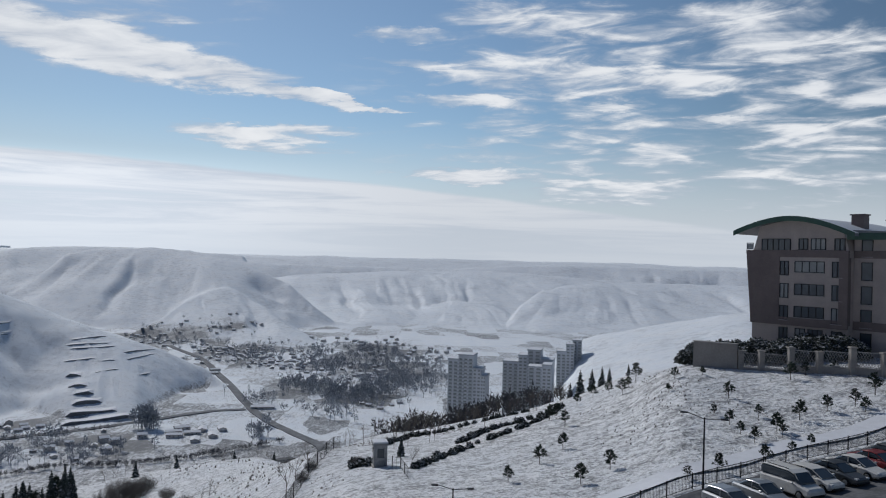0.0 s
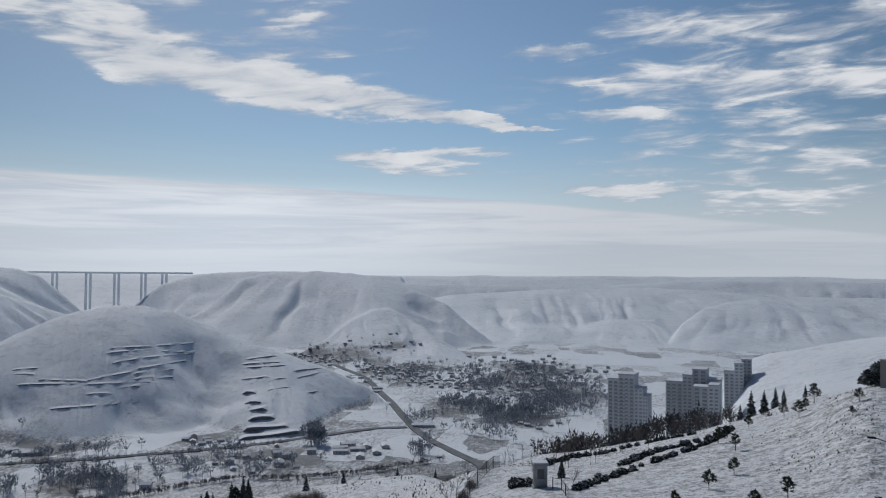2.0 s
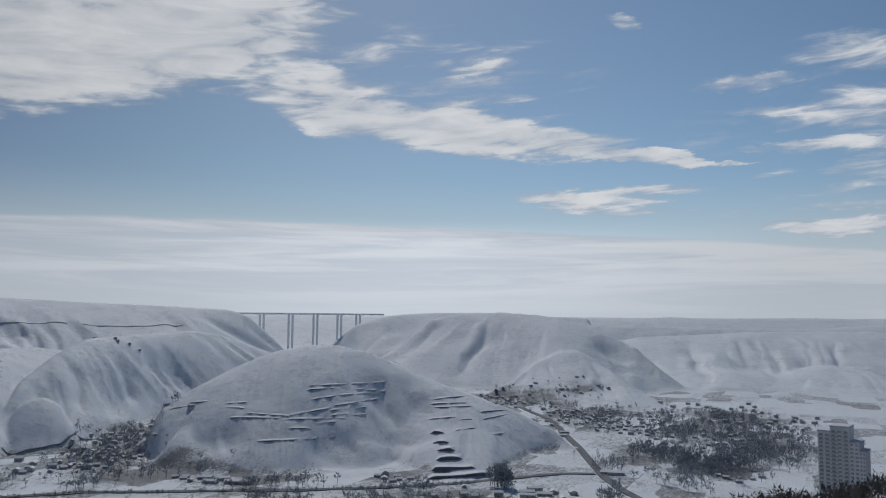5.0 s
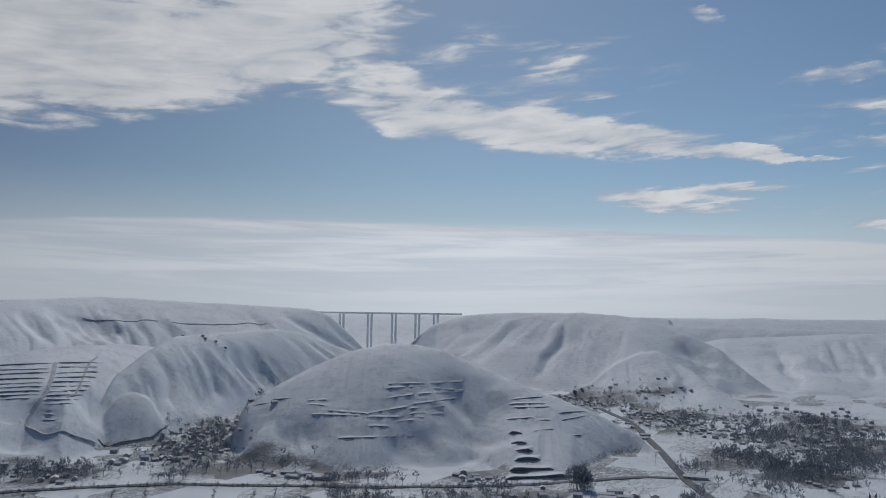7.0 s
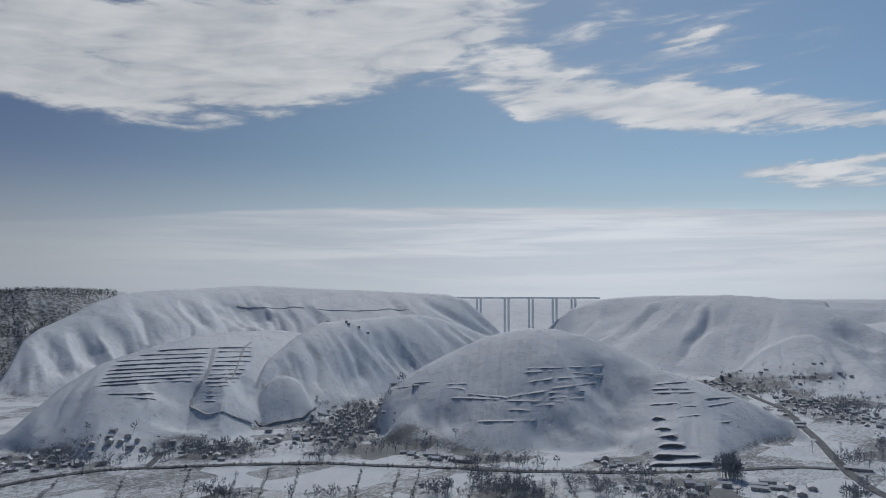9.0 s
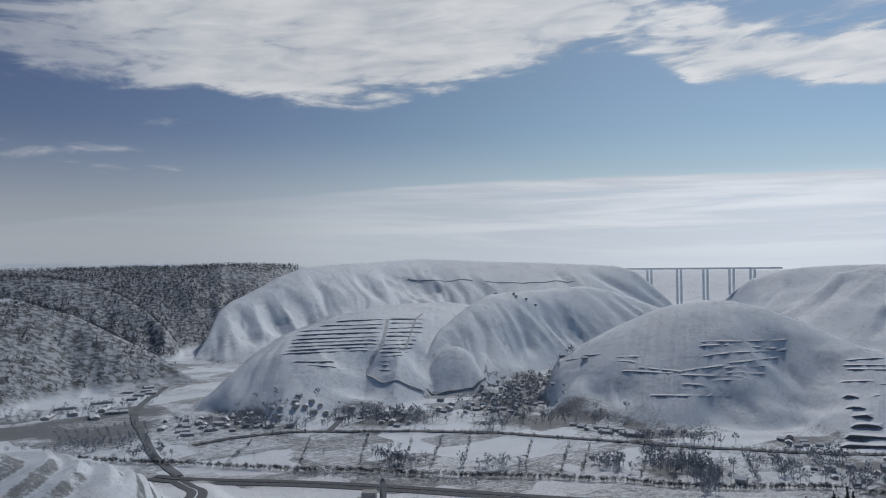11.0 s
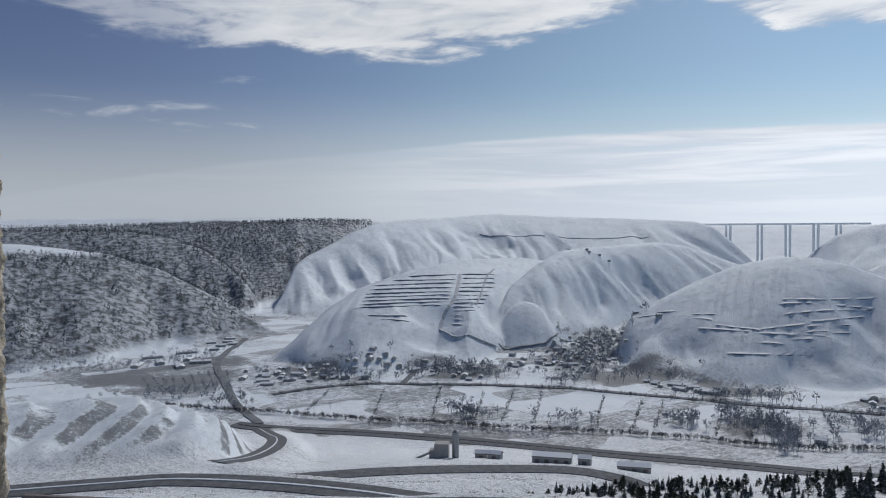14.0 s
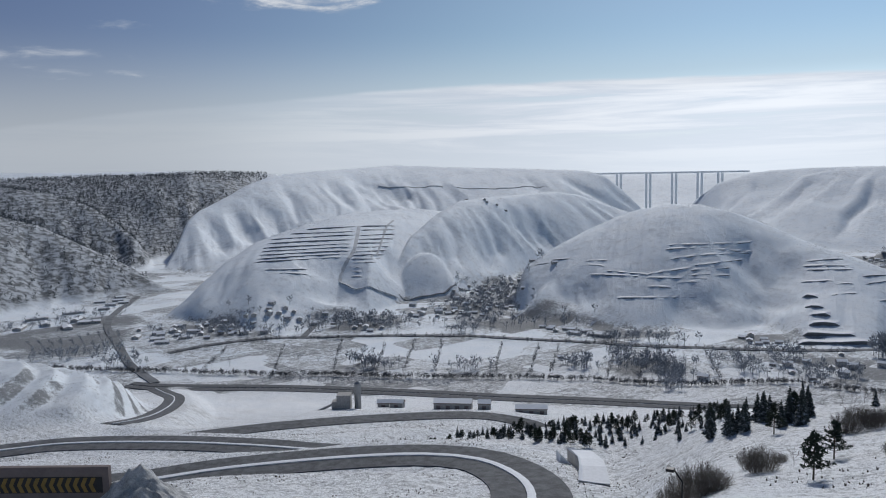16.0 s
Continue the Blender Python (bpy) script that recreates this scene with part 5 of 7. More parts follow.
for k in range(26):
    a = rnd.uniform(6.0, 24.0)
    planted("bare_tree", (("bare_crown", BARE[k % 3]),), a, 190 + a * 0.6 + rnd.gauss(0, 5), 70 * k, "leafless tree on the lip of the slope", "tree", "trees on the slope's lip", rnd.uniform(0.5, 1.1))


# ---- low evergreen hedges in rows ----
def bush_mesh(seed, n=70, leaf=1.0):
    rnd = random.Random(seed)
    s = Shape()
    for _ in range(n):
        d = Vector((rnd.gauss(0, 1), rnd.gauss(0, 1), abs(rnd.gauss(0, 1)))).normalized()
        c = Vector((d.x * 0.62, d.y * 0.62, d.z * 0.75)) * rnd.uniform(0.6, 1.0)
        for _ in range(3):
            e = Vector((rnd.gauss(0, 1), rnd.gauss(0, 1), rnd.gauss(0, 1))).normalized() * 0.2 * leaf
            f = e.cross(d).normalized() * 0.13 * leaf
            s.add([c - e, c + f, c + e + d * 0.05, c - f], [(0, 1, 2, 3)])
    return s.mesh("leaf_crown", LEAVES)


BUSHES = [bush_mesh(130 + i) for i in range(4)]
GARDEN_SHRUBS = [bush_mesh(160 + i, 420, 0.42) for i in range(4)]
HEDGE_ROWS = [smooth_line([at(a, r) for a, r in row], 0.5) for row in (((1.4, 84.5), (-0.7, 91.6), (-3.4, 98), (-7.0, 108), (-8.9, 126)), ((4.4, 112), (2.2, 122), (-0.2, 133), (-3.0, 136), (-6.5, 131)), ((-1.6, 104), (-3.4, 111), (-5.0, 114), (-7.4, 116)))]
for k in range(190):
    line = HEDGE_ROWS[(0, 0, 1, 1, 2)[k % 5]]
    p = line[int(rnd.random() * (len(line) - 1))]
    a, r = math.degrees(math.atan2(-p[0], p[1])) + rnd.gauss(0, 0.12), math.hypot(p[0], p[1]) + rnd.gauss(0, 0.5)
    planted("hedge_bush", (("leaf_crown", BUSHES[k % 4]),), a, r, 50 * k, "low dark evergreen bush in a garden row", "bush", "rows of low bushes", rnd.uniform(0.5, 1.05))
for k in range(14):
    planted("hedge_bush", (("leaf_crown", BUSHES[k % 4]),), 5.3 + rnd.gauss(0, 0.35), 90 + rnd.gauss(0, 1.6), 50 * k, "dark evergreen bush beside the kiosk", "bush", "bushes by the kiosk", rnd.uniform(0.8, 1.2))
# tall garden hedge in front of the apartment house
for k in range(60):
    t = rnd.random()
    a = -17.0 - 10.5 * t
    r = 112 + rnd.gauss(0, 1.5) + 2.0 * (1 - t)
    planted("garden_shrub", (("leaf_crown", GARDEN_SHRUBS[k % 4]),), a, r, 50 * k, "dense dark garden shrub carrying patches of snow", "bush", "garden shrubs behind the fence", rnd.uniform(2.3, 3.6) * (1.0 if t > 0.05 else 0.8), 0.2)


# ---- woods and groves far off ----
def grove(name, spots, mat, label, seed, tall=(6, 12), blades=26, evergreen=False):
    """Many far trees in one mesh: each a stem and a loose crown of twig blades."""
    rs = np.random.RandomState(seed)
    spots = np.asarray(spots, float)
    z0 = height(spots[:, 0], spots[:, 1])
    v, f = [], []
    for (x, y), z in zip(spots, z0):
        h = rs.uniform(*tall)
        n = len(v)
        w = 0.02 * h
        v += [(x - w, y, z - 1), (x + w, y, z - 1), (x, y + w, z + h * 0.8), (x, y - w, z + h * 0.8)]
        f += [(n, n + 1, n + 2), (n + 1, n, n + 3)]
        g = rs.normal(size=(blades, 3))
        g /= np.linalg.norm(g, axis=1)[:, None]
        rad = rs.uniform(0.35, 1.0, blades)[:, None]
        if evergreen:
            up = rs.uniform(0.08, 1.0, blades)
            c = np.stack([g[:, 0] * (1.05 - up) * 0.36 * h, g[:, 1] * (1.05 - up) * 0.36 * h, up * h], 1)
            long, thick = 0.16 * h, 0.13 * h
        else:
            c = g * rad * np.array([0.27, 0.27, 0.36]) * h + np.array([0, 0, 0.58 * h])
            long, thick = 0.24 * h, 0.05 * h
        e = np.stack([g[:, 0] * 0.6, g[:, 1] * 0.6, rs.uniform(-0.1 if not evergreen else -0.9, 1.0 if not evergreen else -0.1, blades)], 1) * long
        side = np.cross(e, rs.normal(size=(blades, 3)))
        side /= np.linalg.norm(side, axis=1)[:, None] + 1e-9
        for k in range(blades):
            n = len(v)
            b = c[k] + (x, y, z)
            v += [tuple(b - side[k] * thick), tuple(b + side[k] * thick), tuple(b + e[k])]
            f.append((n, n + 1, n + 2))
    me = mesh(name, v, f, mat)
    return tagged(new(name, me), label, "trees", kind="stuff")


def patch(az, r, da, dr, n, seed):
    rs = np.random.RandomState(seed)
    a, d = az + rs.normal(size=n) * da, r + rs.normal(size=n) * dr
    return np.stack([-np.sin(np.radians(a)) * d, np.cos(np.radians(a)) * d], 1)


def strip(pts, n, spread, seed):
    rs = np.random.RandomState(seed)
    line = smooth_line([at(a, r) for a, r in pts], 4.0)[:, :2]
    return line[rs.randint(0, len(line), n)] + rs.normal(size=(n, 2)) * spread


GROVES = [(9.1, 910, 0.9, 25, 90), (6.3, 860, 1.5, 30, 230), (3.9, 933, 1.5, 36, 220), (7.9, 1078, 1.2, 45, 150), (2.4, 1085, 1.7, 55, 170), (5.1, 1249, 1.8, 60, 150), (8.8, 1230, 0.5, 60, 60), (0.5, 960, 0.8, 40, 60), (13.0, 1230, 1.6, 60, 90), (17.5, 1400, 2.0, 60, 70), (10.4, 950, 0.6, 20, 30), (19.9, 718, 0.35, 10, 26),
          (23.4, 633, 1.6, 16, 40), (26.1, 690, 1.0, 14, 24), (12.7, 680, 0.5, 20, 30), (8.0, 760, 1.2, 25, 40), (12.5, 830, 0.7, 12, 24)]
spots = np.vstack([patch(a, r, da, dr, n, 200 + k) for k, (a, r, da, dr, n) in enumerate(GROVES)])
# pale twigs carry the painted haze
grove("valley_grove", spots, HAZE_PALE, "leafless trees toned pale for haze among the valley gardens", 1, (6, 13), 30)
GROVES_WEST = [(55.4, 640, 0.5, 12, 20), (54.2, 618, 0.6, 8, 22), (47.9, 612, 1.0, 8, 16), (39.9, 622, 0.6, 10, 34), (36.2, 645, 1.0, 12, 40), (33.8, 622, 0.8, 12, 60), (33.0, 600, 0.5, 8, 30), (37.0, 660, 0.2, 6, 8), (33.4, 566, 0.35, 4, 10),
               (71.5, 690, 1.0, 8, 16), (47.9, 755, 1.0, 6, 16), (47.0, 890, 1.6, 28, 90), (45.8, 980, 1.5, 45, 100), (44.8, 1060, 1.0, 40, 50), (55.4, 800, 2.2, 16, 90), (45.2, 800, 3.0, 12, 60), (63.5, 790, 2.6, 12, 50), (36.4, 722, 2.2, 8, 50), (14, 1180, 2.0, 60, 60), (66, 825, 1.8, 18, 50), (57, 828, 1.8, 14, 60), (76, 740, 3, 14, 40), (29, 640, 1.6, 20, 40)]
spots = np.vstack([patch(a, r, da, dr, n, 300 + k) for k, (a, r, da, dr, n) in enumerate(GROVES_WEST)])
grove("valley_grove", spots, HAZE_PALE, "leafless trees toned pale for haze between the snowy fields", 2, (5, 12), 30)
grove("tall_trees", patch(19.9, 716, 0.36, 6, 11, 290), HAZE_PALE, "tall dense dark trees among the valley buildings", 9, (13, 24), 60)
RIVER = [(76, 705), (72.7, 675), (68.0, 642), (63.3, 619), (56.8, 593), (48.7, 581), (41.0, 578), (32.5, 575), (26, 600), (21.5, 595), (16.7, 608), (11.1, 649)]
grove("riverside_scrub", strip(RIVER, 1700, 1.8, 5), SCRUB, "band of leafless scrub along the river", 3, (2.2, 5.0), 24)
grove("roadside_scrub", strip([(68.8, 716), (63.3, 747), (56.8, 740), (48.7, 729), (39.1, 701), (33.8, 695), (28.6, 700), (22, 728)], 640, 1.3, 6), SCRUB, "line of leafless scrub along the foot of the hills", 4, (2, 5), 16)
grove("field_scrub", strip([(62.5, 597), (57, 575), (52, 566), (49, 560)], 150, 4.0, 7), HAZE_PALE, "scattered leafless bushes beside the carriageway", 5, (2, 4.5), 16)
HEDGES = [((62, 600), (61, 720)), ((52.5, 600), (51.6, 720)), ((50.2, 600), (49.6, 715)), ((45.8, 596), (45.3, 700)), ((43.3, 590), (42.6, 690)), ((41.8, 600), (41.2, 690)), ((37.8, 590), (37.2, 680)), ((35.5, 590), (35.0, 690)), ((54.6, 590), (53.8, 700)), ((66.5, 650), (65.0, 720)), ((30.0, 600), (31.2, 690)), ((57.5, 620), (56.9, 730))]
for k, (p0, p1) in enumerate(HEDGES):
    grove("field_hedge", strip([p0, p1], 60, 0.7, 400 + k), SCRUB, "thin leafless hedge between two snowy fields", 30 + k, (1.4, 4.5), 14)
grove("thicket", np.vstack([patch(-7.5 + 1.3 * k, 178 - 0.6 * abs(k - 3), 0.9, 8, 20, 500 + k) for k in range(9)]), DARK_TWIGS, "dense dark thicket along the lip of the slope", 60, (2.4, 5.6), 26)
grove("orchard", np.vstack([strip([(76.6 - 0.55 * k, 720 + 4 * k), (77.4 - 0.6 * k, 830 + 4 * k)], 26, 0.7, 520 + k) for k in range(10)]), HAZE_PALE, "rows of leafless orchard trees on the snowy valley floor", 70, (2.5, 4.5), 18)
grove("woodland_edge", strip([(93, 990), (84, 950), (78, 930), (74.5, 950), (72.6, 1000)], 420, 22, 71), HAZE_PALE, "leafless trees along the foot of the wooded hills", 71, (3.5, 8), 20)
# tussocks and scrub that stand out of the snow
def tussocks(name, az, r, n, tall, seed, label, bands=False):
    rs = np.random.RandomState(seed)
    a, d = rs.uniform(*az, n), np.sqrt(rs.uniform(r[0]**2, r[1]**2, n))
    x, y = -np.sin(np.radians(a)) * d, np.cos(np.radians(a)) * d
    z = height(x, y)
    keep = layers(x, y, 14, seed, 3) > (0.25 if not bands else 0.0)
    if bands:
        keep &= layers(x, y, 30, 16, 3) > 0.0
    for line in ROAD_LINES.values():
        for q in line[::2]:
            keep &= (x - q[0])**2 + (y - q[1])**2 > 120
    keep &= ~((x - F0X) * FNX + (y - F0Y) * FNY > -5.0) | (d > 140) | (a > 8)
    v, f = [], []
    for px, py, pz in zip(x[keep], y[keep], z[keep]):
        h = rs.uniform(*tall)
        for k in range(4):
            t, w = rs.uniform(0, 6.28), h * 0.35
            n0 = len(v)
            c, s = math.cos(t), math.sin(t)
            v += [(px - s * w, py + c * w, pz - 0.05), (px + s * w, py - c * w, pz - 0.05), (px + c * h * 0.5, py + s * h * 0.5, pz + h)]
            f.append((n0, n0 + 1, n0 + 2))
    tagged(new(name, mesh(name, v, f, TWIGS)), label, "grass", kind="stuff")


F0X, F0Y, FNX, FNY = 17.2, 59.8, 11.0 / 25.04, -22.5 / 25.04
tussocks("grass_tussocks", (-30, 9), (62, 190), 9000, (0.06, 0.22), 3, "dry grass tussocks standing out of the snow")
tussocks("grass_tussocks", (9, 80), (95, 330), 15000, (0.10, 0.42), 4, "dry grass tussocks on the snowy slope")
tussocks("bank_scrub", (69.3, 92), (343, 465), 4000, (0.15, 0.35), 5, "dark dry scrub on the banks of the spoil heap", True)
rs = np.random.RandomState(23)
a, d = rs.uniform(19, 67, 16000), rs.uniform(790, 1700, 16000)
x, y = -np.sin(np.radians(a)) * d, np.cos(np.radians(a)) * d
keep = (layers(x, y, 70, 57, 3) > 0.42) & (height(x, y) > 8)
grove("hill_scrub", np.stack([x, y], 1)[keep][:2600], HAZE_PALE, "low dark scrub dotted over the snowy hillsides", 8, (0.9, 2.4), 9)
# poplars and single trees by the river
for k, (a, r, s) in enumerate([(60.0, 655, 0.55), (58.6, 648, 0.5), (66.0, 655, 0.5), (64.8, 652, 0.55), (30.5, 610, 0.9), (28.9, 615, 0.8), (27.6, 612, 0.95), (26.4, 620, 0.8), (25.2, 626, 0.9), (21.6, 640, 0.8), (24.4, 615, 0.85), (47.6, 602, 0.6), (53.2, 640, 0.5)]):
    planted("bare_tree", (("bare_crown", TALL_BARE[k % 3]),), a, r, 70 * k, "tall leafless tree beside the river", "tree", "riverside trees", s)
for k, (a, r, s) in enumerate([(37.0, 655, 0.8), (36.8, 650, 0.7), (32.7, 602, 1.0), (32.4, 606, 0.9), (33.0, 606, 0.8), (40.6, 628, 0.6), (40.2, 622, 0.7), (39.6, 626, 0.6), (19.8, 715, 1.3), (20.1, 720, 1.2), (19.6, 722, 1.2), (13.4, 850, 0.9), (15.0, 862, 0.8), (22.6, 628, 0.8)]):
    planted("poplar", (("bare_crown", POPLAR[k % 2]),), a, r, 70 * k, "slim leafless poplar on the valley floor", "poplar", "valley poplars", s)
# evergreen woods on the western hills
rs = np.random.RandomState(17)
a, d = rs.uniform(60.5, 93, 36000), np.sqrt(rs.uniform(900**2, 2500**2, 36000))
x, y = -np.sin(np.radians(a)) * d, np.cos(np.radians(a)) * d
w = cover_of(x, y, height(x, y))[1]
dense = 0.40 + 0.85 * layers(x, y, 150, 91, 4) + 0.5 * smooth(d, 1350, 1800)
keep = (w > 0.4) & (rs.uniform(0, 1, len(x)) < np.clip(dense, 0.04, 0.95))
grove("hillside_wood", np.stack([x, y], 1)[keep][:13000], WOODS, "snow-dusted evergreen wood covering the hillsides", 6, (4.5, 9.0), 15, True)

# ---- the apartment house across the slope ----
def apartment_house():
    corner = at(-20.9, 120.0)
    corner.z = EYE_Z - 12.6
    m = facing(corner, math.degrees(math.atan2(-0.80, 0.60)))
    G = 12.6      # eye level above the foot of the house
    base = thing("apartment_house", m, "five-storey beige and taupe apartment house with an arched green-edged roof", "apartment building")
    W, D, X1 = 14.2, 16.0, 27.0
    low, top, band = G - 7.0, G + 2.5, 0.9
    # lower storey, set back, and the leaning upper body
    part("lower_wall", Shape().box((0.9, 0.0, -1.5), (W, D, low)), BEIGE, base)
    upper = part("upper_wall", Shape().prism([(0.85, low), (W, low), (W, top), (0.0, top)], -0.25, D), BEIGE, base)
    part("taupe_panel", Shape().prism([(0.83, low - 0.02), (5.0, low - 0.02), (5.0, top + 0.02), (-0.02, top + 0.02)], -0.33, -0.2), TAUPE, base)
    part("upper_band", Shape().box((5.0, -0.34, top - 0.9), (W + 0.03, 0, top + 0.05), chamfer=0.02), TAUPE, base)
    part("lower_band", Shape().box((0.8, -0.34, low - 0.5), (W + 0.03, 0, low + 0.6), chamfer=0.02), TAUPE, base)
    part("corner_pilaster", Shape().box((W - 1.1, -0.40, low), (W + 0.06, 0.4, top - 0.9), chamfer=0.02), TAUPE, base)
    n = 16
    arch = [(-1.3 + (W + 2.6) * k / n, G + 4.65 + 2.55 * math.sin(math.pi * (0.06 + 0.88 * k / n)) - 0.4 * k / n) for k in range(n + 1)]
    part("gable_wall", Shape().prism([(0.95, top)] + [(W, top)] + [(x, z - 0.5) for x, z in arch[::-1] if 0.95 <= x <= W], -0.05, D), BEIGE, base)
    part("roof", Shape().prism(arch + [(x, z - 0.42) for x, z in arch[::-1]], -1.5, D + 1), SHEET, base, "snow-dusted sheet-metal arched roof")
    part("roof_edge", Shape().prism([(x, z + 0.06) for x, z in arch] + [(x, z - 0.62) for x, z in arch[::-1]], -1.62, -1.46), GREEN, base, "dark green curved fascia")
    # the wing beside it
    part("wing_wall", Shape().box((W, 1.2, -1.5), (X1, D, G + 4.2)), BEIGE, base)
    part("wing_upper_band", Shape().box((W + 0.05, 1.08, top - 0.9), (X1, 1.5, top + 0.05)), TAUPE, base)
    part("wing_lower_band", Shape().box((W + 0.05, 1.08, low - 0.5), (X1, 1.5, low + 0.6)), TAUPE, base)
    part("wing_roof", Shape().prism([(W - 0.5, G + 5.2), (X1 + 1, G + 4.4), (X1 + 1, G + 4.1), (W - 0.5, G + 4.2)], -0.2, D + 1), SHEET, base, "snow-covered sheet-metal roof")
    part("wing_roof_edge", Shape().box((W - 0.2, -0.33, G + 3.9), (X1 + 1, -0.2, G + 4.75)), GREEN, base)
    part("chimney", Shape().box((W - 2.3, 5.0, G + 4.5), (W - 0.7, 6.5, G + 7.35), chamfer=0.05).box((W - 2.45, 4.85, G + 7.35), (W - 0.55, 6.65, G + 7.5)), TAUPE, base)
    for x, y in ((W + 3.2, 3), (W + 5.8, 2.2), (W + 8.0, 4)):
        part("roof_vent", Shape().rod((x, y, G + 4.2), (x, y, G + 6.4), 0.16, 0.16, 8).rod((x, y, G + 6.4), (x, y, G + 6.6), 0.3, 0.2, 8), IRON, base)
    part("balcony_rail", Shape().box((-0.05, -0.2, top + 1.0), (1.0, -0.15, top + 1.06)).box((-0.05, -0.2, top), (0.0, -0.15, top + 1.0)).box((0.95, -0.2, top), (1.0, -0.15, top + 1.0)).box((0.0, -0.19, top + 0.1), (0.95, -0.17, top + 0.95)), STEEL, base)

    def window(x0, x1, z0, z1, panes, y, mat):
        win = part("window", Shape().box((x0, y - 0.03, z0), (x1, y + 0.30, z1)), mat, base)
        fr = Shape()
        for x in [x0 + (x1 - x0) * k / panes for k in range(panes + 1)]:
            fr.box((x - 0.05, y - 0.09, z0), (x + 0.05, y + 0.05, z1))
        for z in (z0, z1):
            fr.box((x0 - 0.05, y - 0.09, z - 0.05), (x1 + 0.05, y + 0.05, z + 0.05))
        part("window_frame", fr, IRON, win)
        part("window_sill", Shape().box((x0 - 0.1, y - 0.16, z0 - 0.12), (x1 + 0.1, y + 0.02, z0 - 0.05)), CONCRETE, win)

    def col(px):
        return (px - 1322) * 0.0763
    rows = [G + 3.35, G + 0.35, G - 2.65, G - 5.6, G - 8.55]
    for k, z in enumerate(rows):
        y = (-0.05, -0.25, -0.25, -0.25, 0.0)[k]
        h = 0.70
        if k == 0:
            spans = [(1351, 1405, 5, 0.9), (1421, 1437, 2, 0), (1443, 1468, 3, 0), (1484, 1501, 2, 0.9)]
        elif k == 4:
            spans = [(1387, 1402, 2, 1.0), (1417, 1434, 2, 0), (1440, 1465, 3, 0), (1481, 1497, 2, 1.0)]
        else:
            spans = [(1389, 1404, 2, 0.75), (1416, 1468, 4, 0), (1482, 1499, 2, 0.9)]
        for j, (a, b, panes, drop) in enumerate(spans):
            x0, x1 = col(a), col(b)
            window(x0, x1, z - h - drop * 0.6, z + h, panes, y, CURTAIN_HAZE if (k + j) % 3 == 2 else GLASS)
        for x0, w, hh in ((W + 1.0, 1.3, 1.5), (W + 4.6, 0.8, 0.65), (W + 8.0, 1.4, 0.7)):
            window(x0, x0 + w, z - hh, z + 0.7, 1, 1.2, GLASS)


apartment_house()


# ---- boundary wall and fence before it ----
def boundary():
    a, b = on_ground(-17.6, 107.5), on_ground(-20.4, 106.0)
    m = facing(a, math.degrees(math.atan2((b - a).y, (b - a).x)))
    n = (b - a).length
    w = thing("boundary_wall", m, "plain beige rendered garden wall with a pale coping", "wall")
    part("wall_face", Shape().box((0, -0.2, -1.0), (n, 0.2, 3.25), chamfer=0.03), SHADED_BEIGE, w)
    part("coping", Shape().box((-0.1, -0.3, 3.25), (n + 0.1, 0.3, 3.36), chamfer=0.03), CONCRETE, w)
    spots = [(-20.6, 106.0), (-21.9, 105.2), (-23.7, 104.3), (-25.4, 103.6), (-27.3, 103.0), (-29.1, 102.4), (-31.0, 102.0)]
    talls = (2.2, 2.3, 2.8, 2.4, 3.0, 2.5, 3.0)
    fence = thing("garden_fence", Matrix(), "garden fence of beige posts and lattice panels on a low wall", "fence")
    pts = [on_ground(*s) for s in spots]
    for p, tall in zip(pts, talls):
        part("post", Shape().box((p.x - 0.32, p.y - 0.32, p.z - 1), (p.x + 0.32, p.y + 0.32, p.z + tall), chamfer=0.03).box((p.x - 0.42, p.y - 0.42, p.z + tall), (p.x + 0.42, p.y + 0.42, p.z + tall + 0.18), chamfer=0.04), SHADED_BEIGE, fence)
    for k, (p, q) in enumerate(zip(pts[:-1], pts[1:])):
        d = q - p
        l = math.hypot(d.x, d.y)
        mm = facing(p, math.degrees(math.atan2(d.y, d.x)))
        foot = 0.9 if k >= 2 else 0.35
        part("plinth", Shape().box((0.32, -0.15, -1.2), (l - 0.32, 0.15, foot), chamfer=0.02), SHADED_BEIGE, fence, m=mm)
        lat = Shape()
        h = 1.7
        lat.box((0.35, -0.04, foot + 0.05), (l - 0.35, 0.04, foot + 0.12)).box((0.35, -0.04, foot + h), (l - 0.35, 0.04, foot + h + 0.08))
        x = 0.35
        while x < l - 0.35:
            e = min(x + h * 0.55, l - 0.35)
            lat.rod((x, 0, foot + 0.1), (e, 0, foot + 0.1 + (e - x) / 0.55), 0.03, 0.03, 4, False)
            s = max(x - h * 0.55, 0.35)
            lat.rod((x, 0.03, foot + 0.1), (s, 0.03, foot + 0.1 + (x - s) / 0.55), 0.03, 0.03, 4, False)
            x += 0.30
        part("lattice", lat, CONCRETE, fence, m=mm)


boundary()

# ---- car park with its railing, lamp and parked cars ----
F0, FD = Vector((17.2, 59.8)), Vector((22.5, 11.0)).normalized()
FN = Vector((FD.y, -FD.x))      # towards the house where the camera is


def lot_point(along, inward):
    p = F0 + FD * along + FN * inward
    return Vector((p.x, p.y, ground_z(p.x, p.y)))


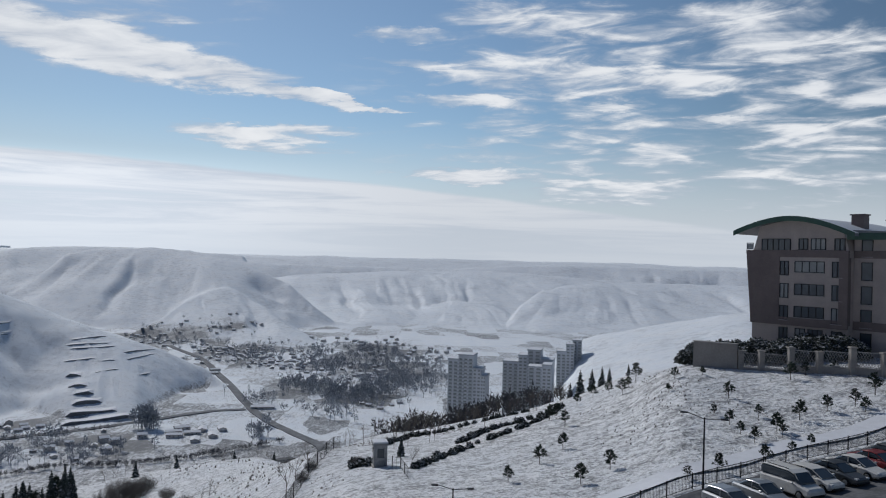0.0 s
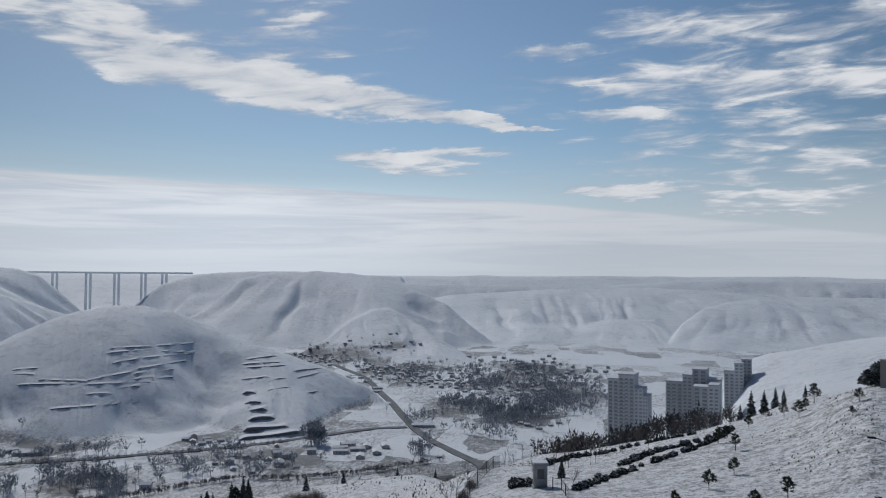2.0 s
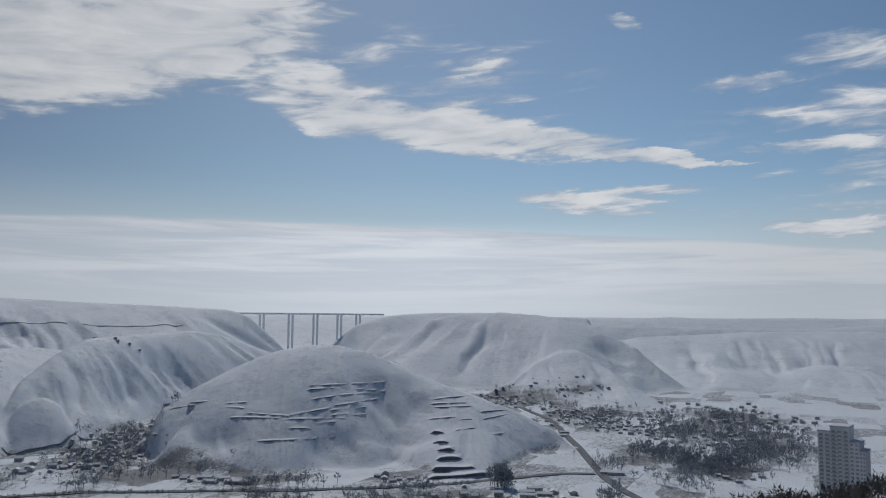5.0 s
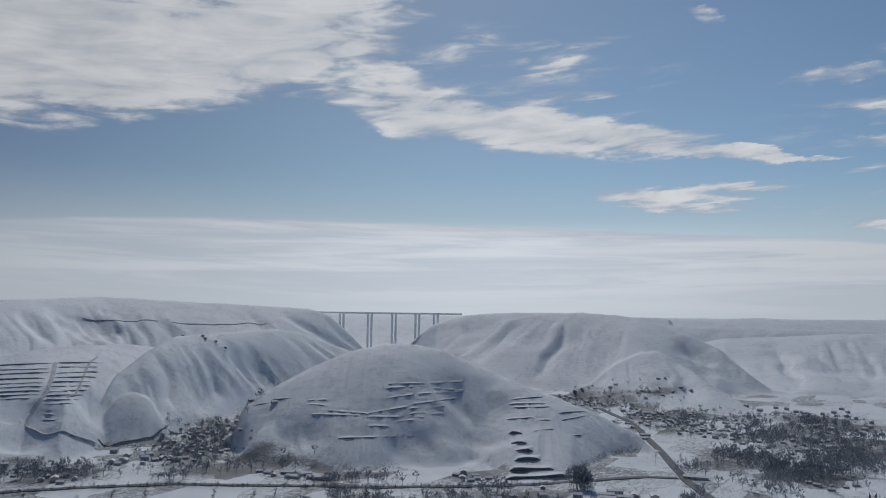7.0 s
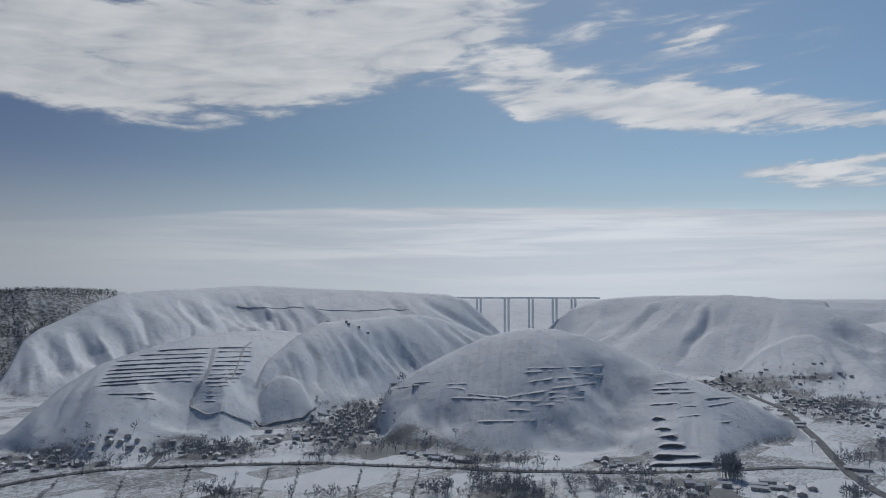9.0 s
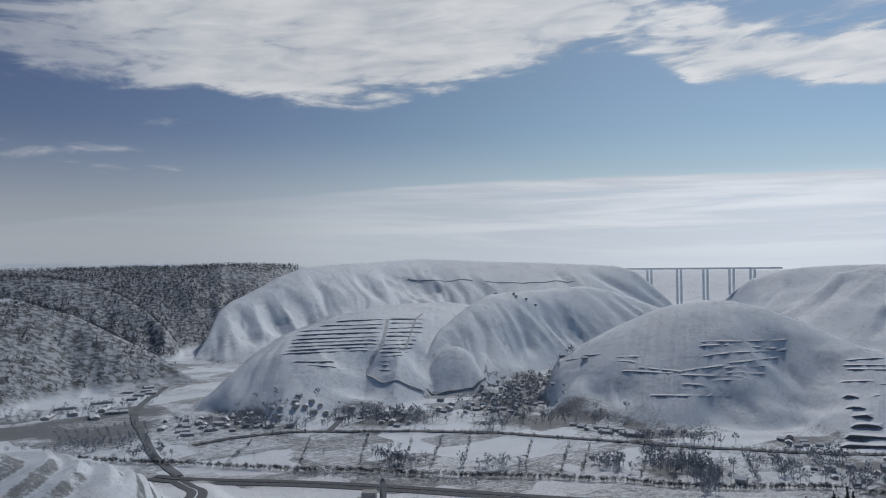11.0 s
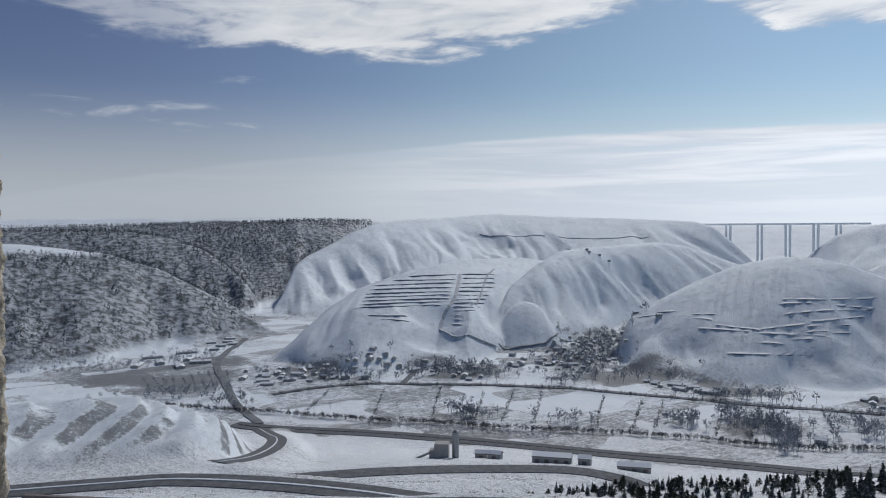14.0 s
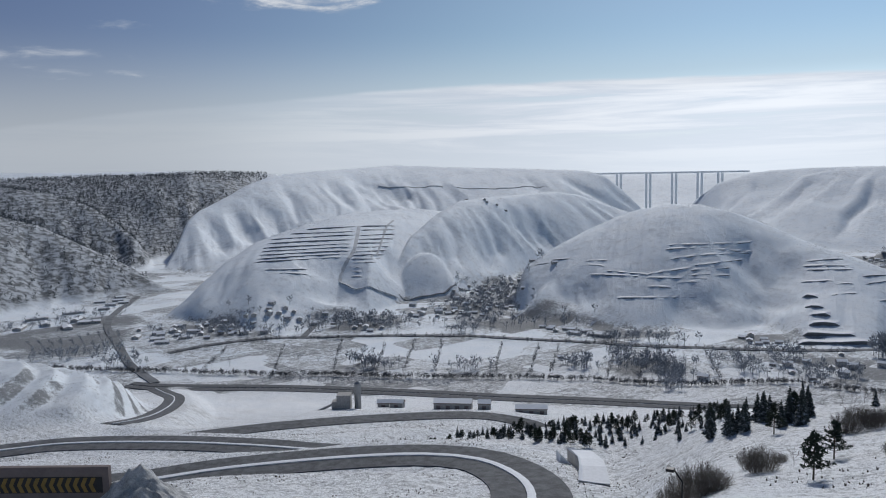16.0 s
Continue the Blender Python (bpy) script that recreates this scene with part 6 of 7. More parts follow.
def car_park():
    v, f = [], []
    nx, ny = 36, 12
    for i in range(nx):
        for j in range(ny):
            p = lot_point(-42 + i * 2.6, 0.5 + j * 2.2)
            v.append((p.x, p.y, p.z + 0.06))
    for i in range(nx - 1):
        for j in range(ny - 1):
            k = i * ny + j
            f.append((k, k + 1, k + ny + 1, k + ny))
    tagged(new("parking_lot", mesh("parking_lot", v, f, ASPHALT)), "dark wet asphalt car park beside the slope", "car park", kind="structure")
    # a cleared snow path on the slope side
    s = Shape()
    n = 40
    for i in range(n):
        for o in (-2.2, -4.4):
            p = lot_point(-40 + i * 2.4, o + 0.3 * math.sin(i))
            s.v.append((p.x, p.y, p.z + 0.14))
    s.f = [(2 * i + 1, 2 * i, 2 * i + 2, 2 * i + 3) for i in range(n - 1)]
    tagged(new("snow_path", s.mesh("snow_path", SNOW)), "trodden snow path along the railing", "path", kind="structure")


def railing(name, points, tall, label, category, gap=0.14, every=14):
    """A metal railing of posts, two rails and upright bars, bay by bay."""
    r = thing(name, Matrix(), label, category)
    for k, (p, q) in enumerate(zip(points[:-1], points[1:])):
        p, q = Vector(p), Vector(q)
        part("post", Shape().rod(p - Vector((0, 0, 0.4)), p + Vector((0, 0, tall + 0.1)), 0.05, 0.05, 6), IRON, r)
        part("rail", Shape().rod(p + Vector((0, 0, tall)), q + Vector((0, 0, tall)), 0.03, 0.03, 5).rod(p + Vector((0, 0, 0.15)), q + Vector((0, 0, 0.15)), 0.025, 0.025, 5), IRON, r)
        n = max(2, int((q - p).length / gap))
        bars = Shape()
        for i in range(1, n):
            c = p.lerp(q, i / n)
            bars.rod(c + Vector((0, 0, 0.15)), c + Vector((0, 0, tall)), 0.014, 0.014, 4, False)
        tagged(part("bar_panel", bars, IRON, r), kind="stuff")
    return r


car_park()
railing("car_park_railing", [lot_point(-30 + 2.5 * k, 0.0) for k in range(29)], 1.15, "black metal railing between car park and snowy slope", "railing")


def street_lamp(place, tall, heading, label, arms=((-1, 1.15, 0.38), (1, 1.1, 0.05)), stout=1.0):
    m = facing(place, heading)
    lamp = thing("street_lamp", m, label, "street lamp", "street lamps")
    part("pole", Shape().rod((0, 0, -0.5), (0, 0, tall), 0.085, 0.05, 10).rod((0, 0, -0.1), (0, 0, 0.7), 0.13, 0.12, 10), IRON, lamp)
    for s, l, up in arms:
        arm = part("arm", Shape().rod((0, 0, tall - 0.12), (s * l, 0, tall - 0.12 + up), 0.035 * stout, 0.03 * stout, 6), IRON, lamp)
        x, z = s * l, tall - 0.12 + up
        part("lamp_head", Shape().box((min(x, x + s * 0.55), -0.14 * stout, z - 0.05 * stout), (max(x, x + s * 0.55), 0.14 * stout, z + 0.06 * stout), chamfer=0.03), IRON, arm)
    return lamp


p = at(-18.4, 61.0)
p.z = ground_z(p.x, p.y)
street_lamp(p, EYE_Z - 10.93 - p.z + 0.05, -16, "black two-armed street lamp at the edge of the car park")
p = at(32.5, 58.0)
p.z = ground_z(p.x, p.y)
street_lamp(p, EYE_Z - 58 * math.tan(radians(20.7)) - p.z, 22, "black single-armed street lamp on the slope path", ((-1, 0.55, 0.75),), 2.0)
p = at(-1.2, 62.0)
p.z = ground_z(p.x, p.y)
street_lamp(p, EYE_Z - 62 * math.tan(radians(15.9)) - p.z, 8, "black two-armed street lamp below the car park")


def car(along, inward, body_mat, label, kind="saloon", turn=0.0):
    """A parked car: lofted body, glazed cabin, wheels, lamps and mirrors."""
    p = lot_point(along, inward)
    head = math.degrees(math.atan2(FN.y, FN.x)) + turn
    ob = thing("car", facing((p.x, p.y, p.z + 0.05), head), label, "car", "parked cars")
    L, W, H = (4.45, 1.76, 1.46) if kind == "saloon" else ((4.1, 1.74, 1.50) if kind == "hatch" else (4.4, 1.82, 1.84))

    def loft(rows):
        """Cross-sections (x, half width, low, high, edge rounding) joined into a shell."""
        s = Shape()
        v = []
        for x, w, z0, z1, c in rows:
            v += [(x, -w + c, z0), (x, -w, z0 + c), (x, -w * 0.985, z1 - c), (x, -w + 1.6 * c, z1), (x, w - 1.6 * c, z1), (x, w * 0.985, z1 - c), (x, w, z0 + c), (x, w - c, z0)]
        n = len(rows)
        f = [(8 * i + j, 8 * i + (j + 1) % 8, 8 * i + 8 + (j + 1) % 8, 8 * i + 8 + j) for i in range(n - 1) for j in range(8)]
        return s.add(v, f + [tuple(range(8))[::-1], tuple(range(8 * n - 8, 8 * n))])
    h = W / 2
    if kind == "van":
        body = [(-L / 2, h * 0.92, 0.42, 1.05, .08), (-L / 2 + .12, h, 0.28, 1.10, .10), (-0.4, h, 0.22, 1.12, .1), (0.9, h, 0.22, 1.10, .1), (1.25, h * 0.98, 0.24, 1.02, .12), (L / 2 - .2, h * 0.93, 0.28, 0.86, .14), (L / 2, h * 0.78, 0.42, 0.70, .1)]
        cabin = [(-L / 2 + .06, h * 0.90, 1.08, H - .10, .12), (-L / 2 + .3, h * 0.9, 1.08, H, .14), (0.3, h * 0.9, 1.08, H - .02, .14), (0.75, h * 0.88, 1.08, H - .16, .14), (1.35, h * 0.84, 1.02, 1.12, .03)]
    elif kind == "hatch":
        body = [(-L / 2, h * 0.88, 0.42, 0.95, .08), (-L / 2 + .2, h, 0.26, 1.0, .1), (0.0, h, 0.2, 0.98, .1), (1.0, h, 0.22, 0.95, .1), (L / 2 - .25, h * 0.94, 0.26, 0.80, .14), (L / 2, h * 0.76, 0.40, 0.64, .1)]
        cabin = [(-L / 2 + .1, h * 0.80, 0.96, 1.05, .03), (-L / 2 + .55, h * 0.82, 0.96, H - .05, .14), (-0.3, h * 0.82, 0.96, H, .14), (0.35, h * 0.82, 0.96, H - .06, .14), (1.2, h * 0.80, 0.92, 1.0, .03)]
    else:
        body = [(-L / 2, h * 0.85, 0.45, 0.92, .08), (-L / 2 + .25, h * 0.97, 0.26, 0.98, .1), (-0.9, h, 0.2, 0.96, .1), (0.8, h, 0.2, 0.93, .1), (1.3, h * 0.97, 0.22, 0.88, .12), (L / 2 - .2, h * 0.90, 0.28, 0.74, .14), (L / 2, h * 0.72, 0.42, 0.62, .08)]
        cabin = [(-1.55, h * 0.80, 0.94, 0.99, .02), (-0.9, h * 0.80, 0.94, H - .06, .13), (-0.25, h * 0.80, 0.94, H, .14), (0.35, h * 0.80, 0.92, H - .05, .14), (1.1, h * 0.80, 0.88, 0.95, .02)]
    shell = part("body", loft(body), body_mat, ob, smooth_faces=False)
    glassy = part("cabin_glass", loft([(x, w, a, b, c) for x, w, a, b, c in cabin]), GLASS, ob)
    roof = [(x, w * 0.97, b - .05, b + .025, .02) for x, w, a, b, c in cabin if b > H - .2]
    part("roof", loft(roof), body_mat, ob)
    for x in (-1.35, 1.35):
        for s in (-1, 1):
            w = part("wheel", Shape().rod((x, s * (h - .2), .32), (x, s * (h + .01), .32), .32, .32, 16), RUBBER, ob)
            part("rim", Shape().rod((x, s * (h), .32), (x, s * (h + .03), .32), .21, .19, 10), STEEL, w)
    for s in (-1, 1):
        part("headlight", Shape().box((L / 2 - .28, s * h * .62 - .14, .60), (L / 2 - .06, s * h * .62 + .14, .74), chamfer=.03), WHITE, ob)
        part("mirror", Shape().box((.72, s * (h + .1) - .1, .98), (.88, s * (h + .1) + .1, 1.12), chamfer=.03), body_mat, ob)
        part("pillar", Shape().rod((cabin[-2][0], s * h * .78, H - .1), (cabin[-1][0], s * h * .8, .95), .035, .035, 4), body_mat, ob)
        part("pillar", Shape().rod((-.3, s * h * .83, .95), (-.3, s * h * .8, H - .08), .04, .04, 4), body_mat, ob)
    part("bumper", Shape().box((L / 2 - .12, -h * .7, .30), (L / 2 + .04, h * .7, .46), chamfer=.04), BLACK, ob)
    if kind == "van":
        for s in (-1, 1):
            part("roof_rail", Shape().rod((-1.7, s * h * .72, H + .08), (.2, s * h * .72, H + .06), .025, .025, 5).rod((-1.7, s * h * .72, H), (-1.7, s * h * .72, H + .08), .02, .02, 4).rod((.2, s * h * .72, H - .02), (.2, s * h * .72, H + .06), .02, .02, 4), BLACK, ob)


SILVER, WHITE_CAR, GREY_CAR, RED_CAR = paint("silver_paint", (0.38, 0.40, 0.42), 0.3, 0.6), paint("white_paint", (0.62, 0.62, 0.60), 0.3, 0.0), paint("grey_paint", (0.08, 0.09, 0.10), 0.3, 0.5), paint("red_paint", (0.22, 0.02, 0.025), 0.3, 0.2)
for along, mat, label, kind in ((1.3, SILVER, "silver estate car parked by the railing", "hatch"), (4.3, SILVER, "silver saloon car parked by the railing", "saloon"), (7.3, WHITE_CAR, "white people carrier with black roof rails", "van"), (9.6, WHITE_CAR, "white hatchback parked by the railing", "hatch"),
                                (12.0, GREY_CAR, "dark grey saloon car parked by the railing", "saloon"), (14.3, WHITE_CAR, "white saloon car with a dark sunroof", "saloon"), (16.7, RED_CAR, "dark red saloon car parked by the railing", "saloon"), (19.2, GREY_CAR, "dark grey hatchback parked by the railing", "hatch")):
    car(along - 0.4, 5.4, mat, label, kind, random.Random(int(along * 10)).uniform(-3, 3))


# ---- watchman's kiosk with rails, and the site fence ----
def kiosk():
    p = on_ground(4.1, 87.0)
    k = thing("kiosk", facing(p, 12) @ Matrix.Diagonal((0.74, 0.74, 1.05, 1)), "small grey watchman's kiosk with a snowy flat roof", "kiosk")
    part("floor_slab", Shape().box((-1.1, -1.1, -0.6), (1.1, 1.1, 0.12)), CONCRETE, k)
    part("body", Shape().box((-0.95, -0.95, 0.12), (0.95, 0.95, 2.3), chamfer=0.03), STEEL, k)
    roof = part("roof", Shape().box((-1.15, -1.15, 2.3), (1.15, 1.15, 2.46), chamfer=0.03), STEEL, k)
    part("snow_cover", Shape().box((-1.1, -1.1, 2.46), (1.1, 1.1, 2.62), chamfer=0.06), SNOW, roof)
    part("window", Shape().box((-0.5, -0.99, 1.0), (0.5, -0.93, 1.95)), GLASS, k)
    part("side_window", Shape().box((-0.99, -0.6, 1.0), (-0.93, 0.5, 1.95)), GLASS, k)
    part("door", Shape().box((0.93, -0.45, 0.14), (0.99, 0.45, 2.1)), TAUPE, k)


kiosk()
railing("kiosk_railing", [on_ground(a, r) for a, r in ((3.2, 85.5), (2.6, 84.5), (2.3, 80.5), (2.0, 77.0))], 1.1, "black handrail beside the kiosk steps", "railing", 0.8)
railing("site_fence", [on_ground(a, r) for a, r in ((11.3, 70), (10.6, 76), (10.1, 82), (9.6, 88), (9.1, 94), (8.5, 100), (7.9, 107), (7.4, 113), (6.9, 118))], 1.7, "dark metal fence running down the snowy slope", "fence", 0.35)


# ---- houses in the valley ----
def house_meshes(w, d, h, pitch, seed):
    wall = Shape().box((-w / 2, -d / 2, -1.5), (w / 2, d / 2, h))
    wall.add([(-w / 2, -d / 2, h), (-w / 2, d / 2, h), (-w / 2, 0, h + pitch), (w / 2, -d / 2, h), (w / 2, d / 2, h), (w / 2, 0, h + pitch)], [(0, 2, 1), (3, 4, 5)])
    roof = Shape().prism([(-d / 2 - 0.5, h - 0.25), (0, h + pitch), (d / 2 + 0.5, h - 0.25), (d / 2 + 0.5, h + 0.15), (0, h + pitch + 0.45), (-d / 2 - 0.5, h + 0.15)], -w / 2 - 0.4, w / 2 + 0.4, pose(0, 0, 0, 0, 0, 90))
    win = [Shape().box((x - 0.6, -d / 2 - 0.05, h * 0.4), (x + 0.6, -d / 2 + 0.1, h * 0.4 + 1.2)).mesh("window", GLASS) for x in (-w * 0.27, w * 0.27)]
    door = Shape().box((-0.5, -d / 2 - 0.06, -0.5), (0.5, -d / 2 + 0.1, 2.0)).mesh("door", TAUPE)
    return wall.mesh("wall", HOUSE), roof.mesh("roof", SNOWY_ROOF), win, door


SNOWY_ROOF = snowy("snow_laden_roof", (0.15, 0.12, 0.11), (0.24, 0.2, 0.18), (0.80, 0.82, 0.85), 0.25)
HOUSES = [house_meshes(*a) for a in ((9, 7, 2.8, 1.5, 1), (11, 8, 4.6, 1.8, 2), (7, 5.5, 2.4, 1.2, 3), (18, 9, 3.2, 1.5, 4), (32, 12, 3.4, 1.6, 5))]
CLUSTERS = [(21.2, 1470, 1.4, 40, 20, 0), (19.2, 1400, 1.1, 40, 20, 0), (15.4, 1250, 1.1, 55, 34, 0), (12.8, 1190, 1.2, 60, 40, 0), (11.2, 1120, 0.9, 44, 20, 0), (16.0, 1030, 0.35, 12, 4, 3), (22.6, 676, 1.0, 14, 7, 0),
            (17.6, 684, 0.7, 14, 7, 3), (16.4, 672, 0.5, 8, 2, 4), (15.8, 680, 0.5, 12, 5, 3), (12.8, 798, 0.3, 5, 1, 4), (7.1, 1050, 1.6, 45, 18, 0), (4.3, 1010, 1.5, 45, 16, 0), (2.4, 1256, 1.6, 60, 16, 1), (4.3, 806, 1.0, 20, 6, 0), (14.8, 1490, 0.9, 40, 12, 0), (5.1, 1405, 1.6, 50, 14, 1)]
CLUSTERS_WEST = [(68.8, 806, 0.8, 16, 7, 3), (66.5, 832, 1.5, 14, 18, 0), (64.3, 800, 1.3, 12, 12, 0), (60.8, 838, 0.9, 6, 6, 0), (57.2, 836, 1.4, 10, 10, 0), (54.8, 795, 1.0, 12, 7, 0), (47.3, 900, 1.5, 24, 26, 0), (48.6, 872, 0.8, 14, 8, 0), (45.9, 970, 1.4, 36, 32, 0),
                 (44.9, 1040, 0.9, 22, 14, 0), (41.7, 768, 0.4, 6, 4, 0), (40.1, 758, 0.5, 6, 4, 3), (38.2, 738, 0.2, 3, 1, 4), (72.6, 1070, 0.9, 30, 6, 3), (75.3, 945, 1.2, 24, 7, 4), (31.5, 598, 0.2, 4, 1, 1), (41.4, 645, 0.2, 4, 1, 0), (51.1, 860, 0.7, 14, 5, 0), (28.2, 752, 0.9, 8, 7, 0), (26.0, 650, 1.2, 14, 5, 0), (46.4, 1335, 0.7, 5, 5, 2)]
rnd = random.Random(5)
built = []
for az, r, da, dr, n, kind in CLUSTERS + CLUSTERS_WEST:
    for _ in range(n):
        for _ in range(12):
            a, d = az + rnd.gauss(0, da), r + rnd.gauss(0, dr)
            p = at(a, d)
            big = kind if kind else rnd.choice((0, 0, 0, 2, 2, 1))
            room = (9, 11, 8, 15, 25)[big]
            if all((p.x - q[0])**2 + (p.y - q[1])**2 > (room * 0.5 + q[2] * 0.5)**2 for q in built):
                break
        else:
            continue
        built.append((p.x, p.y, room))
        g = on_ground(a, d)
        wall, roof, wins, door = HOUSES[big]
        label = ("small snow-roofed village house among bare gardens", "two-storey village house with snow on its roof", "low snow-roofed outbuilding by the village", "long shed with a snow-covered roof", "large low shed with a snow-covered roof")[big]
        h = thing("house" if big < 2 else "shed", facing(g, rnd.choice((0, 12, -15, 80, 95)) + az + rnd.gauss(0, 6)) @ Matrix.Diagonal((0.7, 0.7, 0.7, 1)), label, "house" if big < 2 else "shed", "valley village" if az < 30 else "villages below the hills")
        part("wall", wall, None, h), part("roof", roof, None, h), part("door", door, None, h)
        for w in wins:
            part("window", w, None, h)


# ---- gravel works and sheds by the carriageway ----
def works():
    p = on_ground(56.6, 462)
    w = thing("concrete_plant", facing(p, 50), "grey concrete mixing plant with a tall silo", "factory")
    part("mixer_house", Shape().box((-6, -4, -2), (2, 4, 9), chamfer=0.2).box((-9, -3, -2), (-6, 3, 5)), CONCRETE, w)
    part("silo", Shape().rod((6, 0, -1), (6, 0, 15), 2.0, 2.0, 14).rod((6, 0, 15), (6, 0, 16.5), 2.0, 0.6, 14), STEEL, w)
    part("conveyor", Shape().box((-18, -0.8, -0.5), (0, 0.8, 0.6), pose(-4, 0, 5, 0, -24, 0)), STEEL, w)
    part("leg_frame", Shape().rod((4.5, -1.5, -2), (4.5, -1.5, 3), .2).rod((7.5, 1.5, -2), (7.5, 1.5, 3), .2), IRON, w)
    for a, r, l, wd, h, t in ((48.9, 460, 22, 9, 4.5, 42), (46.6, 455, 7, 6, 4.0, 40), (43.2, 452, 18, 7, 3.2, 44), (53.0, 470, 8, 5, 3.2, 35), (54.0, 478, 7, 5, 3.0, 50)):
        p = on_ground(a, r)
        s = thing("shed", facing(p, t), "long metal shed with a snow-covered roof", "shed", "sheds by the carriageway")
        part("wall", Shape().box((-l / 2, -wd / 2, -1.5), (l / 2, wd / 2, h)), CONCRETE, s)
        part("roof", Shape().prism([(-wd / 2 - .5, h - .1), (0, h + 1.6), (wd / 2 + .5, h - .1), (wd / 2 + .5, h + .3), (0, h + 2.0), (-wd / 2 - .5, h + .3)], -l / 2 - .4, l / 2 + .4, pose(0, 0, 0, 0, 0, 90)), SNOWY_ROOF, s)
        n = int(l / 5)
        for k in range(n):
            x = -l / 2 + l * (k + .5) / n
            part("door", Shape().box((x - 1.2, -wd / 2 - .06, -.5), (x + 1.2, -wd / 2 + .1, h * .7)), TAUPE, s)


works()


# ---- culvert on the slope ----
def culvert():
    """A curved retaining wall beside a culvert mouth, its top level under snow."""
    edge = [at(a, r) for a, r in ((40.6, 203), (40.15, 196), (39.85, 188), (39.75, 180), (39.8, 171))]
    back = [at(a, r) for a, r in ((38.9, 203), (38.5, 196), (38.1, 188), (37.8, 180), (37.5, 171))]
    c = thing("culvert", Matrix(), "pale concrete culvert wall under a smooth sheet of snow", "culvert")

    def slab(a, b, low, high):
        s, n = Shape(), len(a)
        v = []
        for i, (p, q) in enumerate(zip(a, b)):
            z = ground_z(p.x, p.y) - (0, 0, 0.2, 1.0, 3.0)[i]
            v += [(p.x, p.y, z + low), (p.x, p.y, z + high), (q.x, q.y, ground_z(q.x, q.y) + (0.3 if high < 3.4 else 0.5)), (q.x, q.y, z + low)]
        f = [(0, 1, 2, 3), (4 * n - 1, 4 * n - 2, 4 * n - 3, 4 * n - 4)] + [(4 * i + (j + 1) % 4, 4 * i + j, 4 * i + 4 + j, 4 * i + 4 + (j + 1) % 4) for i in range(n - 1) for j in range(4)]
        return s.add(v, f)
    part("retaining_wall", slab(edge, back, -3, 3.2), CONCRETE, c)
    part("snow_cover", slab(edge, back, 3.0, 3.5), SNOW, c)
    out = [at(a, r) for a, r in ((41.4, 199), (41.1, 192))]
    inn = [at(a, r) for a, r in ((40.6, 199), (40.3, 192))]
    part("wing_wall", slab(out, inn, -3, 2.2), PALE_CONCRETE, c)


culvert()


# ---- yellow and black barrier with a ploughed snow heap ----
def barrier():
    a, b = at(83.5, 58.6, -17.6), at(72.9, 52.7, -17.6)
    d = b - a
    l = d.length
    m = facing((a.x, a.y, a.z), math.degrees(math.atan2(d.y, d.x)))
    w = thing("barrier_wall", m, "concrete barrier wall with a yellow and black chevron band", "barrier")
    # taupe instead of concrete grey paints in the shade on this face
    part("wall_face", Shape().box((-1.5, -0.15, -4.0), (l, 0.25, 0.0), chamfer=0.03), TAUPE, w)
    part("warning_board", Shape().box((-1.4, -0.20, -1.62), (l - 0.4, -0.16, -0.62)), BLACK, w, "black warning board")
    x = -1.2
    while x < l - 1.0:
        part("chevron", Shape().add([(x + o, -0.215, z) for o, z in ((0, -.66), (.26, -.66), (.05, -1.12), (.26, -1.58), (0, -1.58), (-.21, -1.12))] + [(x + o, -0.2, z) for o, z in ((0, -.66), (.26, -.66), (.05, -1.12), (.26, -1.58), (0, -1.58), (-.21, -1.12))], [(0, 1, 2, 3, 4, 5), (11, 10, 9, 8, 7, 6)] + [(k, 6 + k, 6 + (k + 1) % 6, (k + 1) % 6) for k in range(6)]), YELLOW, w)
        x += 0.50
    n = 44
    v, f = [], []
    for i in range(n):
        for j in range(n):
            u, t = i / (n - 1) * 2 - 1, j / (n - 1) * 2 - 1
            rad = math.hypot(u, t)
            k = max(0.0, 1 - rad)
            lump = 0.22 * noise.noise(Vector((u * 2.5, t * 2.5, 1))) + 0.10 * noise.noise(Vector((u * 6, t * 6, 4))) + 0.05 * noise.noise(Vector((u * 15, t * 15, 9)))
            v.append((u * 4.6, t * 3.6, -0.9 + 3.9 * k ** 0.9 * (1 + lump) + 0.25 * lump))
            if i and j:
                q = i * n + j
                f.append((q - n - 1, q - 1, q, q - n))
    c = at(70.9, 52.0, -20.6)
    tagged(new("snow_heap", mesh("snow_heap", v, f, DIRTY_SNOW)), "dirty ploughed snow heap beside the barrier", "snow heap").matrix_basis = facing(c, 30)
    v, f = [], []
    for i in range(14):
        for j in range(8):
            q = at(69.8 + i * 1.4, 40 + j * 2.8)
            v.append((q.x, q.y, EYE_Z - 21.2))
            if i and j:
                k = i * 8 + j
                f.append((k - 9, k - 8, k, k - 1))
    slab = Shape().add(v, f)
    tagged(new("terrace_slab", slab.mesh("terrace_slab", SNOW)), "snow-covered parking terrace behind the barrier", "terrace", kind="structure")
    railing("terrace_railing", [at(z, r, -21.2) for z, r in ((70.2, 48.0), (70.0, 45.2), (70.0, 42.5))], 1.2, "black railing at the edge of the parking terrace", "railing")


DIRTY_SNOW = plain("dirty_snow", (0.42, 0.42, 0.42), 0.8, scale=1.4, vary=0.45, bump=0.8)
barrier()


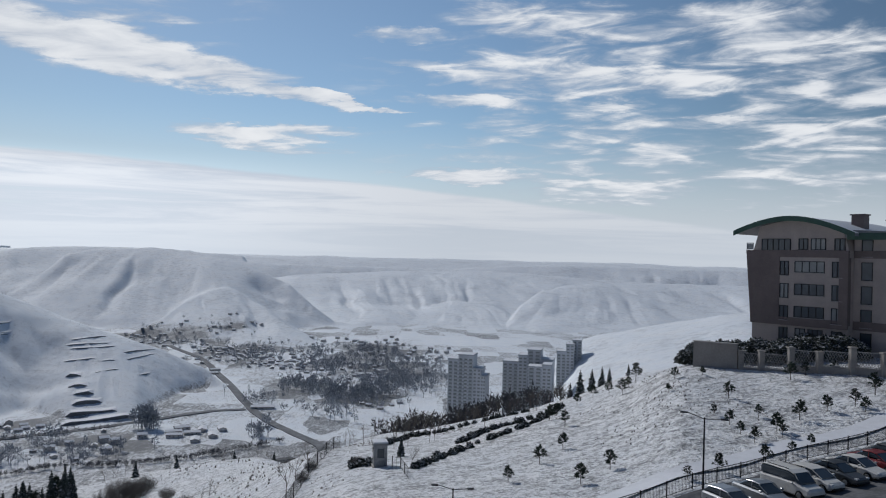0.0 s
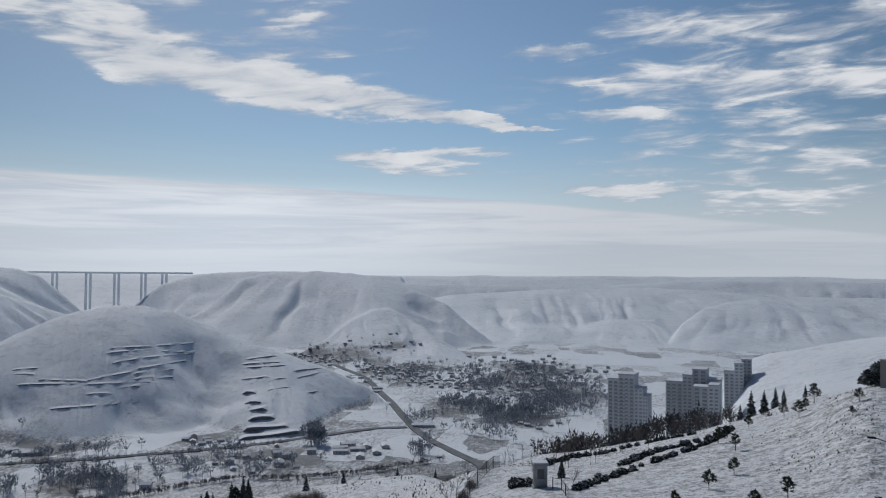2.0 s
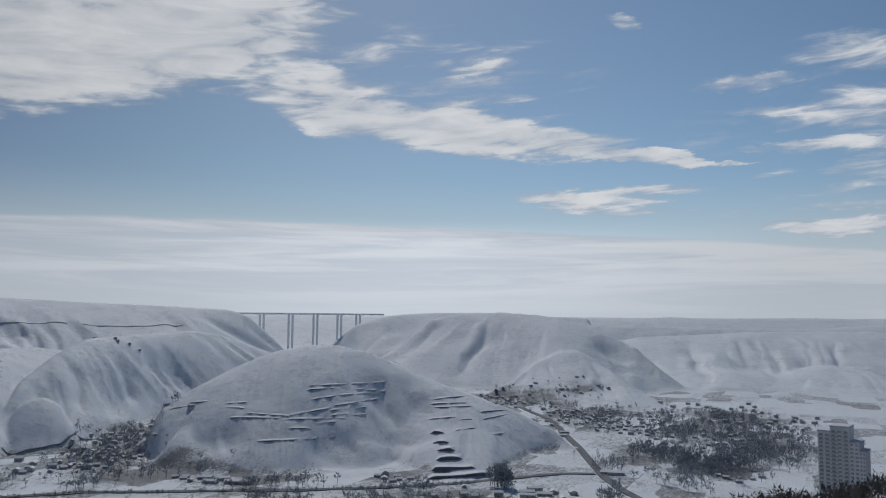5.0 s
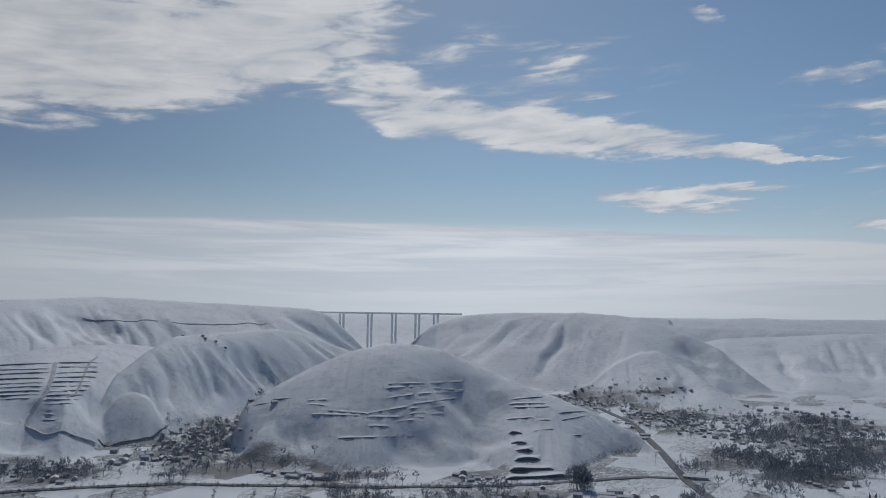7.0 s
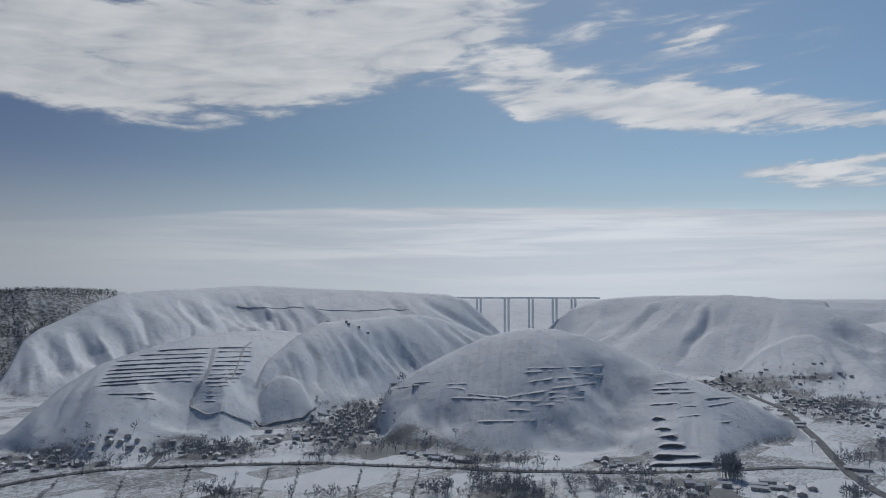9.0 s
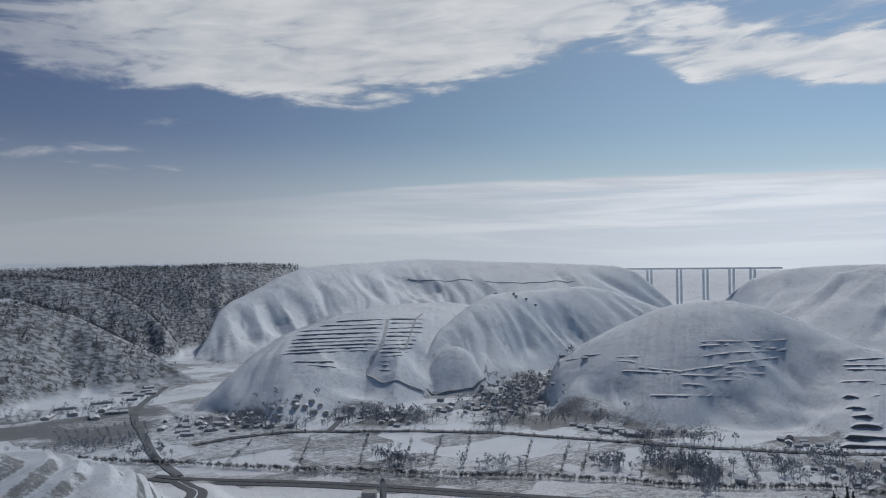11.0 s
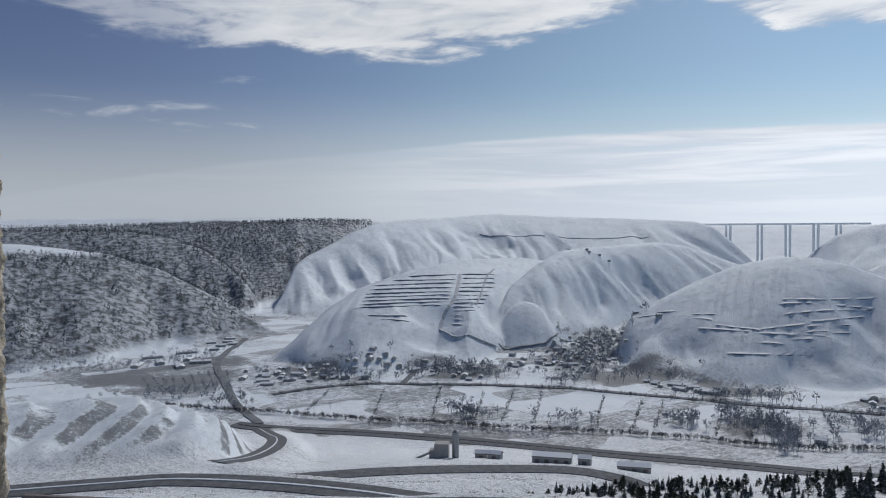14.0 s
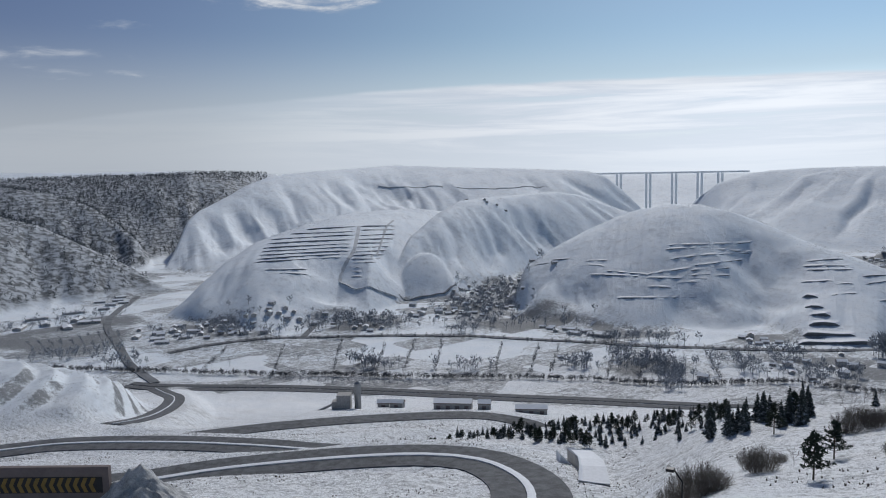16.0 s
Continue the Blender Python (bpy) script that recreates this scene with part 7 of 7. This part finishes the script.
# ---- the house where the camera stands: rough stucco beside an open loggia ----
def home():
    x0, y0 = -0.995, 0.103
    # a profile round the corner of the loggia's side wall, fine near the corner
    prof = [(x0, y0 - 0.012 - 0.6 * (1 - k / 70) ** 1.6, 1, 0) for k in range(70)]
    prof += [(x0 - 0.012 * (1 - math.cos(t)), y0 - 0.012 * (1 - math.sin(t)), math.cos(t), math.sin(t)) for t in (math.pi / 2 * k / 6 for k in range(1, 7))]
    prof += [(x0 - 0.012 - 0.02 * k, y0, 0, 1) for k in range(1, 14)]
    nz = 420
    v, f = [], []
    for i in range(nz):
        z = EYE_Z - 0.75 + 1.5 * i / (nz - 1)
        for x, y, nx, ny in prof:
            q = Vector((x, y, z))
            d = 0.0035 * noise.noise(q * 110) + 0.0028 * noise.noise(q * 240) + 0.002 * noise.noise(q * 25)
            v.append((x + nx * d, y + ny * d, z))
    n = len(prof)
    f = [(i * n + j, i * n + j + 1, (i + 1) * n + j + 1, (i + 1) * n + j) for i in range(nz - 1) for j in range(n - 1)]
    tagged(new("wall_jamb", mesh("wall_jamb", v, f, STUCCO, True)), "rough grey-brown stucco wall beside the open loggia", "wall", kind="structure")
    e = EYE_Z
    for name, lo, hi in (("wall_west", (-9, -12, e - 22), (x0 - 0.02, y0 - 0.02, e - 1.6)), ("wall_west_loggia", (-9, -12, e - 1.6), (x0 - 0.016, y0 - 0.016, e + 1.15)), ("wall_east_loggia", (2.6, -12, e - 1.6), (12, y0, e + 1.15)),
                         ("wall_back", (x0, -12, e - 1.6), (2.6, -1.7, e + 1.15)), ("wall_below", (x0, -12, e - 22), (12, y0, e - 1.6)), ("wall_above", (-9, -12, e + 1.15), (12, y0, e + 6))):
        tagged(new(name, Shape().box(lo, hi).mesh(name, STUCCO)), "stucco wall of the house with the loggia", "wall", kind="structure")
    tagged(new("floor", Shape().box((x0, -1.7, e - 1.6), (2.6, y0 + 0.1, e - 1.55)).mesh("floor", CONCRETE)), "concrete loggia floor", "floor", kind="structure")
    tagged(new("parapet", Shape().box((x0, y0 - 0.16, e - 1.55), (2.6, y0 - 0.02, e - 0.60), chamfer=0.01).mesh("parapet", STUCCO)), "low stucco parapet of the loggia", "parapet", kind="structure")


home()
